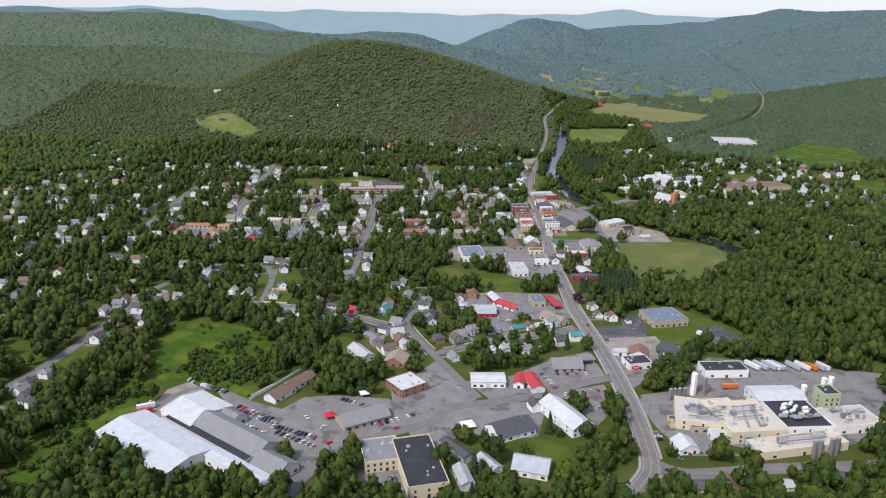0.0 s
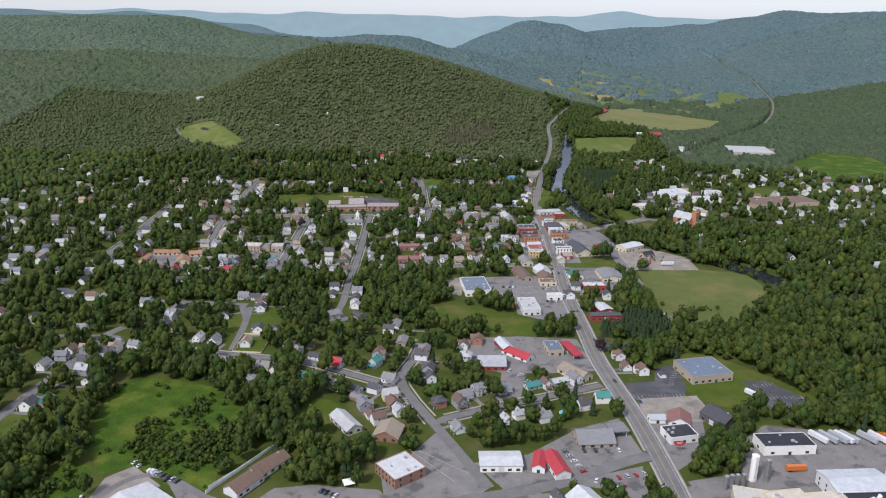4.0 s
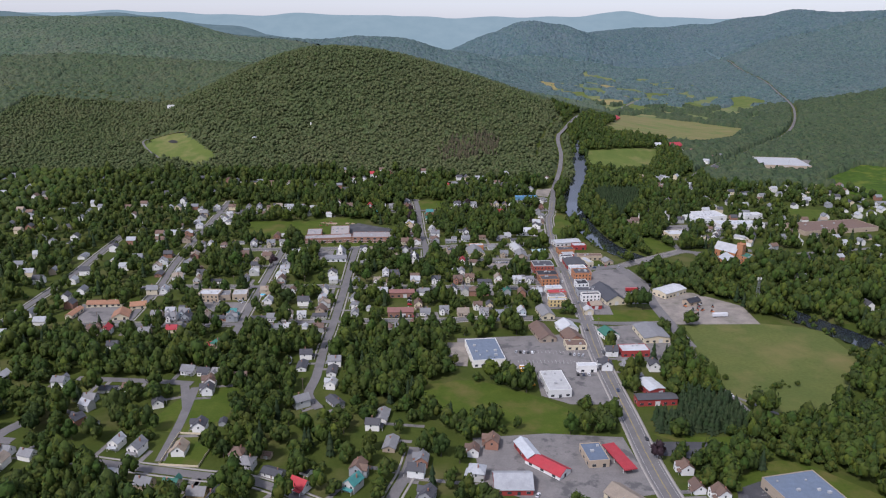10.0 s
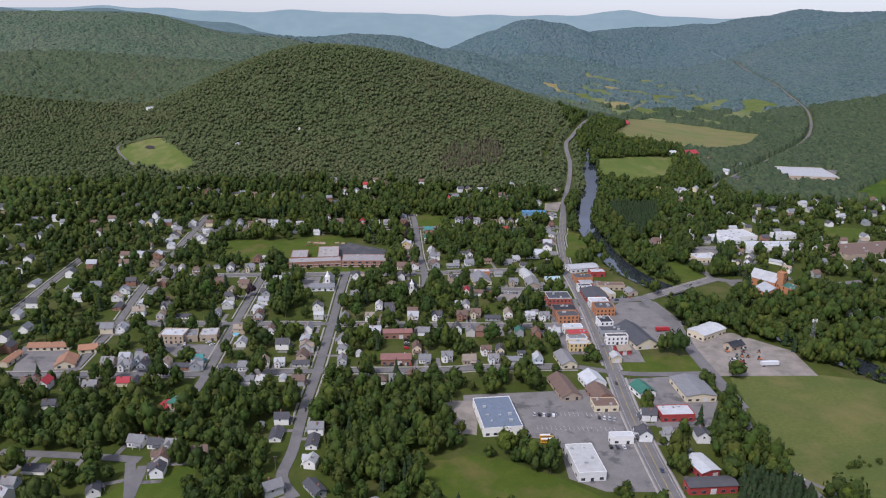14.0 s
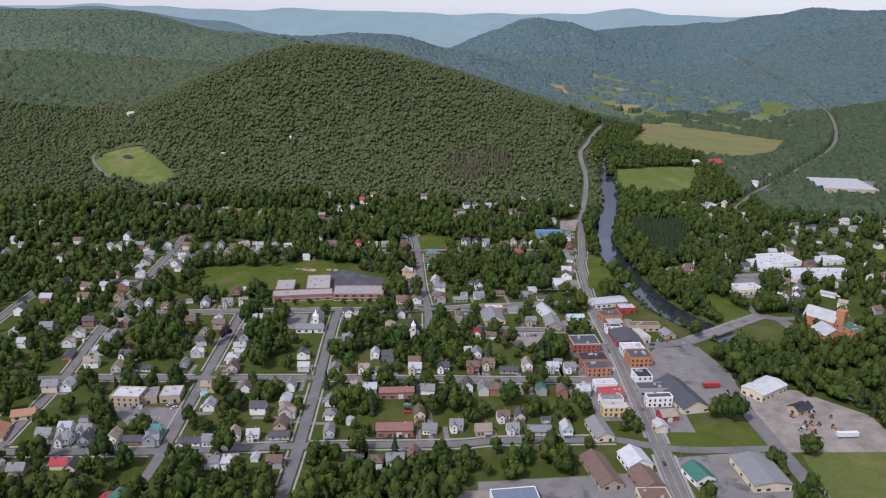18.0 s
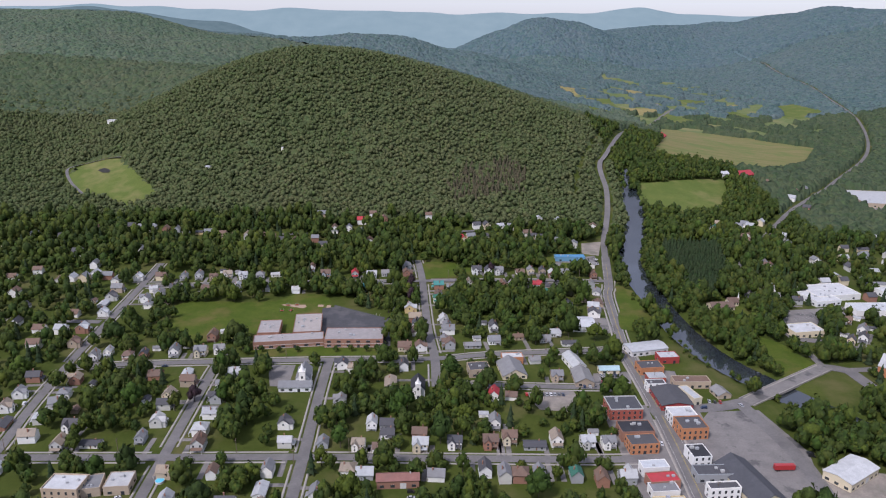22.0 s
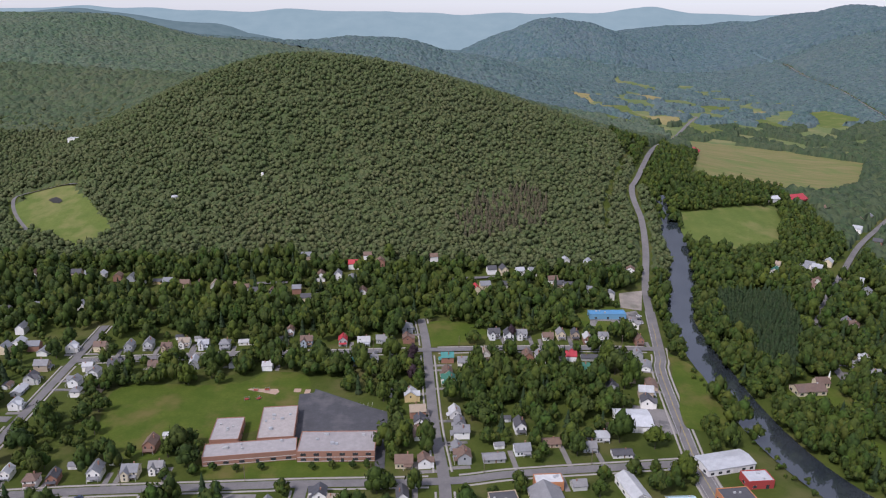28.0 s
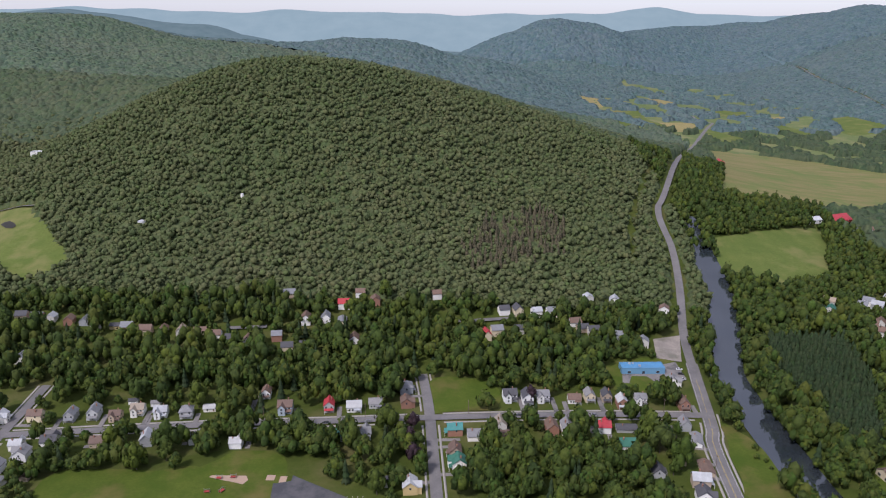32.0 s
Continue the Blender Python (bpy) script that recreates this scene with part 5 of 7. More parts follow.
def far_houses(rows):
    """Houses past the town's edge, small in the distance, joined by colour."""
    by_wall, by_roof = {}, {}
    for shape, wall, cover, place in rows:
        w, d, e, rise = {0: (10.6, 7.6, 5.5, 3.4), 1: (10.4, 8.2, 3.9, 3.4), 2: (9.6, 8.4, 5.2, 3.1), 3: (14.5, 8.0, 3.0, 1.8), 4: (9.2, 9.4, 5.8, 3.0)}[shape]
        m = place @ Matrix.Rotation(math.pi / 2, 4, "Z") if shape == 0 else place
        for store, key, make in ((by_wall, wall, lambda b: prism(b, w, d, -0.6, e, rise)), (by_roof, cover, lambda b: gable_roof(b, w, d, e + 0.03, rise, 0.45))):
            bm = store.setdefault(key, bmesh.new())
            before = len(bm.verts)
            make(bm)
            bm.verts.ensure_lookup_table()
            bmesh.ops.transform(bm, matrix=m, verts=bm.verts[before:])
    for key, bm in by_wall.items():
        tagged(part("house_walls", bm, M["wall_" + key]), f"{COLOUR_WORD.get(key, key)} walls of small far houses", "houses", kind="stuff")
    for key, bm in by_roof.items():
        tagged(part("house_roofs", bm, M["roof_" + key]), f"{COLOUR_WORD.get(key, key)} roofs of small far houses", "houses", kind="stuff")


def scatter_far(outline, count, spacing):
    """Houses set about a distant neighbourhood."""
    p = np.array(outline, float)
    placed = []
    for _ in range(count * 12):
        x, y = house_rng.uniform(p[:, 0].min(), p[:, 0].max()), house_rng.uniform(p[:, 1].min(), p[:, 1].max())
        if len(placed) >= count:
            break
        if not inside(np.array([x]), np.array([y]), p)[0] or any(math.hypot(x - a, y - b) < spacing for a, b in placed):
            continue
        if any(abs(x - a) < u + 6 and abs(y - b) < v + 6 for a, b, u, v, _ in KEEP_OFF):
            continue
        if any(inside(np.array([x]), np.array([y]), o)[0] for _, o in FIELDS + LOTS) or off_line(np.array([x]), np.array([y]), river_line)[0] < 40:
            continue
        if min(off_line(np.array([x]), np.array([y]), line[::2])[0] - w / 2 for _, w, line in road_lines) < 8:
            continue
        placed.append((x, y))
    houses([(x, y, "") for x, y in placed])


houses([(439, 1637, ""), (460, 1650, ""), (487, 1608, ""), (510, 1627, ""), (466, 1572, ""), (469, 1532, ""), (354, 1454, ""), (378, 1463, ""), (332, 1408, ""), (383, 1413, ""), (377, 1385, ""), (322, 1317, ""), (288, 1232, ""), (765, 1909, ""), (383, 1329, ""), (417, 1335, ""), (409, 1306, "")])
scatter_far([(-560, 840), (-345, 840), (-345, 1290), (-620, 1290), (-700, 1060)], 95, 19)
scatter_far([(320, 1060), (480, 1000), (700, 1100), (760, 1450), (480, 1420), (330, 1260)], 95, 20)
scatter_far([(-640, 650), (-360, 560), (-360, 820), (-640, 840)], 26, 22)
scatter_far([(400, 860), (520, 700), (640, 900), (480, 980)], 26, 22)
scatter_far([(-700, 1290), (-340, 1300), (-340, 1400), (-700, 1400)], 16, 24)
far_houses(FAR_HOUSES)


def driveways(rows):
    """Short drives from the street to beside each house."""
    bm = bmesh.new()
    for k, (x, y, turn) in enumerate(rows):
        away, _ = facing(x, y)
        if k % 4 == 0 or away > 45:
            continue
        side_ = 1 if k % 2 else -1
        v = box(bm, side_ * 7.0 - 1.6, side_ * 7.0 + 1.6, -max(away - 3.0, 6.0), 3.0, -0.3, 0.07)
        bmesh.ops.transform(bm, matrix=pose(x, y, float(height(x, y)), 0, 0, turn), verts=v)
    tagged(part("driveways", bm, M["lot"]), "short grey asphalt drives beside the houses", "driveways", kind="stuff")


driveways(PARKED_DRIVES)

# ---- kerbs, footways and road markings ----
FOOTWAYS = {"main_road": (0, 1300), "upper_road": (0, 1270), "oak_street": (0, 9999), "third_street": (0, 9999), "second_street": (0, 9999), "school_street": (0, 9999), "north_street": (0, 9999), "church_avenue": (780, 9999), "maple_avenue": (0, 9999),
            "grove_avenue": (840, 9999), "park_avenue": (0, 9999), "court_street": (0, 9999), "low_street": (0, 9999), "elm_street": (530, 9999), "pine_avenue": (0, 9999)}


def footway(line, offset, width):
    """A raised concrete walk beside a street, with a real edge."""
    n = sides(line)
    rows = len(line)
    sec = [(-width / 2, 0.0), (-width / 2, 0.26), (width / 2, 0.26), (width / 2, 0.0)]
    verts = np.vstack([np.column_stack([line + n * (offset + a), height(*(line + n * (offset + a)).T) + h]) for a, h in sec])
    k = np.arange(rows - 1)
    faces = np.vstack([np.column_stack([k + a * rows, k + b * rows, k + 1 + b * rows, k + 1 + a * rows]) for a, b in ((0, 1), (1, 2), (2, 3))])
    ob = mesh_object("pavement", verts, faces, M["concrete"])
    return tagged(ob, "pale concrete footway along the street", "pavement", kind="structure")


for road_name, width, line in road_lines:
    if road_name in FOOTWAYS:
        lo, hi = FOOTWAYS[road_name]
        run = line[(line[:, 1] >= lo) & (line[:, 1] <= hi)]
        for side_ in (-1, 1):
            path = run + sides(run) * side_ * (width / 2 + 1.6)
            free = np.ones(len(path), bool)
            for other, w2, l2 in road_lines:
                if other != road_name:
                    free &= off_line(path[:, 0], path[:, 1], l2[::2]) > w2 / 2 + 1.2
            start = None
            for k, ok in enumerate(list(free) + [False]):
                if ok and start is None:
                    start = k
                elif not ok and start is not None:
                    if k - start > 3:
                        footway(run[start:k], side_ * (width / 2 + (0.9 if road_name == "main_road" else 1.9)), 1.8 if road_name == "main_road" else 1.4)
                    start = None

main_line = [line for n, _, line in road_lines if n == "main_road"][0]
upper_line = [line for n, _, line in road_lines if n == "upper_road"][0]
for offset, w, key, words in ((0.2, 0.2, "line_yellow", "double yellow centre line"), (-0.2, 0.2, "line_yellow", "double yellow centre line"), (4.4, 0.18, "line_white", "white edge line"), (-4.4, 0.18, "line_white", "white edge line")):
    tagged(strip("trim", main_line, offset, w, 0.225, M[key]), words + " painted on the main road", "road marking", kind="structure")
    tagged(strip("trim", upper_line, offset * (0.86 if w < 0.2 else 1), w, 0.23, M[key]), words + " painted on the upper road", "road marking", kind="structure")
for road_name in ("east_road", "bridge_road", "bridge_far", "hill_road"):
    line = [l for n, _, l in road_lines if n == road_name][0]
    tagged(strip("trim", line, 0.0, 0.3, 0.22, M["line_yellow"]), "yellow centre line painted on the road", "road marking", kind="structure")


def bay_lines(x0, y0, x1, y1, n, length, turn):
    """Painted lines between parking bays, as one mesh."""
    bm = bmesh.new()
    for k in range(n):
        f = k / max(n - 1, 1)
        v = box(bm, -0.08, 0.08, -length / 2, length / 2, 0, 0.03)
        bmesh.ops.transform(bm, matrix=pose(x0 + (x1 - x0) * f, y0 + (y1 - y0) * f, 0.145, 0, 0, turn), verts=v)
    tagged(part("trim", bm, M["line_white"]), "white parking bay lines on asphalt", "road marking", kind="stuff")


for args in ((128, 573, 168, 576, 15, 5, 8), (162, 592, 178, 626, 12, 5, 98), (222, 560, 245, 563, 9, 5, 10), (228, 574, 252, 576, 9, 5, 10), (225, 592, 240, 596, 6, 5, 10),
             (-112, 1160, -72, 1164, 16, 5, 4), (-112, 1172, -80, 1174, 12, 5, 4), (-108, 1152, -76, 1152, 12, 4, 4), (92, 1056, 112, 1056, 9, 5, 0), (92, 1046, 112, 1046, 9, 5, 0),
             (50, 800, 100, 800, 18, 5, 4), (50, 783, 100, 781, 18, 5, 4), (290, 1172, 330, 1184, 14, 5, 14), (300, 1185, 400, 1192, 30, 5, 4), (-234, 890, -202, 892, 12, 5, 0), (-30, 505, 0, 470, 12, 5, 40), (-20, 500, 8, 478, 10, 5, 40)):
    bay_lines(*args)

# ---- bridge over the river ----
bridge = tagged(new("bridge"), "concrete road bridge with low parapets over river", "bridge", kind="structure")
bx0, by0, bx1, by1 = 187.0, 1021.5, 270.0, 1078.0
span, bturn = math.hypot(bx1 - bx0, by1 - by0), math.degrees(math.atan2(by1 - by0, bx1 - bx0))
bridge.matrix_basis = pose((bx0 + bx1) / 2, (by0 + by1) / 2, 0, 0, 0, bturn)
part("deck", boxes((-span / 2, span / 2, -6.2, 6.2, -0.75, 0.24)), M["concrete"], bridge)
part("roadway", boxes((-span / 2 + 0.05, span / 2 - 0.05, -4.6, 4.6, 0.244, 0.30)), M["lot"], bridge)
for s in (-1, 1):
    part("parapet", boxes((-span / 2, span / 2, s * 5.95 - 0.22, s * 5.95 + 0.22, 0.244, 1.1)), M["concrete"], bridge)
    part("girder", boxes((-span / 2, span / 2, s * 4.6 - 0.4, s * 4.6 + 0.4, -2.0, -0.754)), M["concrete"], bridge)
for px in (-14, 16):
    part("pier", boxes((px - 0.9, px + 0.9, -5.4, 5.4, -5.5, -2.004)), M["concrete"], bridge)

# ---- vehicles ----
PAINTS = {"white": (0.72, 0.72, 0.72), "silver": (0.42, 0.43, 0.44), "black": (0.02, 0.02, 0.022), "dark blue": (0.03, 0.05, 0.10), "red": (0.40, 0.03, 0.03), "grey": (0.16, 0.165, 0.17), "orange": (0.62, 0.17, 0.03), "yellow": (0.70, 0.36, 0.02), "green": (0.10, 0.16, 0.08)}
for key, c in PAINTS.items():
    M["paint_" + key] = surface("paint_" + key.replace(" ", "_"), c, [v * 0.93 for v in c], 1.5, 0.3, rough=0.28, spec=0.6)
M["rubber"] = surface("rubber", (0.02, 0.02, 0.02), (0.03, 0.03, 0.03), 0.5, 0.1)


def hull(outline, half, pinch=1.0):
    """A body from its side outline (x, z), with its upper edge drawn in."""
    bm = bmesh.new()
    top = max(z for _, z in outline)
    rows = []
    for s in (-1, 1):
        rows.append([bm.verts.new((x, s * half * (pinch if z > top * 0.85 else 1.0), z)) for x, z in outline])
    n = len(outline)
    for k in range(n):
        bm.faces.new([rows[0][k], rows[0][(k + 1) % n], rows[1][(k + 1) % n], rows[1][k]])
    bm.faces.new(rows[0][::-1])
    bm.faces.new(rows[1])
    bmesh.ops.recalc_face_normals(bm, faces=bm.faces[:])
    return bm


def wheel_mesh(radius, width):
    bm = bmesh.new()
    bmesh.ops.create_cone(bm, cap_ends=True, segments=12, radius1=radius, radius2=radius, depth=width, matrix=Matrix.Rotation(math.pi / 2, 4, "X"))
    me = bpy.data.meshes.new("wheel")
    bm.to_mesh(me)
    bm.free()
    me.materials.append(M["rubber"])
    return me


WHEEL, BIG_WHEEL = wheel_mesh(0.34, 0.24), wheel_mesh(0.5, 0.3)


def car_shape(paint, van=False):
    thing = new("car")
    tagged(thing, f"{paint} {'van' if van else 'car'} parked on grey asphalt", "car", "cars of the town")
    part("body", hull([(-2.25, 0.3), (2.2, 0.3), (2.25, 0.7), (1.25, 0.95), (-1.9, 1.0), (-2.28, 0.9)], 0.9), M["paint_" + paint], thing)
    if van:
        part("cabin", hull([(1.3, 0.95), (0.6, 1.85), (-2.1, 1.9), (-2.2, 0.98)], 0.86, 0.9), M["paint_" + paint], thing)
    else:
        part("cabin", hull([(1.2, 0.95), (0.45, 1.42), (-1.2, 1.46), (-1.9, 0.99)], 0.82, 0.84), M["glass"], thing, "dark glass cabin")
        part("roof", hull([(0.42, 1.43), (0.30, 1.5), (-1.1, 1.52), (-1.2, 1.46)], 0.70, 0.9), M["paint_" + paint], thing)
    for wx in (-1.4, 1.4):
        for wy in (-0.82, 0.82):
            put("wheel", WHEEL, thing, wx, wy, 0.34)
    return thing


CARS = {}
car_rng = random.Random(3)


def put_car(x, y, turn):
    key = (car_rng.choice(["white", "white", "silver", "silver", "black", "black", "grey", "dark blue", "red", "grey"]), car_rng.random() < 0.15)
    place = pose(x, y, float(height(x, y)) + 0.14, 0, 0, turn + car_rng.uniform(-4, 4))
    if key in CARS:
        return copy_thing(CARS[key], place)
    CARS[key] = car_shape(*key)
    CARS[key].matrix_basis = place
    return CARS[key]


def car_row(x0, y0, x1, y1, n):
    """Cars side by side along a line."""
    turn = math.degrees(math.atan2(y1 - y0, x1 - x0)) + 90
    n = max(1, min(n, int(math.hypot(x1 - x0, y1 - y0) / 2.7) + 1))
    for k in range(n):
        f = k / max(n - 1, 1)
        if n < 4 or car_rng.random() < 0.9:
            put_car(x0 + (x1 - x0) * f, y0 + (y1 - y0) * f, turn)


def street_car(x, y):
    """A car that follows the nearest street, in its lane."""
    away, turn = facing(x, y)
    put_car(x, y, turn)


car_row(-140.5, 439.5, -114.0, 423.5, 12)
car_row(-143.5, 445.0, -118.0, 429.5, 8)
car_row(-131.2, 419.8, -119.3, 412.3, 5)
car_row(-114.0, 420.5, -88.6, 409.7, 10)
car_row(-110.0, 413.0, -84.0, 398.0, 8)
car_row(-176.0, 474.0, -158.8, 465.0, 6)
car_row(-98.5, 413.0, -85.2, 407.6, 5)
car_row(-77.0, 459.0, -60.2, 450.4, 7)
car_row(-48.0, 424.0, -24.0, 438.0, 8)
car_row(84.0, 471.0, 99.0, 465.5, 4)
car_row(70.5, 501.0, 78.0, 480.0, 5)
car_row(-31.0, 366.0, -26.0, 350.0, 3)
car_row(136.0, 420.0, 136.7, 409.0, 4)
car_row(150.0, 397.0, 172.0, 402.0, 4)
car_row(-190.7, 483.0, -165.8, 466.5, 7)
car_row(-49.0, 433.7, -43.2, 440.4, 3)
car_row(90.4, 470.2, 104.6, 451.8, 4)
car_row(97.9, 474.4, 113.8, 478.4, 4)
car_row(82.4, 502.5, 104.2, 503.3, 4)
car_row(144.6, 407.8, 142.1, 390.8, 3)
car_row(33.6, 617.5, 44.5, 611.8, 3)
car_row(52.4, 604.3, 56.6, 594.3, 2)
car_row(49.9, 798.7, 62.5, 797.4, 5)
car_row(92.7, 795.5, 102.4, 793.2, 6)
car_row(92.4, 759.8, 100.7, 760.0, 3)
car_row(201.1, 958.9, 200.4, 955.4, 2)
car_row(-41.0, 921.6, -40.1, 900.6, 5)
car_row(-54.9, 871.3, -35.6, 872.3, 6)
car_row(-224.2, 903.8, -218.9, 904.7, 2)
car_row(-200.7, 908.3, -196.8, 904.2, 2)
car_row(94.1, 1059.5, 104.9, 1059.6, 7)
car_row(92.5, 1048.5, 108.6, 1047.9, 8)
car_row(78.1, 1041.4, 86.2, 1041.5, 3)
car_row(35.3, 1029.1, 61.0, 1029.5, 13)
car_row(161.2, 1021.7, 168.4, 1020.8, 4)
car_row(143.9, 1330.7, 141.7, 1316.1, 3)
car_row(232.3, 559.2, 239.3, 555.4, 2)
car_row(-215.2, 446.7, -206.7, 448.6, 2)
street_car(112.8, 967.7)
street_car(119.0, 909.2)
street_car(110.2, 891.0)
street_car(181.3, 1016.8)
street_car(120.7, 670.5)
street_car(121.9, 596.5)
street_car(133.1, 565.7)
street_car(117.1, 735.2)
street_car(115.4, 844.4)
street_car(-306.0, 1009.3)
street_car(-94.8, 432.1)
street_car(-81.3, 420.6)
street_car(-74.5, 401.8)
street_car(-33.4, 420.8)
street_car(-232.5, 1067.3)
street_car(-112.8, 1251.5)
street_car(-96.6, 1252.6)
street_car(-85.4, 1253.6)
street_car(-250.1, 1235.4)
street_car(15.8, 1264.3)
street_car(66.3, 1265.9)
street_car(-346.3, 938.0)
street_car(-32.8, 563.6)
street_car(-27.7, 552.1)
street_car(131.7, 378.6)
street_car(105.3, 1098.7)
street_car(154.2, 1012.7)
street_car(196.1, 728.9)


def trailer(x, y, turn, paint, long=13.5):
    thing = new("trailer")
    tagged(thing, f"{paint} box trailer parked on the yard", "trailer", "trailers")
    part("box", hull([(-long / 2, 1.1), (long / 2, 1.1), (long / 2, 3.95), (long / 2 - 0.15, 4.0), (-long / 2 + 0.15, 4.0), (-long / 2, 3.95)], 1.28, 0.99), M["paint_" + paint], thing)
    part("chassis", boxes((-long / 2 + 0.4, long / 2 - 0.4, -0.5, 0.5, 0.7, 1.1)), M["rubber"], thing)
    for wx in (-long / 2 + 1.5, -long / 2 + 2.8):
        for wy in (-1.05, 1.05):
            put("wheel", BIG_WHEEL, thing, wx, wy, 0.5)
    part("landing_leg", boxes((long / 2 - 3.0, long / 2 - 2.8, -0.8, -0.6, 0, 1.1), (long / 2 - 3.0, long / 2 - 2.8, 0.6, 0.8, 0, 1.1), (long / 2 - 2.95, long / 2 - 2.85, -0.7, 0.7, 0.5, 0.6)), M["steel"], thing)
    thing.matrix_basis = pose(x, y, float(height(x, y)) + 0.12, 0, 0, turn)


for k, x in enumerate((236, 242.5, 249, 252.6, 256.2, 268, 275, 281, 287, 290.5)):
    trailer(x, 519 + 0.1 * k, 118, "orange" if k == 7 else "silver" if k % 3 else "white")
for x, y, turn, paint, long in ((206, 484, 4, "orange", 12), (241, 876, 4, "white", 14), (177, 941, 2, "red", 12), (-206, 440, 25, "white", 12), (-204, 434, 25, "red", 9), (216, 577, -55, "white", 10)):
    trailer(x, y, turn, paint, long)


def school_bus(x, y, turn):
    thing = tagged(new("school_bus"), "yellow school bus parked beside the grass", "bus", "school buses")
    part("body", hull([(-4.6, 0.6), (4.3, 0.6), (4.3, 1.5), (3.2, 1.7), (3.0, 2.9), (2.7, 3.05), (-4.5, 3.05), (-4.7, 2.8)], 1.22, 0.92), M["paint_yellow"], thing)
    part("roof", hull([(2.5, 3.05), (2.3, 3.14), (-4.2, 3.14), (-4.4, 3.05)], 0.95, 0.9), M["paint_white"], thing)
    for s in (-1, 1):
        part("window_band", boxes((-4.2, 2.4, s * 1.24 - 0.02, s * 1.24 + 0.02, 1.9, 2.55)), M["glass"], thing)
    for wx in (-2.8, 3.0):
        for wy in (-1.05, 1.05):
            put("wheel", BIG_WHEEL, thing, wx, wy, 0.5)
    thing.matrix_basis = pose(x, y, 0.14, 0, 0, turn)


for x, y in ((54, 769), (54, 764.5), (54, 751), (54, 746.5), (54, 742)):
    school_bus(x, y, 4)


def loader(x, y, turn, paint):
    """A farm or yard machine."""
    thing = tagged(new("tractor"), f"{paint} farm machine parked on the gravel yard", "tractor", "yard machines")
    part("body", hull([(-1.4, 0.8), (1.8, 0.8), (1.8, 1.5), (0.2, 1.6), (-1.4, 1.4)], 0.55, 0.9), M["paint_" + paint], thing)
    part("cabin", hull([(0.1, 1.6), (0.0, 2.7), (-1.2, 2.7), (-1.4, 1.45)], 0.65, 0.92), M["glass"], thing)
    for wx, wy in ((-1.0, -0.95), (-1.0, 0.95)):
        put("wheel", BIG_WHEEL, thing, wx, wy, 0.5)
    for wx, wy in ((1.3, -0.8), (1.3, 0.8)):
        put("wheel", WHEEL, thing, wx, wy, 0.34)
    thing.matrix_basis = pose(x, y, 0.12, 0, 0, turn)


for k in range(12):
    loader(car_rng.uniform(212, 243), car_rng.uniform(876, 893) if k % 3 else car_rng.uniform(900, 908), car_rng.uniform(0, 360), car_rng.choice(["orange", "red", "orange", "green", "white"]))



# ---- garden sheds, roadside sign, canopies ----
SHED = {}


def shed(x, y, turn, wall, cover):
    key = (wall, cover)
    place = pose(x, y, float(height(x, y)), 0, 0, turn)
    KEEP_OFF.append((x, y, 3.5, 3.5, radians(turn)))
    if key in SHED:
        return copy_thing(SHED[key], place)
    thing = tagged(new("garage"), f"small {COLOUR_WORD.get(wall, wall)} garage with a {COLOUR_WORD.get(cover, cover)} gabled roof", "garage", "garages behind the houses")
    body, top = bmesh.new(), bmesh.new()
    prism(body, 6.2, 4.6, -0.4, 2.4, 1.2)
    gable_roof(top, 6.2, 4.6, 2.43, 1.2, 0.3, 0.15)
    part("wall", body, M["wall_" + wall], thing)
    part("roof", top, M["roof_" + cover], thing)
    door = part("door", boxes((-1.3, 1.3, -2.38, -2.304, 0, 2.1)), M["trim"], thing)
    part("handle", boxes((-0.2, 0.2, -2.44, -2.384, 0.95, 1.02)), M["steel"], door)
    thing.matrix_basis = place
    SHED[key] = thing


shed_rng = random.Random(21)
spots = []
for x, y, turn in PARKED_DRIVES:
    if shed_rng.random() < 0.3 and len(spots) < 48:
        a = radians(turn)
        side_ = shed_rng.choice((-1, 1))
        sx_, sy_ = x - math.sin(a) * 13 + math.cos(a) * 6.5 * side_, y + math.cos(a) * 13 + math.sin(a) * 6.5 * side_
        if all(math.hypot(sx_ - q[0], sy_ - q[1]) > max(q[2], q[3]) + 4 for q in KEEP_OFF if q[2] > 5 or q[3] > 5) and min(off_line(np.array([sx_]), np.array([sy_]), l2)[0] - w2 / 2 for _, w2, l2 in road_lines) > 5:
            spots.append((sx_, sy_, turn))
for k, (sx_, sy_, turn) in enumerate(spots):
    shed(sx_, sy_, turn, ("white", "grey", "white", "tan", "white")[k % 5], ("grey", "dark", "pale", "brown", "dark")[k % 5])

M["sign_red"] = surface("sign_red", (0.55, 0.02, 0.03), (0.48, 0.02, 0.03), 1, 0.2, rough=0.4)
road_sign = tagged(new("roadside_sign"), "red oval roadside sign board on two posts", "sign")
road_sign.matrix_basis = pose(141.5, 503.0, float(height(141.5, 503)))
bm = bmesh.new()
bmesh.ops.create_cone(bm, cap_ends=True, segments=24, radius1=1.0, radius2=1.0, depth=0.3, matrix=Matrix.Rotation(math.pi / 2, 4, "X"))
bmesh.ops.transform(bm, matrix=Matrix.Translation((0, 0, 6.2)) @ Matrix.Diagonal((3.2, 1, 1.7, 1)), verts=bm.verts[:])
board = part("board", bm, M["sign_red"], road_sign, "red oval board")
for z0, half in ((6.45, 1.9), (5.75, 1.3)):
    part("bar", boxes((-half, half, -0.19, -0.152, z0, z0 + 0.4)), M["trim"], board, "pale bar of writing")
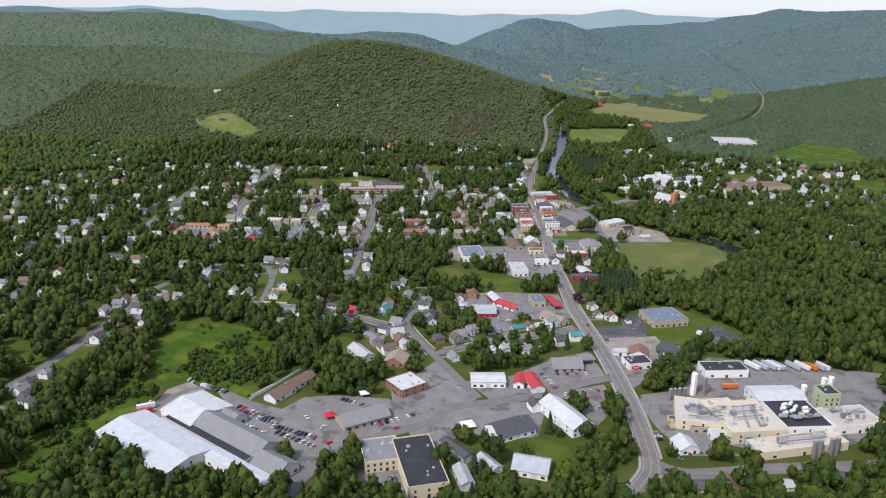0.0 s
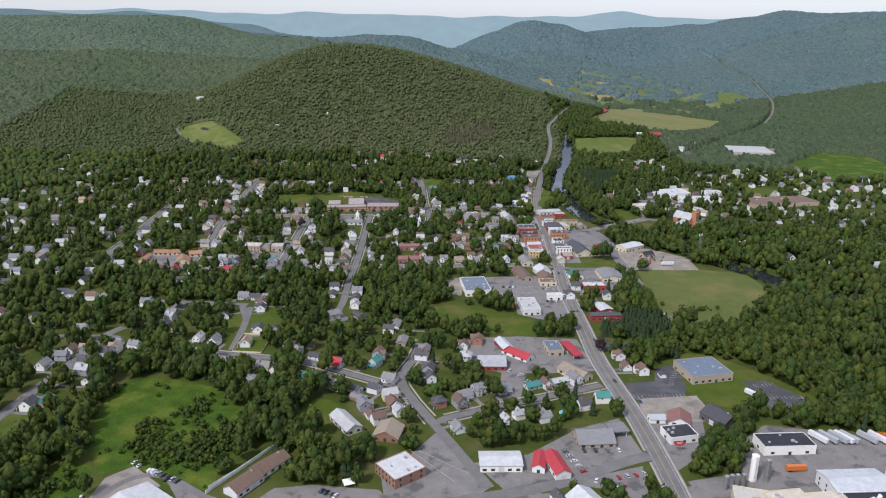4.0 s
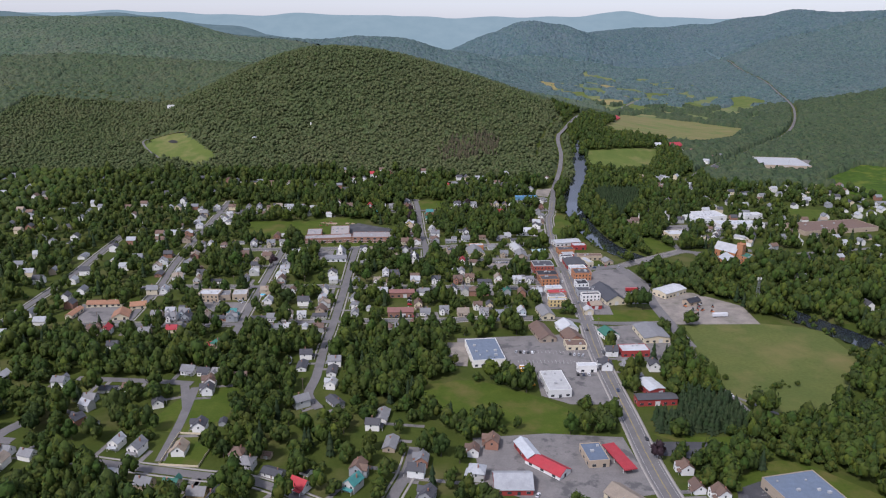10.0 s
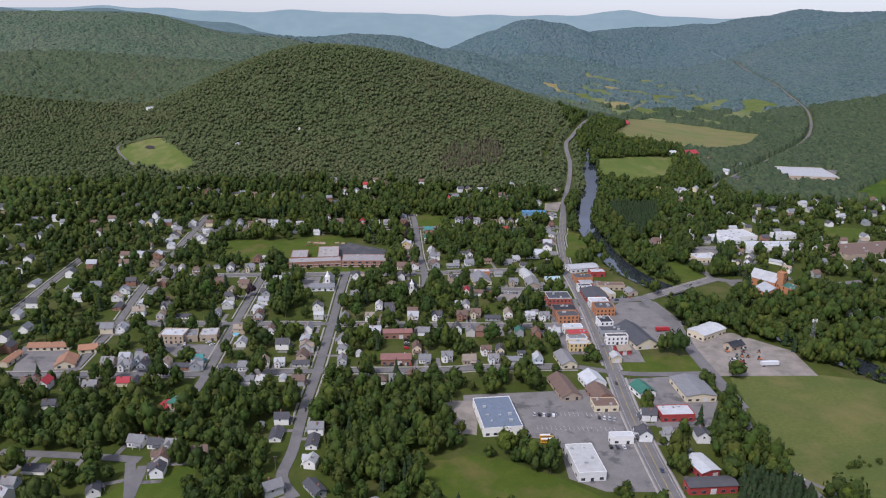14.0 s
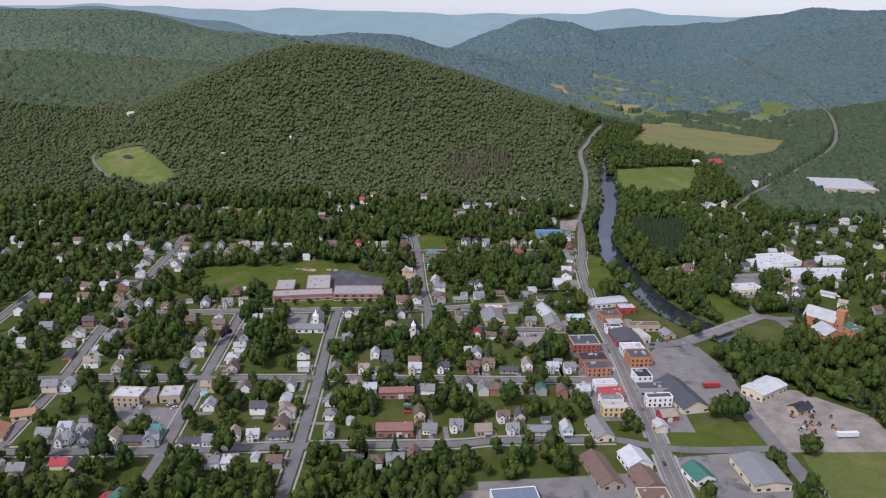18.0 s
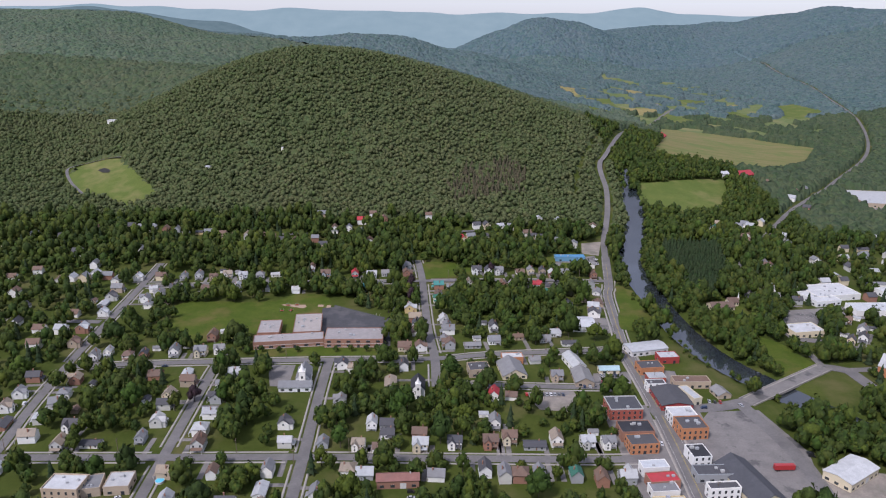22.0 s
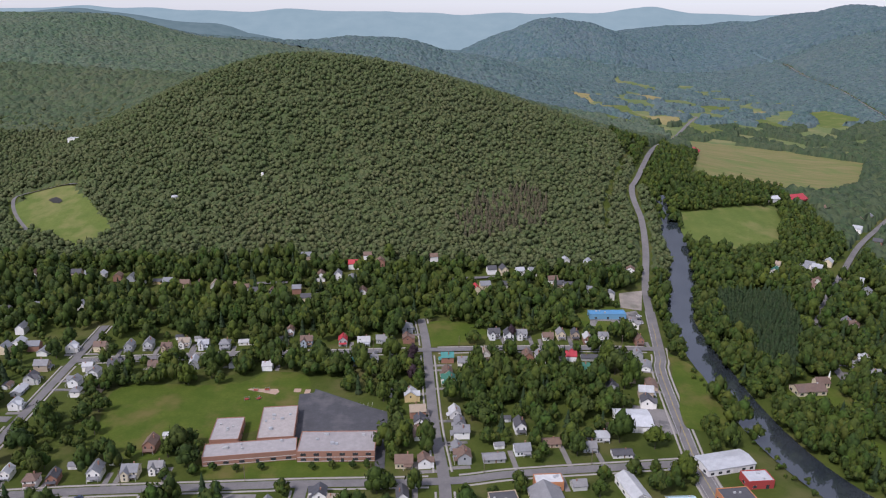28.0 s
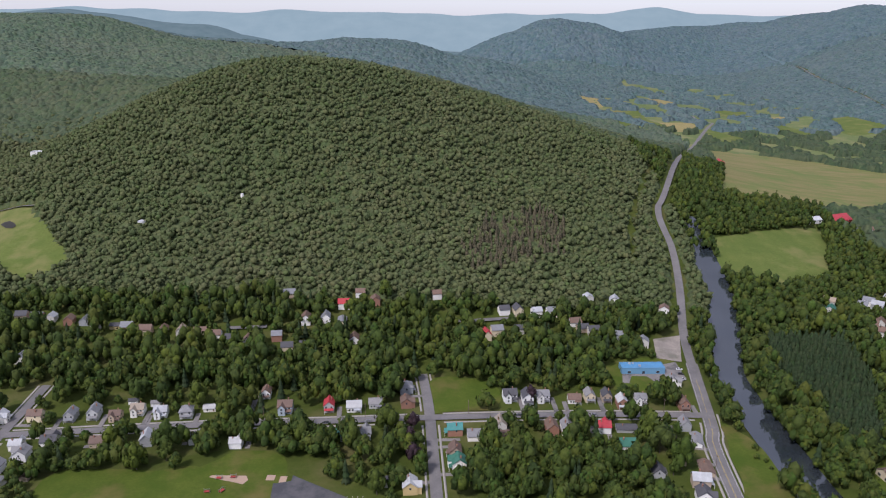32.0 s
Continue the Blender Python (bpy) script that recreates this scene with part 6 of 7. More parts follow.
for px_ in (-1.2, 1.2):
    part("post", boxes((px_ - 0.12, px_ + 0.12, -0.12, 0.12, 0, 4.9)), M["steel"], road_sign)


def awning(x, y, half, key, words):
    """A peaked fabric canopy on four poles."""
    thing = tagged(new("canopy_tent"), words, "canopy", "tent canopies")
    bm = bmesh.new()
    low = [bm.verts.new((sx * half, sy * half, 2.4)) for sx, sy in ((-1, -1), (1, -1), (1, 1), (-1, 1))]
    mid = [bm.verts.new((sx * half * 0.35, sy * half * 0.35, 3.3)) for sx, sy in ((-1, -1), (1, -1), (1, 1), (-1, 1))]
    tip = bm.verts.new((0, 0, 4.0))
    for k in range(4):
        bm.faces.new((low[k], low[(k + 1) % 4], mid[(k + 1) % 4], mid[k]))
        bm.faces.new((mid[k], mid[(k + 1) % 4], tip))
    part("cover", bm, M[key], thing)
    for sx, sy in ((-1, -1), (1, -1), (1, 1), (-1, 1)):
        part("pole", boxes((sx * half * 0.97 - 0.05, sx * half * 0.97 + 0.05, sy * half * 0.97 - 0.05, sy * half * 0.97 + 0.05, 0, 2.42)), M["steel"], thing)
    thing.matrix_basis = pose(x, y, float(height(x, y)) + 0.13, 0, 0, 20)


awning(-79.5, 433.0, 3.4, "sign_red", "red peaked fabric canopy beside the long shed")
awning(-59.8, 464.0, 3.2, "wall_white", "white peaked fabric canopy on the car park")
awning(13.0, 424.0, 4.6, "wall_white", "white peaked fabric canopy on the yard")

# ---- silos, tanks, spires, masts and fences ----
def tube(bm, radius, z0, z1, x=0.0, y=0.0, top=None, segments=14):
    got = bmesh.ops.create_cone(bm, cap_ends=True, segments=segments, radius1=radius, radius2=radius if top is None else top, depth=z1 - z0)
    bmesh.ops.translate(bm, verts=got["verts"], vec=(x, y, (z0 + z1) / 2))


def silo(x, y, radius, tall, key, foot=0.0):
    thing = tagged(new("silo"), f"tall {'white' if key == 'wall_white' else 'steel'} storage silo beside the works", "silo", "silos of the works")
    bm = bmesh.new()
    tube(bm, radius, 0.0, tall)
    part("body", bm, M[key], thing)
    bm = bmesh.new()
    tube(bm, radius * 1.02, tall + 0.003, tall + radius * 0.45, top=0.3)
    part("cap", bm, M[key], thing)
    part("ladder", boxes((-0.25, -0.18, -radius - 0.2, -radius - 0.12, 0, tall), (0.18, 0.25, -radius - 0.2, -radius - 0.12, 0, tall), *[(-0.18, 0.18, -radius - 0.19, -radius - 0.13, 0.5 + k * tall / 12, 0.58 + k * tall / 12) for k in range(12)]), M["steel"], thing)
    thing.matrix_basis = pose(x, y, foot)


for x, y, r, t, key in ((176, 474, 2.2, 17, "wall_white"), (184, 474, 1.5, 14, "steel"), (266, 470, 1.9, 17, "wall_white"), (272, 472, 1.9, 17, "wall_white"), (255, 474, 2.0, 9, "wall_white"),
                        (157, 465, 1.3, 9, "steel"), (160.5, 466, 1.3, 9, "steel"), (164, 466.6, 1.3, 9, "steel"), (167.5, 467, 1.3, 9, "steel"), (226, 396, 1.5, 12, "steel"), (230, 397, 1.5, 12, "steel"), (238, 399, 1.5, 12, "steel"), (242, 400, 1.5, 12, "steel")):
    silo(x, y, r, t, key)


def roof_tank(x, y, z, turn):
    thing = tagged(new("roof_tank"), "rounded white condenser tank on works roof", "tank", "tanks on the works roof")
    bm = bmesh.new()
    tube(bm, 1.15, -1.7, 1.7, segments=12)
    bmesh.ops.rotate(bm, verts=bm.verts[:], matrix=Matrix.Rotation(math.pi / 2, 3, "Y"))
    bmesh.ops.translate(bm, verts=bm.verts[:], vec=(0, 0, 1.6))
    part("tank", bm, M["wall_white"], thing)
    for s in (-1.1, 1.1):
        part("cradle", boxes((s - 0.25, s + 0.25, -1.2, 1.2, 0, 0.8)), M["steel"], thing)
    thing.matrix_basis = pose(x, y, z, 0, 0, turn)


for k, (x, y) in enumerate(((223, 436), (228, 433), (232, 438), (236, 432), (226, 441), (231, 443), (238, 437), (222, 430))):
    roof_tank(x, y, 10.08, 8 + 20 * (k % 3))


def duct_run(x0, y0, x1, y1, z):
    thing = tagged(new("pipe_rack"), "weathered metal pipe run on the works roof", "pipe", "pipe runs on the works roof")
    long, turn = math.hypot(x1 - x0, y1 - y0), math.degrees(math.atan2(y1 - y0, x1 - x0))
    for s in (-0.5, 0.3):
        part("pipe", boxes((-long / 2, long / 2, s, s + 0.35, 0.5, 0.85)), M["steel"], thing)
    for k in range(int(long / 4) + 1):
        part("support", boxes((-long / 2 + 4 * k, -long / 2 + 4 * k + 0.2, -0.6, 0.75, 0, 0.5)), M["steel"], thing)
    thing.matrix_basis = pose((x0 + x1) / 2, (y0 + y1) / 2, z, 0, 0, turn)


for args in ((160, 436, 182, 432, 9.1), (170, 444, 176, 428, 9.1), (186, 424, 206, 428, 10.1), (190, 438, 208, 442, 10.1), (200, 416, 204, 440, 10.1), (206, 404, 240, 412, 8.1), (262, 434, 276, 442, 8.1), (158, 428, 180, 424, 9.1), (188, 432, 206, 434, 10.1), (192, 414, 196, 436, 10.1), (210, 400, 236, 405, 8.1)):
    duct_run(*args)


def works_box(x, y, w, d, h, foot, key):
    thing = tagged(new("roof_plant"), "boxy stained metal plant unit on works roof", "plant unit", "plant units on the works roof")
    part("casing", boxes((-w / 2, w / 2, -d / 2, d / 2, 0, h)), M[key], thing)
    part("fan_hood", boxes((-w * 0.3, w * 0.3, -d * 0.3, d * 0.3, h, h + 0.5)), M["steel"], thing)
    thing.matrix_basis = pose(x, y, foot, 0, 0, 8)


plant_rng = random.Random(9)
for k in range(48):
    zone = plant_rng.choice([(160, 182, 428, 448, 9.08), (184, 210, 418, 444, 10.08), (204, 240, 400, 409, 8.08), (258, 280, 430, 444, 8.08), (217, 243, 426, 430, 10.08)])
    works_box(plant_rng.uniform(zone[0], zone[1]), plant_rng.uniform(zone[2], zone[3]), plant_rng.uniform(1.2, 4.5), plant_rng.uniform(1.2, 3.2), plant_rng.uniform(0.8, 2.4), zone[4], plant_rng.choice(["roof_pale", "roof_roofwhite", "wall_cream", "steel", "roof_grey"]))


def church(x, y, turn, w, d, eave, wall, cover, tower_w, tower_h, spire_h, label):
    thing = tagged(new("church"), label, "church")
    body, top = bmesh.new(), bmesh.new()
    prism(body, d, w, -0.6, eave, w * 0.5)
    gable_roof(top, d, w, eave + 0.03, w * 0.5, 0.4)
    for bm in (body, top):
        bmesh.ops.rotate(bm, verts=bm.verts[:], matrix=Matrix.Rotation(math.pi / 2, 3, "Z"))
    part("nave", body, M["wall_" + wall], thing)
    part("roof", top, M["roof_" + cover], thing)
    ty = -d / 2 - tower_w * 0.35
    tower = part("tower", boxes((-tower_w / 2, tower_w / 2, ty - tower_w / 2, ty + tower_w / 2, -0.6, tower_h), (-tower_w / 2 - 0.2, tower_w / 2 + 0.2, ty - tower_w / 2 - 0.2, ty + tower_w / 2 + 0.2, tower_h, tower_h + 0.4)), M["wall_" + wall], thing)
    if spire_h:
        bm = bmesh.new()
        tube(bm, tower_w * 0.42, tower_h + 0.4, tower_h + 0.4 + spire_h, 0, ty, 0.08, 8)
        part("spire", bm, M["wall_white"], thing)
    else:
        for sx in (-1, 1):
            for sy in (-1, 1):
                part("merlon", boxes((sx * tower_w * 0.4 - 0.5, sx * tower_w * 0.4 + 0.5, ty + sy * tower_w * 0.4 - 0.5, ty + sy * tower_w * 0.4 + 0.5, tower_h + 0.4, tower_h + 1.5)), M["wall_" + wall], thing)
    put("door", DOOR["shop"], thing, 0, ty - tower_w / 2, 0)
    put("window", WIN["tall"], thing, 0, ty - tower_w / 2, tower_h * 0.6)
    for k in range(4):
        for s in (-1, 1):
            put("window", WIN["tall"], thing, s * w / 2, -d / 2 + d * (k + 0.6) / 4.2, 1.6, 90 * s)
    thing.matrix_basis = pose(x, y, float(height(x, y)), 0, 0, turn)
    KEEP_OFF.append((x, y, 11, 16, radians(turn)))


church(-124, 1048, 4, 10, 18, 6.0, "white", "grey", 4.4, 13, 5, "white wooden church with a square steeple, grey roof")
church(-41, 1033, 2, 9.5, 16, 5.5, "white", "black", 3.6, 11, 4.5, "white wooden church with short steeple, black roof")
church(316, 1060, 40, 15, 26, 8.0, "orange", "pale", 7.0, 18, 0, "orange brick church with square corner tower, pale roof")
church(246, 1206, 95, 7, 10, 4.0, "cream", "brown", 1.6, 7, 5, "small cream chapel with thin white spire, brown roof")


def mast(x, y, tall):
    thing = tagged(new("lattice_mast"), "tall steel lattice mast with antennas by river", "mast")
    for sx in (-1, 1):
        for sy in (-1, 1):
            bm = bmesh.new()
            v = box(bm, -0.12, 0.12, -0.12, 0.12, 0, tall)
            for q in v:
                k = 2.0 - 1.6 * q.co.z / tall
                q.co.x, q.co.y = q.co.x + sx * k, q.co.y + sy * k
            part("leg", bm, M["steel"], thing)
    for k in range(8):
        z = tall * (k + 0.5) / 8
        r = 2.0 - 1.6 * z / tall
        part("brace", boxes((-r, r, -r - 0.06, -r + 0.06, z, z + 0.12), (-r, r, r - 0.06, r + 0.06, z, z + 0.12), (-r - 0.06, -r + 0.06, -r, r, z, z + 0.12), (r - 0.06, r + 0.06, -r, r, z, z + 0.12)), M["steel"], thing)
    for s in (-1, 1):
        part("antenna", boxes((s * 1.5 - 0.3, s * 1.5 + 0.3, -0.3, 0.3, tall - 3, tall - 0.4), (min(0, s * 1.5), max(0, s * 1.5), -0.06, 0.06, tall - 1.7, tall - 1.5)), M["wall_white"], thing)
    thing.matrix_basis = pose(x, y, float(height(x, y)))


mast(281, 895, 32)


def pole(x, y, turn):
    thing = tagged(new("utility_pole"), "weathered wooden utility pole with a crossarm", "utility pole", "utility poles")
    bm = bmesh.new()
    tube(bm, 0.2, 0, 10.5, top=0.13, segments=8)
    part("post", bm, M["timber"], thing)
    part("crossarm", boxes((-1.3, 1.3, -0.1, 0.1, 9.6, 9.8)), M["timber"], thing)
    thing.matrix_basis = pose(x, y, float(height(x, y)), 0, 0, turn)


POLED = ("main_road", "upper_road", "third_street", "second_street", "school_street", "north_street", "oak_street", "east_road", "church_avenue")
for road_name, width, line in road_lines:
    if road_name in POLED:
        n = sides(line)
        for k in range(4, len(line) - 3, 11):
            x, y = line[k] + n[k] * (width / 2 + 0.6 if road_name != "main_road" else -width / 2 - 2.4)
            if y < 1480 and min(off_line(np.array([x]), np.array([y]), l2)[0] - w2 / 2 for n2, w2, l2 in road_lines if n2 != road_name) > 2:
                pole(x, y, math.degrees(math.atan2(n[k][1], n[k][0])))


def fence(points, key, tall, words):
    thing = tagged(new("fence"), words, "fence")
    for (x0, y0), (x1, y1) in zip(points, points[1:]):
        long, turn = math.hypot(x1 - x0, y1 - y0), math.degrees(math.atan2(y1 - y0, x1 - x0))
        m = pose((x0 + x1) / 2, (y0 + y1) / 2, 0, 0, 0, turn)
        panel = part("panel", boxes((-long / 2, long / 2, -0.06, 0.06, 0.15, tall)), M[key], thing)
        panel.matrix_basis = m
        for k in range(int(long / 6) + 1):
            p = part("post", boxes((-long / 2 + 6 * k - 0.1, -long / 2 + 6 * k + 0.1, -0.1, 0.1, 0, tall + 0.15)), M[key], thing)
            p.matrix_basis = m


fence([(-139, 459), (-125, 480), (-111, 503)], "wall_white", 2.0, "long white board fence behind the motel")
fence([(-177, 639), (-177, 674), (-151, 672), (-153, 637), (-177, 639)], "wall_cream", 1.5, "cream picket fence round a garden")

# ---- school grounds, pool and hill tanks ----
for outline in ([(-173, 1178), (-169, 1185), (-153, 1184), (-148, 1190), (-150, 1194), (-169, 1194), (-173, 1191), (-170, 1189), (-158, 1189), (-158, 1186), (-172, 1184), (-176, 1175), (-153, 1173), (-152, 1180)], [(-138, 1190), (-133, 1190), (-133, 1195), (-138, 1195)], [(-130, 1186), (-126, 1186), (-126, 1194), (-130, 1194)]):
    tagged(patch("pavement", outline if len(outline) == 4 else [(-174, 1174), (-152, 1173), (-152, 1182), (-148, 1190), (-150, 1194), (-170, 1194), (-173, 1190), (-158, 1187), (-171, 1184)], 0.13, M["sand"]), "tan play surface on the school field", "playground", kind="structure")


def swing(x, y, turn):
    thing = tagged(new("play_frame"), "metal climbing frame with a red roof", "play frame", "play frames of the school")
    for sx in (-1.6, 1.6):
        for sy in (-0.9, 0.9):
            part("leg", boxes((sx - 0.08, sx + 0.08, sy - 0.08, sy + 0.08, 0, 2.6)), M["steel"], thing)
    part("beam", boxes((-1.7, 1.7, -0.08, 0.08, 2.6, 2.75)), M["steel"], thing)
    part("platform", boxes((-1.6, 1.6, -0.9, 0.9, 1.2, 1.3)), M["wall_red"], thing)
    thing.matrix_basis = pose(x, y, 0.14, 0, 0, turn)


for x, y, turn in ((-168, 1178, 10), (-160, 1179, 60), (-165, 1191, 0), (-157, 1192, 5)):
    swing(x, y, turn)


def pool(x, y, r):
    thing = tagged(new("swimming_pool"), "round blue above-ground garden pool", "pool")
    bm = bmesh.new()
    tube(bm, r, 0, 1.2, segments=20)
    part("rim", bm, M["trim"], thing)
    bm = bmesh.new()
    tube(bm, r - 0.2, 1.2, 1.24, segments=20)
    part("pool_water", bm, M["paint_pool"], thing)
    thing.matrix_basis = pose(x, y, float(height(x, y)))


M["paint_pool"] = surface("pool", (0.10, 0.45, 0.62), (0.14, 0.52, 0.66), 1, 0, rough=0.1)
for x, y, r in ((-13, 1208, 3), (76, 548, 2.8), (-183, 924, 2.6), (-214, 772, 3.0)):
    pool(x, y, r)


def hill_tank(x, y, r, tall, top):
    thing = tagged(new("water_tank"), "round white water tank among forest trees", "tank")
    bm = bmesh.new()
    tube(bm, r, -3, tall, segments=20)
    part("shell", bm, M["wall_white"], thing)
    bm = bmesh.new()
    tube(bm, r * 1.02, tall, tall + r * 0.25, top=0.2, segments=20)
    part("lid", bm, M["roof_white"], thing)
    thing.matrix_basis = pose(x, y, top - tall - r * 0.25)
    KEEP_OFF.append((x, y - 1, r + 0.5, r + 1.5, 0.0))


hill_tank(-338, 1531, 4.5, 1.5, 64.5)
hill_tank(-243, 1557, 1.6, 2.0, 86)


# ---- long white wall behind the motel ----
screen_wall = tagged(new("boundary_wall"), "long low white boundary wall beside the meadow", "wall")
screen_wall.matrix_basis = pose(-139, 454, float(height(-139, 454)), 0, 0, 60.5)
for k in range(12):
    part("panel", boxes((k * 4.40 + 0.1, (k + 1) * 4.40 - 0.1, -0.1, 0.1, -0.3, 2.3)), M["wall_white"], screen_wall)
    part("post", boxes((k * 4.40 - 0.15, k * 4.40 + 0.096, -0.16, 0.16, -0.3, 2.5)), M["wall_white"], screen_wall)
KEEP_OFF.append((-126.0, 473.0, 26.4, 7.0, 1.056))

# ---- trees ----
rng = np.random.default_rng(7)
CELL, X0, Y0, NX, NY = 4.0, -900, 250, 475, 400
mx, my = np.meshgrid(X0 + CELL * (np.arange(NX) + 0.5), Y0 + CELL * (np.arange(NY) + 0.5))
closed = np.zeros((NY, NX), bool)
for name_, width, line in road_lines:
    closed |= off_line(mx, my, line[::3]) < width / 2 + (1.5 if name_ in ("hill_road", "north_road") else 4.5)
closed |= off_line(mx, my, river_line[::2]) < np.where(my > 1545, 5.0, np.where(my < 1000, 9.5, 12.0))
closed |= off_line(mx, my, FOREST_CUT) < 4.5
for outline in OPEN_GROUND:
    closed |= inside(mx, my, outline)
for _, outline in FIELDS + LOTS:
    closed |= inside(mx, my, outline)
town = inside(mx, my, TOWN)
town |= inside(mx, my, EAST_VILLAGE)
for outline in WOODS:
    town &= ~inside(mx, my, outline)
for bx, by, hw, hd, a in KEEP_OFF:
    rx_, ry_ = (mx - bx) * math.cos(a) + (my - by) * math.sin(a), (my - by) * math.cos(a) - (mx - bx) * math.sin(a)
    closed |= (np.abs(rx_) < hw) & (np.abs(ry_) < hd)


def lookup(grid, x, y, outside):
    i, j = ((np.asarray(x) - X0) / CELL).astype(int), ((np.asarray(y) - Y0) / CELL).astype(int)
    ok = (i >= 0) & (i < NX) & (j >= 0) & (j < NY)
    return np.where(ok, grid[np.clip(j, 0, NY - 1), np.clip(i, 0, NX - 1)], outside)


def scatter(x0, x1, y0, y1, spacing):
    """Uneven places about that far apart."""
    gx, gy = np.meshgrid(np.arange(x0, x1, spacing), np.arange(y0, y1, spacing * 0.87))
    gx[1::2] += spacing / 2
    return (gx + rng.uniform(-0.38, 0.38, gx.shape) * spacing).ravel(), (gy + rng.uniform(-0.38, 0.38, gx.shape) * spacing).ravel()


def ball(level):
    bm = bmesh.new()
    bmesh.ops.create_icosphere(bm, subdivisions=level, radius=1)
    v = np.array([q.co[:] for q in bm.verts])
    f = np.array([[q.index for q in face.verts] for face in bm.faces])
    bm.free()
    return v, f


def crown_shape(level, seed, lumps=0.28, tufts=0):
    """A lumpy crown of radius one, standing from z = 0 to about 1.6, with loose tufts of leaves."""
    r = np.random.default_rng(seed)
    v, f = ball(level)
    bump = np.zeros(len(v))
    for _ in range(9 * level):
        c = r.normal(size=3)
        c /= np.linalg.norm(c)
        bump += r.uniform(0.4, 1.0) * np.exp(-((1 - v @ c) / 0.10))
    bump += r.uniform(-0.35, 0.35, len(v))
    v = v * (0.80 + lumps * bump[:, None] * 0.8)
    v[:, 2] = v[:, 2] * 0.85 + 0.85
    v[:, 2] = np.maximum(v[:, 2], 0.12)
    f = f[v[f][:, :, 2].mean(1) > 0.36]
    if tufts:
        d = r.normal(size=(tufts, 3))
        d[:, 2] = np.abs(d[:, 2]) * 0.9 - 0.25
        d /= np.linalg.norm(d, axis=1)[:, None]
        c = d * r.uniform(0.82, 1.16, (tufts, 1)) * [1, 1, 0.9] + [0, 0, 0.85]
        a = np.cross(d, r.normal(size=(tufts, 3)))
        a /= np.linalg.norm(a, axis=1)[:, None]
        b = np.cross(d, a) + d * r.uniform(-0.7, 0.7, (tufts, 1))
        s = r.uniform(0.16, 0.30, (tufts, 1))
        corner = np.stack([c - a * s - b * s * 0.6, c + a * s - b * s * 0.8, c + b * s], 1)
        base = len(v)
        v = np.vstack([v, corner.reshape(-1, 3)])
        f = np.vstack([f, base + np.arange(tufts * 3).reshape(-1, 3)])
    return v, f


def lobed_crown(seed, lobes=6, tufts=120):
    """A broad crown of several leafy lobes ruffled by clumps of leaves, about one wide and 1.7 tall."""
    r = np.random.default_rng(seed)
    v, f = [], []
    base_v, base_f = ball(1)
    count = 0
    spots = []
    for k in range(lobes):
        if k == 0:
            c, q = np.array([r.uniform(-0.1, 0.1), r.uniform(-0.1, 0.1), 1.10]), 0.58
        else:
            a = math.tau * k / (lobes - 1) + r.uniform(-0.5, 0.5)
            far = r.uniform(0.40, 0.60)
            c, q = np.array([far * math.cos(a), far * math.sin(a), r.uniform(0.50, 0.98)]), r.uniform(0.36, 0.50)
        spots.append((c, q))
        p = base_v * (q * r.uniform(0.72, 1.12, (len(base_v), 1))) @ Matrix.Rotation(r.uniform(0, 6), 3, "Z") + c
        g = base_f[p[base_f][:, :, 2].mean(1) > 0.3]
        v.append(p)
        f.append(g + count)
        count += len(p)
    pick = r.integers(0, lobes, tufts)
    d = r.normal(size=(tufts, 3))
    d[:, 2] = np.abs(d[:, 2]) * 0.9 - 0.25
    d /= np.linalg.norm(d, axis=1)[:, None]
    c = np.array([spots[k][0] for k in pick]) + d * np.array([[spots[k][1]] for k in pick]) * r.uniform(0.86, 1.16, (tufts, 1))
    a = np.cross(d, r.normal(size=(tufts, 3)))
    a /= np.linalg.norm(a, axis=1)[:, None]
    b = np.cross(d, a) + d * r.uniform(-0.9, 0.9, (tufts, 1))
    q = r.uniform(0.09, 0.20, (tufts, 1))
    v.append(np.stack([c - a * q - b * q * 0.6, c + a * q - b * q * 0.8, c + b * q], 1).reshape(-1, 3))
    f.append(count + np.arange(tufts * 3).reshape(-1, 3))
    return np.vstack(v), np.vstack(f)


def spire_shape(seed, sides_=7, tiers=4):
    """A conifer of height one and half width about 0.25, in ragged tiers."""
    r = np.random.default_rng(seed)
    v, f = [], []
    for k in range(tiers):
        z0, z1, w = 0.08 + 0.22 * k, 0.08 + 0.22 * k + 0.36, 0.25 * (1 - k / (tiers + 0.6))
        base = len(v)
        for s in range(sides_ * 2):
            a = math.tau * s / (sides_ * 2) + k
            q = w * (1.0 if s % 2 else 0.55) * r.uniform(0.8, 1.15)
            v.append((q * math.cos(a), q * math.sin(a), z0 - (0.04 if s % 2 else 0)))
        v.append((0, 0, min(z1, 1.0)))
        f += [(base + s, base + (s + 1) % (sides_ * 2), base + sides_ * 2) for s in range(sides_ * 2)]
    return np.array(v), np.array(f)


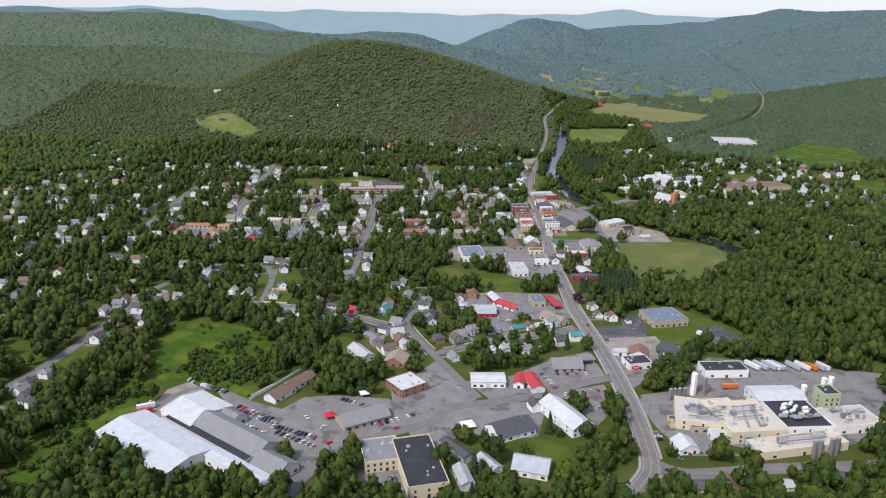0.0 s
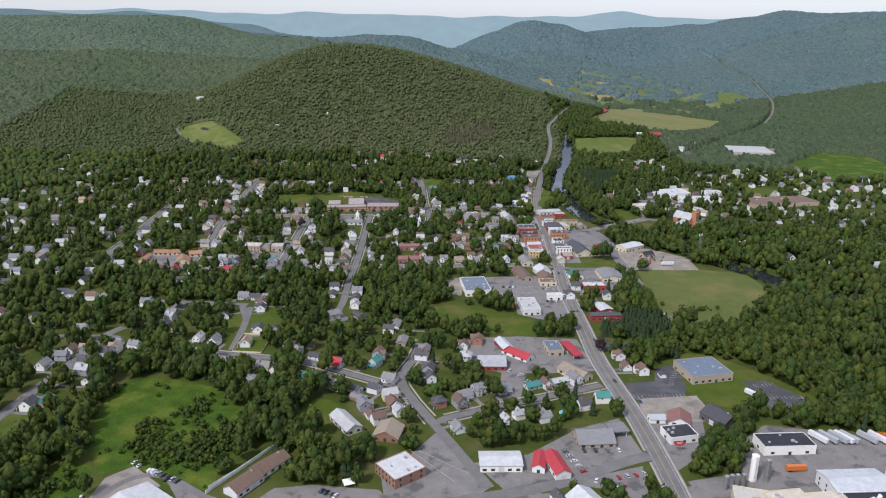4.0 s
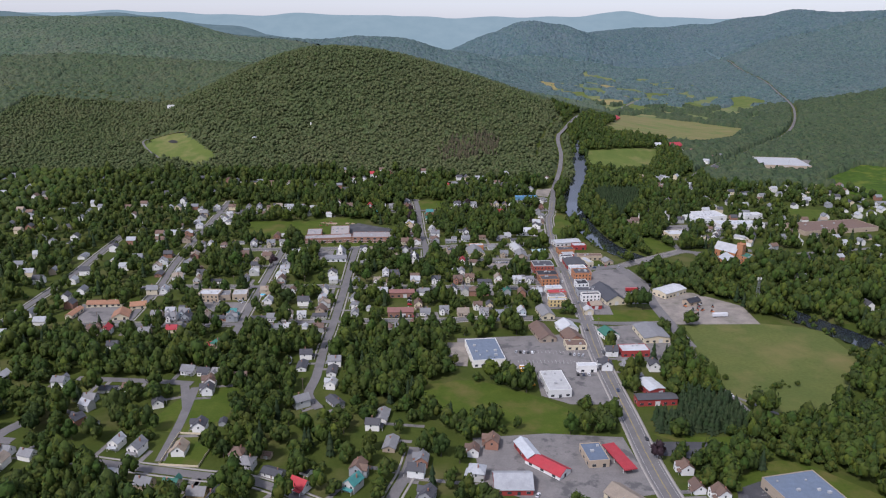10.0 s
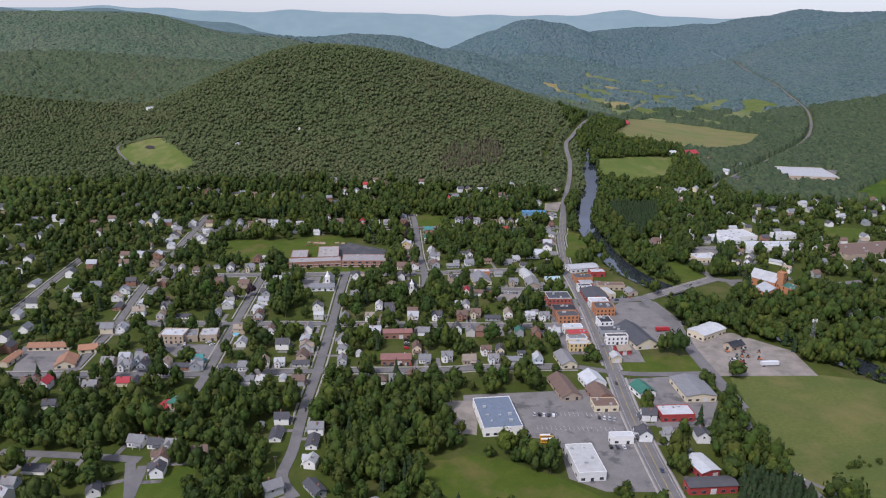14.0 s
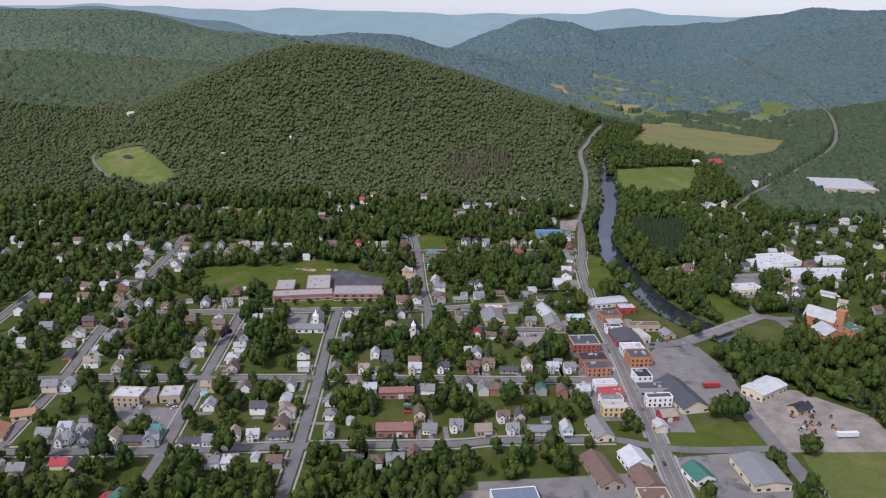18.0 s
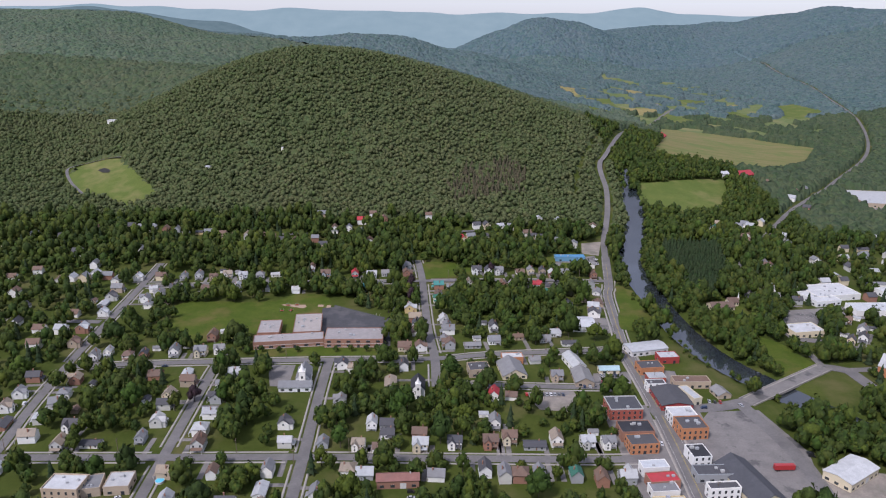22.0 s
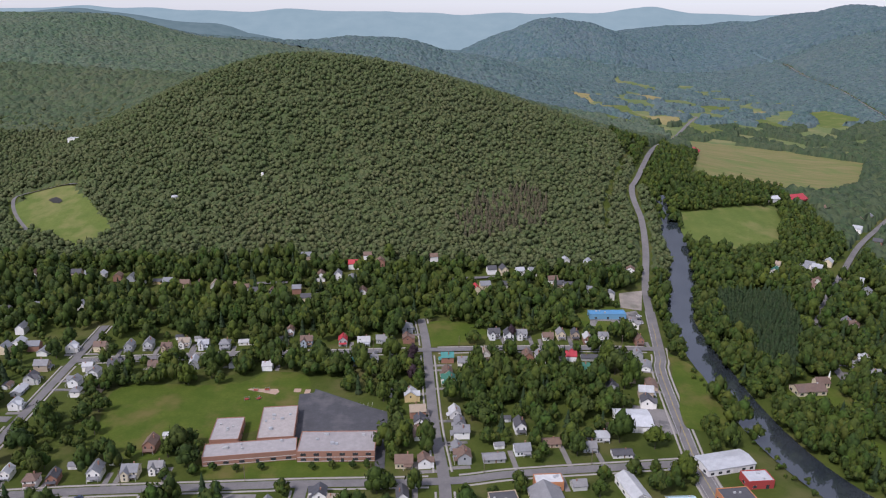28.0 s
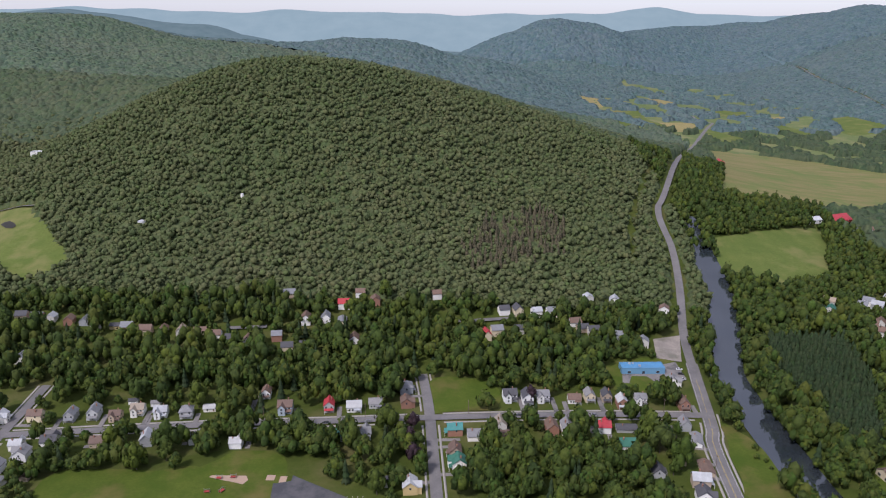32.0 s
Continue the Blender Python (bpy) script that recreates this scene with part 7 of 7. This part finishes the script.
def grove(name, shapes, x, y, radius, tall, material, label, category="trees", sink=0.0):
    """Many crowns joined into one object."""
    z = height(x, y) - sink
    pick = rng.integers(0, len(shapes), len(x))
    turn = rng.uniform(0, math.tau, len(x))
    all_v, all_f, base = [], [], 0
    for k, (v, f) in enumerate(shapes):
        on = np.flatnonzero(pick == k)
        if not len(on):
            continue
        c, s = np.cos(turn[on])[:, None], np.sin(turn[on])[:, None]
        px = (v[None, :, 0] * c - v[None, :, 1] * s) * radius[on][:, None] + x[on][:, None]
        py = (v[None, :, 0] * s + v[None, :, 1] * c) * radius[on][:, None] + y[on][:, None]
        pz = v[None, :, 2] * tall[on][:, None] + z[on][:, None]
        all_v.append(np.stack([px, py, pz], -1).reshape(-1, 3))
        all_f.append((f[None] + (base + np.arange(len(on)) * len(v))[:, None, None]).reshape(-1, 3))
        base += len(on) * len(v)
    ob = mesh_object(name, np.vstack(all_v), np.vstack(all_f), material)
    if name == "hill_forest":
        ob.data.shade_smooth()
    return tagged(ob, label, category, kind="stuff")


CROWNS = [lobed_crown(s, 6, 80) for s in range(10)]
HILL_CROWNS = [lobed_crown(20 + s, 2, 18) for s in range(12)]
SIDE_CROWNS = [lobed_crown(50 + s, 4, 36) for s in range(8)]
FAR_CROWNS = [crown_shape(1, 40 + s, 0.3) for s in range(6)]
SPIRES = [spire_shape(60 + s) for s in range(5)]

# trees of the town and the valley woods
tx, ty = scatter(-560, 560, 300, 1420, 7.6)
view = np.abs(tx + 10) < 0.66 * ty + 70
keep = view & (lookup(closed, tx, ty, False) < 0.5)
in_town = lookup(town, tx, ty, False) > 0.5
keep &= ~in_town | (rng.random(len(tx)) < 0.44)
tx, ty = tx[keep], ty[keep]
size = np.where(in_town[keep], 3.1 + 4.6 * rng.random(len(tx)) ** 1.3, 3.4 + 5.2 * rng.random(len(tx)) ** 1.2)
clear = ~(inside(tx, ty, PLANTATION) | inside(tx, ty, PINE_ROW)) & (in_town[keep] | (rng.random(len(tx)) < 0.84))
in_town = in_town[keep][clear]
tx, ty, size = tx[clear], ty[clear], size[clear]
fir = rng.random(len(tx)) < 0.06
solo = np.flatnonzero(in_town & ~fir & (np.abs(tx) < 330) & (ty < 1300))
solo = solo[:: max(1, len(solo) // 200)][:200]
size[solo] *= 1.12
join = ~fir
join[solo] = False
crown_meshes = []
for v, f in CROWNS:
    ob = mesh_object("crown", v, f, M["leaf_crown"])
    crown_meshes.append(ob.data)
    bpy.data.objects.remove(ob)
bm = bmesh.new()
got = bmesh.ops.create_cone(bm, cap_ends=False, segments=7, radius1=0.32, radius2=0.16, depth=4.6)
bmesh.ops.translate(bm, verts=got["verts"], vec=(0, 0, 2.0))
for a in (0.4, 2.5, 4.4):
    limb = bmesh.ops.create_cone(bm, cap_ends=False, segments=5, radius1=0.13, radius2=0.05, depth=3.0)
    bmesh.ops.transform(bm, matrix=Matrix.Translation((math.cos(a) * 0.9, math.sin(a) * 0.9, 4.6)) @ Matrix.Rotation(a, 4, "Z") @ Matrix.Rotation(0.7, 4, "Y"), verts=limb["verts"])
trunk_mesh = bpy.data.meshes.new("trunk")
bm.to_mesh(trunk_mesh)
bm.free()
trunk_mesh.materials.append(M["bark"])
for k in solo:
    tree = tagged(new("tree"), "leafy green broadleaved tree on a town lawn", "tree", "trees of the town")
    tree.matrix_basis = pose(tx[k], ty[k], float(height(tx[k], ty[k])), 0, 0, rng.uniform(0, 360))
    new("trunk", trunk_mesh).parent = tree
    crown = new("crown", crown_meshes[k % len(crown_meshes)])
    crown.parent = tree
    tall = rng.uniform(1.2, 1.7)
    crown.matrix_basis = Matrix.Translation((0, 0, 1.2)) @ Matrix.Diagonal((size[k], size[k], size[k] * tall, 1))
for x, y in ((25, 1282), (-55, 1245), (-53, 1210), (-56, 1228), (122, 649), (-193, 1015)):
    tree = tagged(new("tree"), "dark purple-leaved tree beside the street", "tree", "purple trees of the town")
    tree.matrix_basis = pose(x, y, float(height(x, y)))
    new("trunk", trunk_mesh).parent = tree
    crown = mesh_object("crown", *CROWNS[int(abs(x)) % 10], M["purple_leaves"], tree)
    crown.matrix_basis = Matrix.Translation((0, 0, 1.0)) @ Matrix.Diagonal((5.2, 5.2, 7.5, 1))
# a row of small trees before the school
for x, y in ((-166, 1094), (-152, 1093), (-138, 1095), (-108, 1096), (-96, 1097), (-84, 1097), (-76, 1098)):
    tree = tagged(new("tree"), "small round green tree before the school", "tree", "small trees before the school")
    tree.matrix_basis = pose(x, y, float(height(x, y)), 0, 0, 31 * x)
    stem = new("trunk", trunk_mesh)
    stem.parent = tree
    stem.matrix_basis = Matrix.Diagonal((0.6, 0.6, 0.6, 1))
    crown = new("crown", crown_meshes[int(-x) % len(crown_meshes)])
    crown.parent = tree
    crown.matrix_basis = Matrix.Translation((0, 0, 0.9)) @ Matrix.Diagonal((2.6, 2.6, 3.2, 1))
# bushes in the hay field
hx, hy = rng.normal(0, 1, (2, 14))
hx, hy = np.where(np.arange(14) < 10, 237 + 6 * hx, 202 + 3 * hx), np.where(np.arange(14) < 10, 743 + 5 * hy, 754 + 3 * hy)
s = rng.uniform(1.0, 2.8, 14)
grove("bushes", CROWNS, hx, hy, s, s * 1.3, M["leaves"], "clump of green bushes in the hay field", "bushes", sink=0.3)
# bushes along the near river bank
bank = river_line[(river_line[:, 1] > 840) & (river_line[:, 1] < 1230)]
way = sides(bank)
way = way * np.where(way[:, :1] > 0, -1, 1)
hx, hy = (np.repeat(bank, 2, 0) + np.repeat(way, 2, 0) * rng.uniform(14, 19, (2 * len(bank), 1)) + rng.normal(0, 1.5, (2 * len(bank), 2))).T
some = (rng.random(len(hx)) < 0.7) & (off_line(hx, hy, [(187, 1021.5), (270, 1078)]) > 9)
s = rng.uniform(1.4, 3.2, some.sum())
grove("bushes", SIDE_CROWNS, hx[some], hy[some], s, s * 1.2, M["leaves"], "green bushes along the river bank", "bushes", sink=0.6)
# bushes in the meadows
bx_, by_ = scatter(-260, -130, 350, 600, 4.2)
clump = swell(bx_, by_, 1.7, 22) + 0.7 * swell(bx_, by_, 4.1, 9) + rng.normal(0, 0.25, len(bx_)) > 0.5
for kind_name, outline in FIELDS:
    if kind_name == "meadow":
        clump |= inside(bx_, by_, outline) & (rng.random(len(bx_)) < 0.03)
wild = np.zeros(len(bx_), bool)
for kind_name, outline in FIELDS:
    if kind_name == "meadow":
        wild |= inside(bx_, by_, outline)
clump &= wild
s = rng.uniform(1.1, 3.4, clump.sum())
grove("bushes", SIDE_CROWNS, bx_[clump], by_[clump], s, s * 1.2, M["leaves"], "low green bushes scattered over the meadow", "bushes", sink=0.3)
middle = join & (np.abs(tx + 10) < 320) & (ty < 1310)
for shapes, some in ((CROWNS, middle), (SIDE_CROWNS, join & ~middle)):
    grove("woods", shapes, tx[some], ty[some], size[some], size[some] * rng.uniform(1.0, 1.9, some.sum()), M["leaves"], "leafy green broadleaved trees of town and valley")
grove("conifers", SPIRES, tx[fir], ty[fir], np.full(fir.sum(), 14.0), rng.uniform(13, 18, fir.sum()), M["conifer_leaves"], "dark tall conifers among the broadleaved trees")

px_, py_ = scatter(120, 300, 670, 1390, 4.3)
stand = (inside(px_, py_, PLANTATION) | inside(px_, py_, PINE_ROW)) & (lookup(closed, px_, py_, False) < 0.5)
grove("plantation", SPIRES, px_[stand], py_[stand], rng.uniform(14, 19, stand.sum()), rng.uniform(8.5, 13.0, stand.sum()), M["conifer_leaves"], "close dark conifer plantation in even rows")


def forest(name, shapes, x0, x1, y0, y1, spacing, radius, label, look_name="hill_leaves", flat=1.0):
    x, y = scatter(x0, x1, y0, y1, spacing)
    see = np.abs(x + 20) < 0.66 * y + 80
    see &= lookup(closed, x, y, False) < 0.5
    x, y = x[see], y[see]
    for _, outline in FIELDS:
        if max(q[1] for q in outline) > 1400:
            far = inside(x, y, outline)
            x, y = x[~far], y[~far]
    for road_name, width, line in road_lines:
        if line[:, 1].max() > 1400:
            far = off_line(x, y, line[::4]) < width / 2 + 6
            x, y = x[~far], y[~far]
    ragged = (name == "hill_forest") & (rng.random(len(x)) < np.clip(np.maximum((y - y1 + 130) / 130, (x0 + 110 - x) / 110), 0, 1))
    x, y = x[~ragged], y[~ragged]
    thin = (inside(x, y, BROWN_STAND) & (rng.random(len(x)) < 0.6)) | (inside(x, y, OPEN_VALLEY) & (rng.random(len(x)) < 0.55))
    x, y = x[~thin], y[~thin]
    s = radius * rng.uniform(0.68, 1.42, len(x))
    return grove(name, shapes, x, y, s, s * rng.uniform(1.2, 1.7, len(x)) * flat, M[look_name], label)


def treetops(x, y, wide, low, high):
    """Rounded crowns packed side by side, each of its own height."""
    ci, cj = np.floor(x / wide).astype(int), np.floor(y / wide).astype(int)
    best = np.full(x.shape, low - 2.0)
    for di in (-1, 0, 1):
        for dj in (-1, 0, 1):
            i, j = ci + di, cj + dj
            h1, h2, h3 = (np.modf(np.abs(np.sin(i * a + j * b) * 43758.5453))[0] for a, b in ((12.9898, 78.233), (39.346, 11.135), (73.156, 52.235)))
            away = np.hypot(x - (i + 0.15 + 0.7 * h1) * wide, y - (j + 0.15 + 0.7 * h2) * wide) / (wide * (0.55 + 0.25 * h3))
            best = np.maximum(best, low + (high - low) * (0.35 + 0.65 * h3) * np.sqrt(np.clip(1 - away ** 2, 0, 1)))
    return best


def canopy(name, x0, x1, y0, y1, step, low, high, material, label, only=None):
    """A forest seen from far off: one rough leafy sheet with gaps at fields and roads."""
    gx, gy = np.meshgrid(np.arange(x0, x1 + step, step), np.arange(y0, y1 + step, step))
    gx[:, 1:-1] += rng.uniform(-0.4, 0.4, gx[:, 1:-1].shape) * step
    gy[1:-1] += rng.uniform(-0.4, 0.4, gy[1:-1].shape) * step
    bare = lookup(closed, gx, gy, False) > 0.5
    for _, outline in FIELDS:
        if max(q[1] for q in outline) > 1400:
            bare |= inside(gx, gy, outline)
    for road_name, width, line in road_lines:
        if line[:, 1].max() > 1400:
            bare |= off_line(gx, gy, line[::4]) < width / 2 + np.where(gy > 2200, 6, 4)
    bare[0], bare[-1], bare[:, 0], bare[:, -1] = True, True, True, True
    bare |= inside(gx, gy, OPEN_VALLEY) & (swell(gx, gy, 2.2, 26) + 0.6 * swell(gx, gy, 5.2, 11) > 0.05)
    rise = treetops(gx, gy, step * 2.4, low, high)
    z = height(gx, gy) + np.where(bare, -2.5, rise)
    n, m = gx.shape
    k = (np.arange(n - 1)[:, None] * m + np.arange(m - 1)[None]).ravel()
    tri_ = np.vstack([np.column_stack([k, k + 1, k + 1 + m]), np.column_stack([k, k + 1 + m, k + m])])
    tri_ = tri_[(np.abs(gx.ravel()[tri_[:, 0]] + 20) < 0.66 * gy.ravel()[tri_[:, 0]] + 120) & ~bare.ravel()[tri_].all(1)]
    if only is not None:
        tri_ = tri_[only(gx.ravel()[tri_[:, 0]], gy.ravel()[tri_[:, 0]])]
    used, tri_ = np.unique(tri_, return_inverse=True)
    verts = np.column_stack([gx.ravel(), gy.ravel(), z.ravel()])[used]
    return tagged(mesh_object(name, verts, tri_.reshape(-1, 3), material), label, "forest", kind="stuff")


forest("hill_forest", HILL_CROWNS, -980, 222, 1420, 1960, 5.9, 4.5, "dense broadleaved forest on the round hill", flat=0.7)
forest("riverside_forest", SIDE_CROWNS, 222, 424, 1420, 1870, 7.2, 4.8, "dense dark broadleaved woods beyond the river", "leaves")
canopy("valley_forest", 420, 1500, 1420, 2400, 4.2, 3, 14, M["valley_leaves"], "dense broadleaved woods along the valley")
canopy("valley_forest", -1500, -895, 1420, 2130, 4.2, 3, 14, M["hazed_slope_leaves"], "dense broadleaved woods along the valley")
canopy("ridge_forest", -900, 420, 1850, 2130, 4.0, 3, 12, M["hazed_slope_leaves"], "dense broadleaved forest behind the hill")
canopy("ridge_forest", -1500, 420, 2122, 2400, 4.2, 3, 12, M["hazed_ridge_leaves"], "dense broadleaved forest on the upper slopes")
canopy("ridge_forest", -2300, -300, 2395, 2800, 5.0, 3, 12, M["hazed_ridge_leaves"], "dense broadleaved forest on the western hill", lambda x, y: (x < -330) & (y < 2745))
canopy("ridge_forest", -2300, 2500, 2395, 3600, 5.7, 3, 12, M["hazed_far_leaves"], "dense broadleaved forest on far ridges, colours hazed blue-green", lambda x, y: (x > -340) | (y > 2735))
canopy("ridge_forest", -100, 2700, 3595, 4330, 6.5, 12, 20, M["hazed_head_leaves"], "dense forest at the valley's head, colours hazed blue-green")
canopy("hill_forest", -905, 222, 1420, 1870, 5.0, 1.5, 5.5, M["hill_floor"], "closed leafy underwood on the round hill")
bx_, by_ = scatter(-40, 110, 1450, 1600, 6.0)
brown = inside(bx_, by_, BROWN_STAND) & (rng.random(len(bx_)) < 0.75)
grove("brown_stand", SPIRES, bx_[brown], by_[brown], np.full(brown.sum(), 14.0), rng.uniform(11, 15, brown.sum()), M["brown_leaves"], "browned conifer stand on the lower hillside")
sx, sy = scatter(-1200, -560, 700, 1420, 9.0)
edge = (np.abs(sx) < 0.66 * sy + 60) & (lookup(closed, sx, sy, False) < 0.5) & ((lookup(town, sx, sy, False) < 0.5) | (rng.random(len(sx)) < 0.28))
sx2, sy2 = scatter(560, 1200, 700, 1420, 9.0)
edge2 = (np.abs(sx2) < 0.66 * sy2 + 60) & (lookup(closed, sx2, sy2, False) < 0.5) & ((lookup(town, sx2, sy2, False) < 0.5) | (rng.random(len(sx2)) < 0.28))
ox, oy = np.concatenate([sx[edge], sx2[edge2]]), np.concatenate([sy[edge], sy2[edge2]])
s = rng.uniform(3.8, 6.4, len(ox))
grove("outer_woods", FAR_CROWNS, ox, oy, s, s * 1.5, M["leaves"], "leafy green trees around the outskirts")
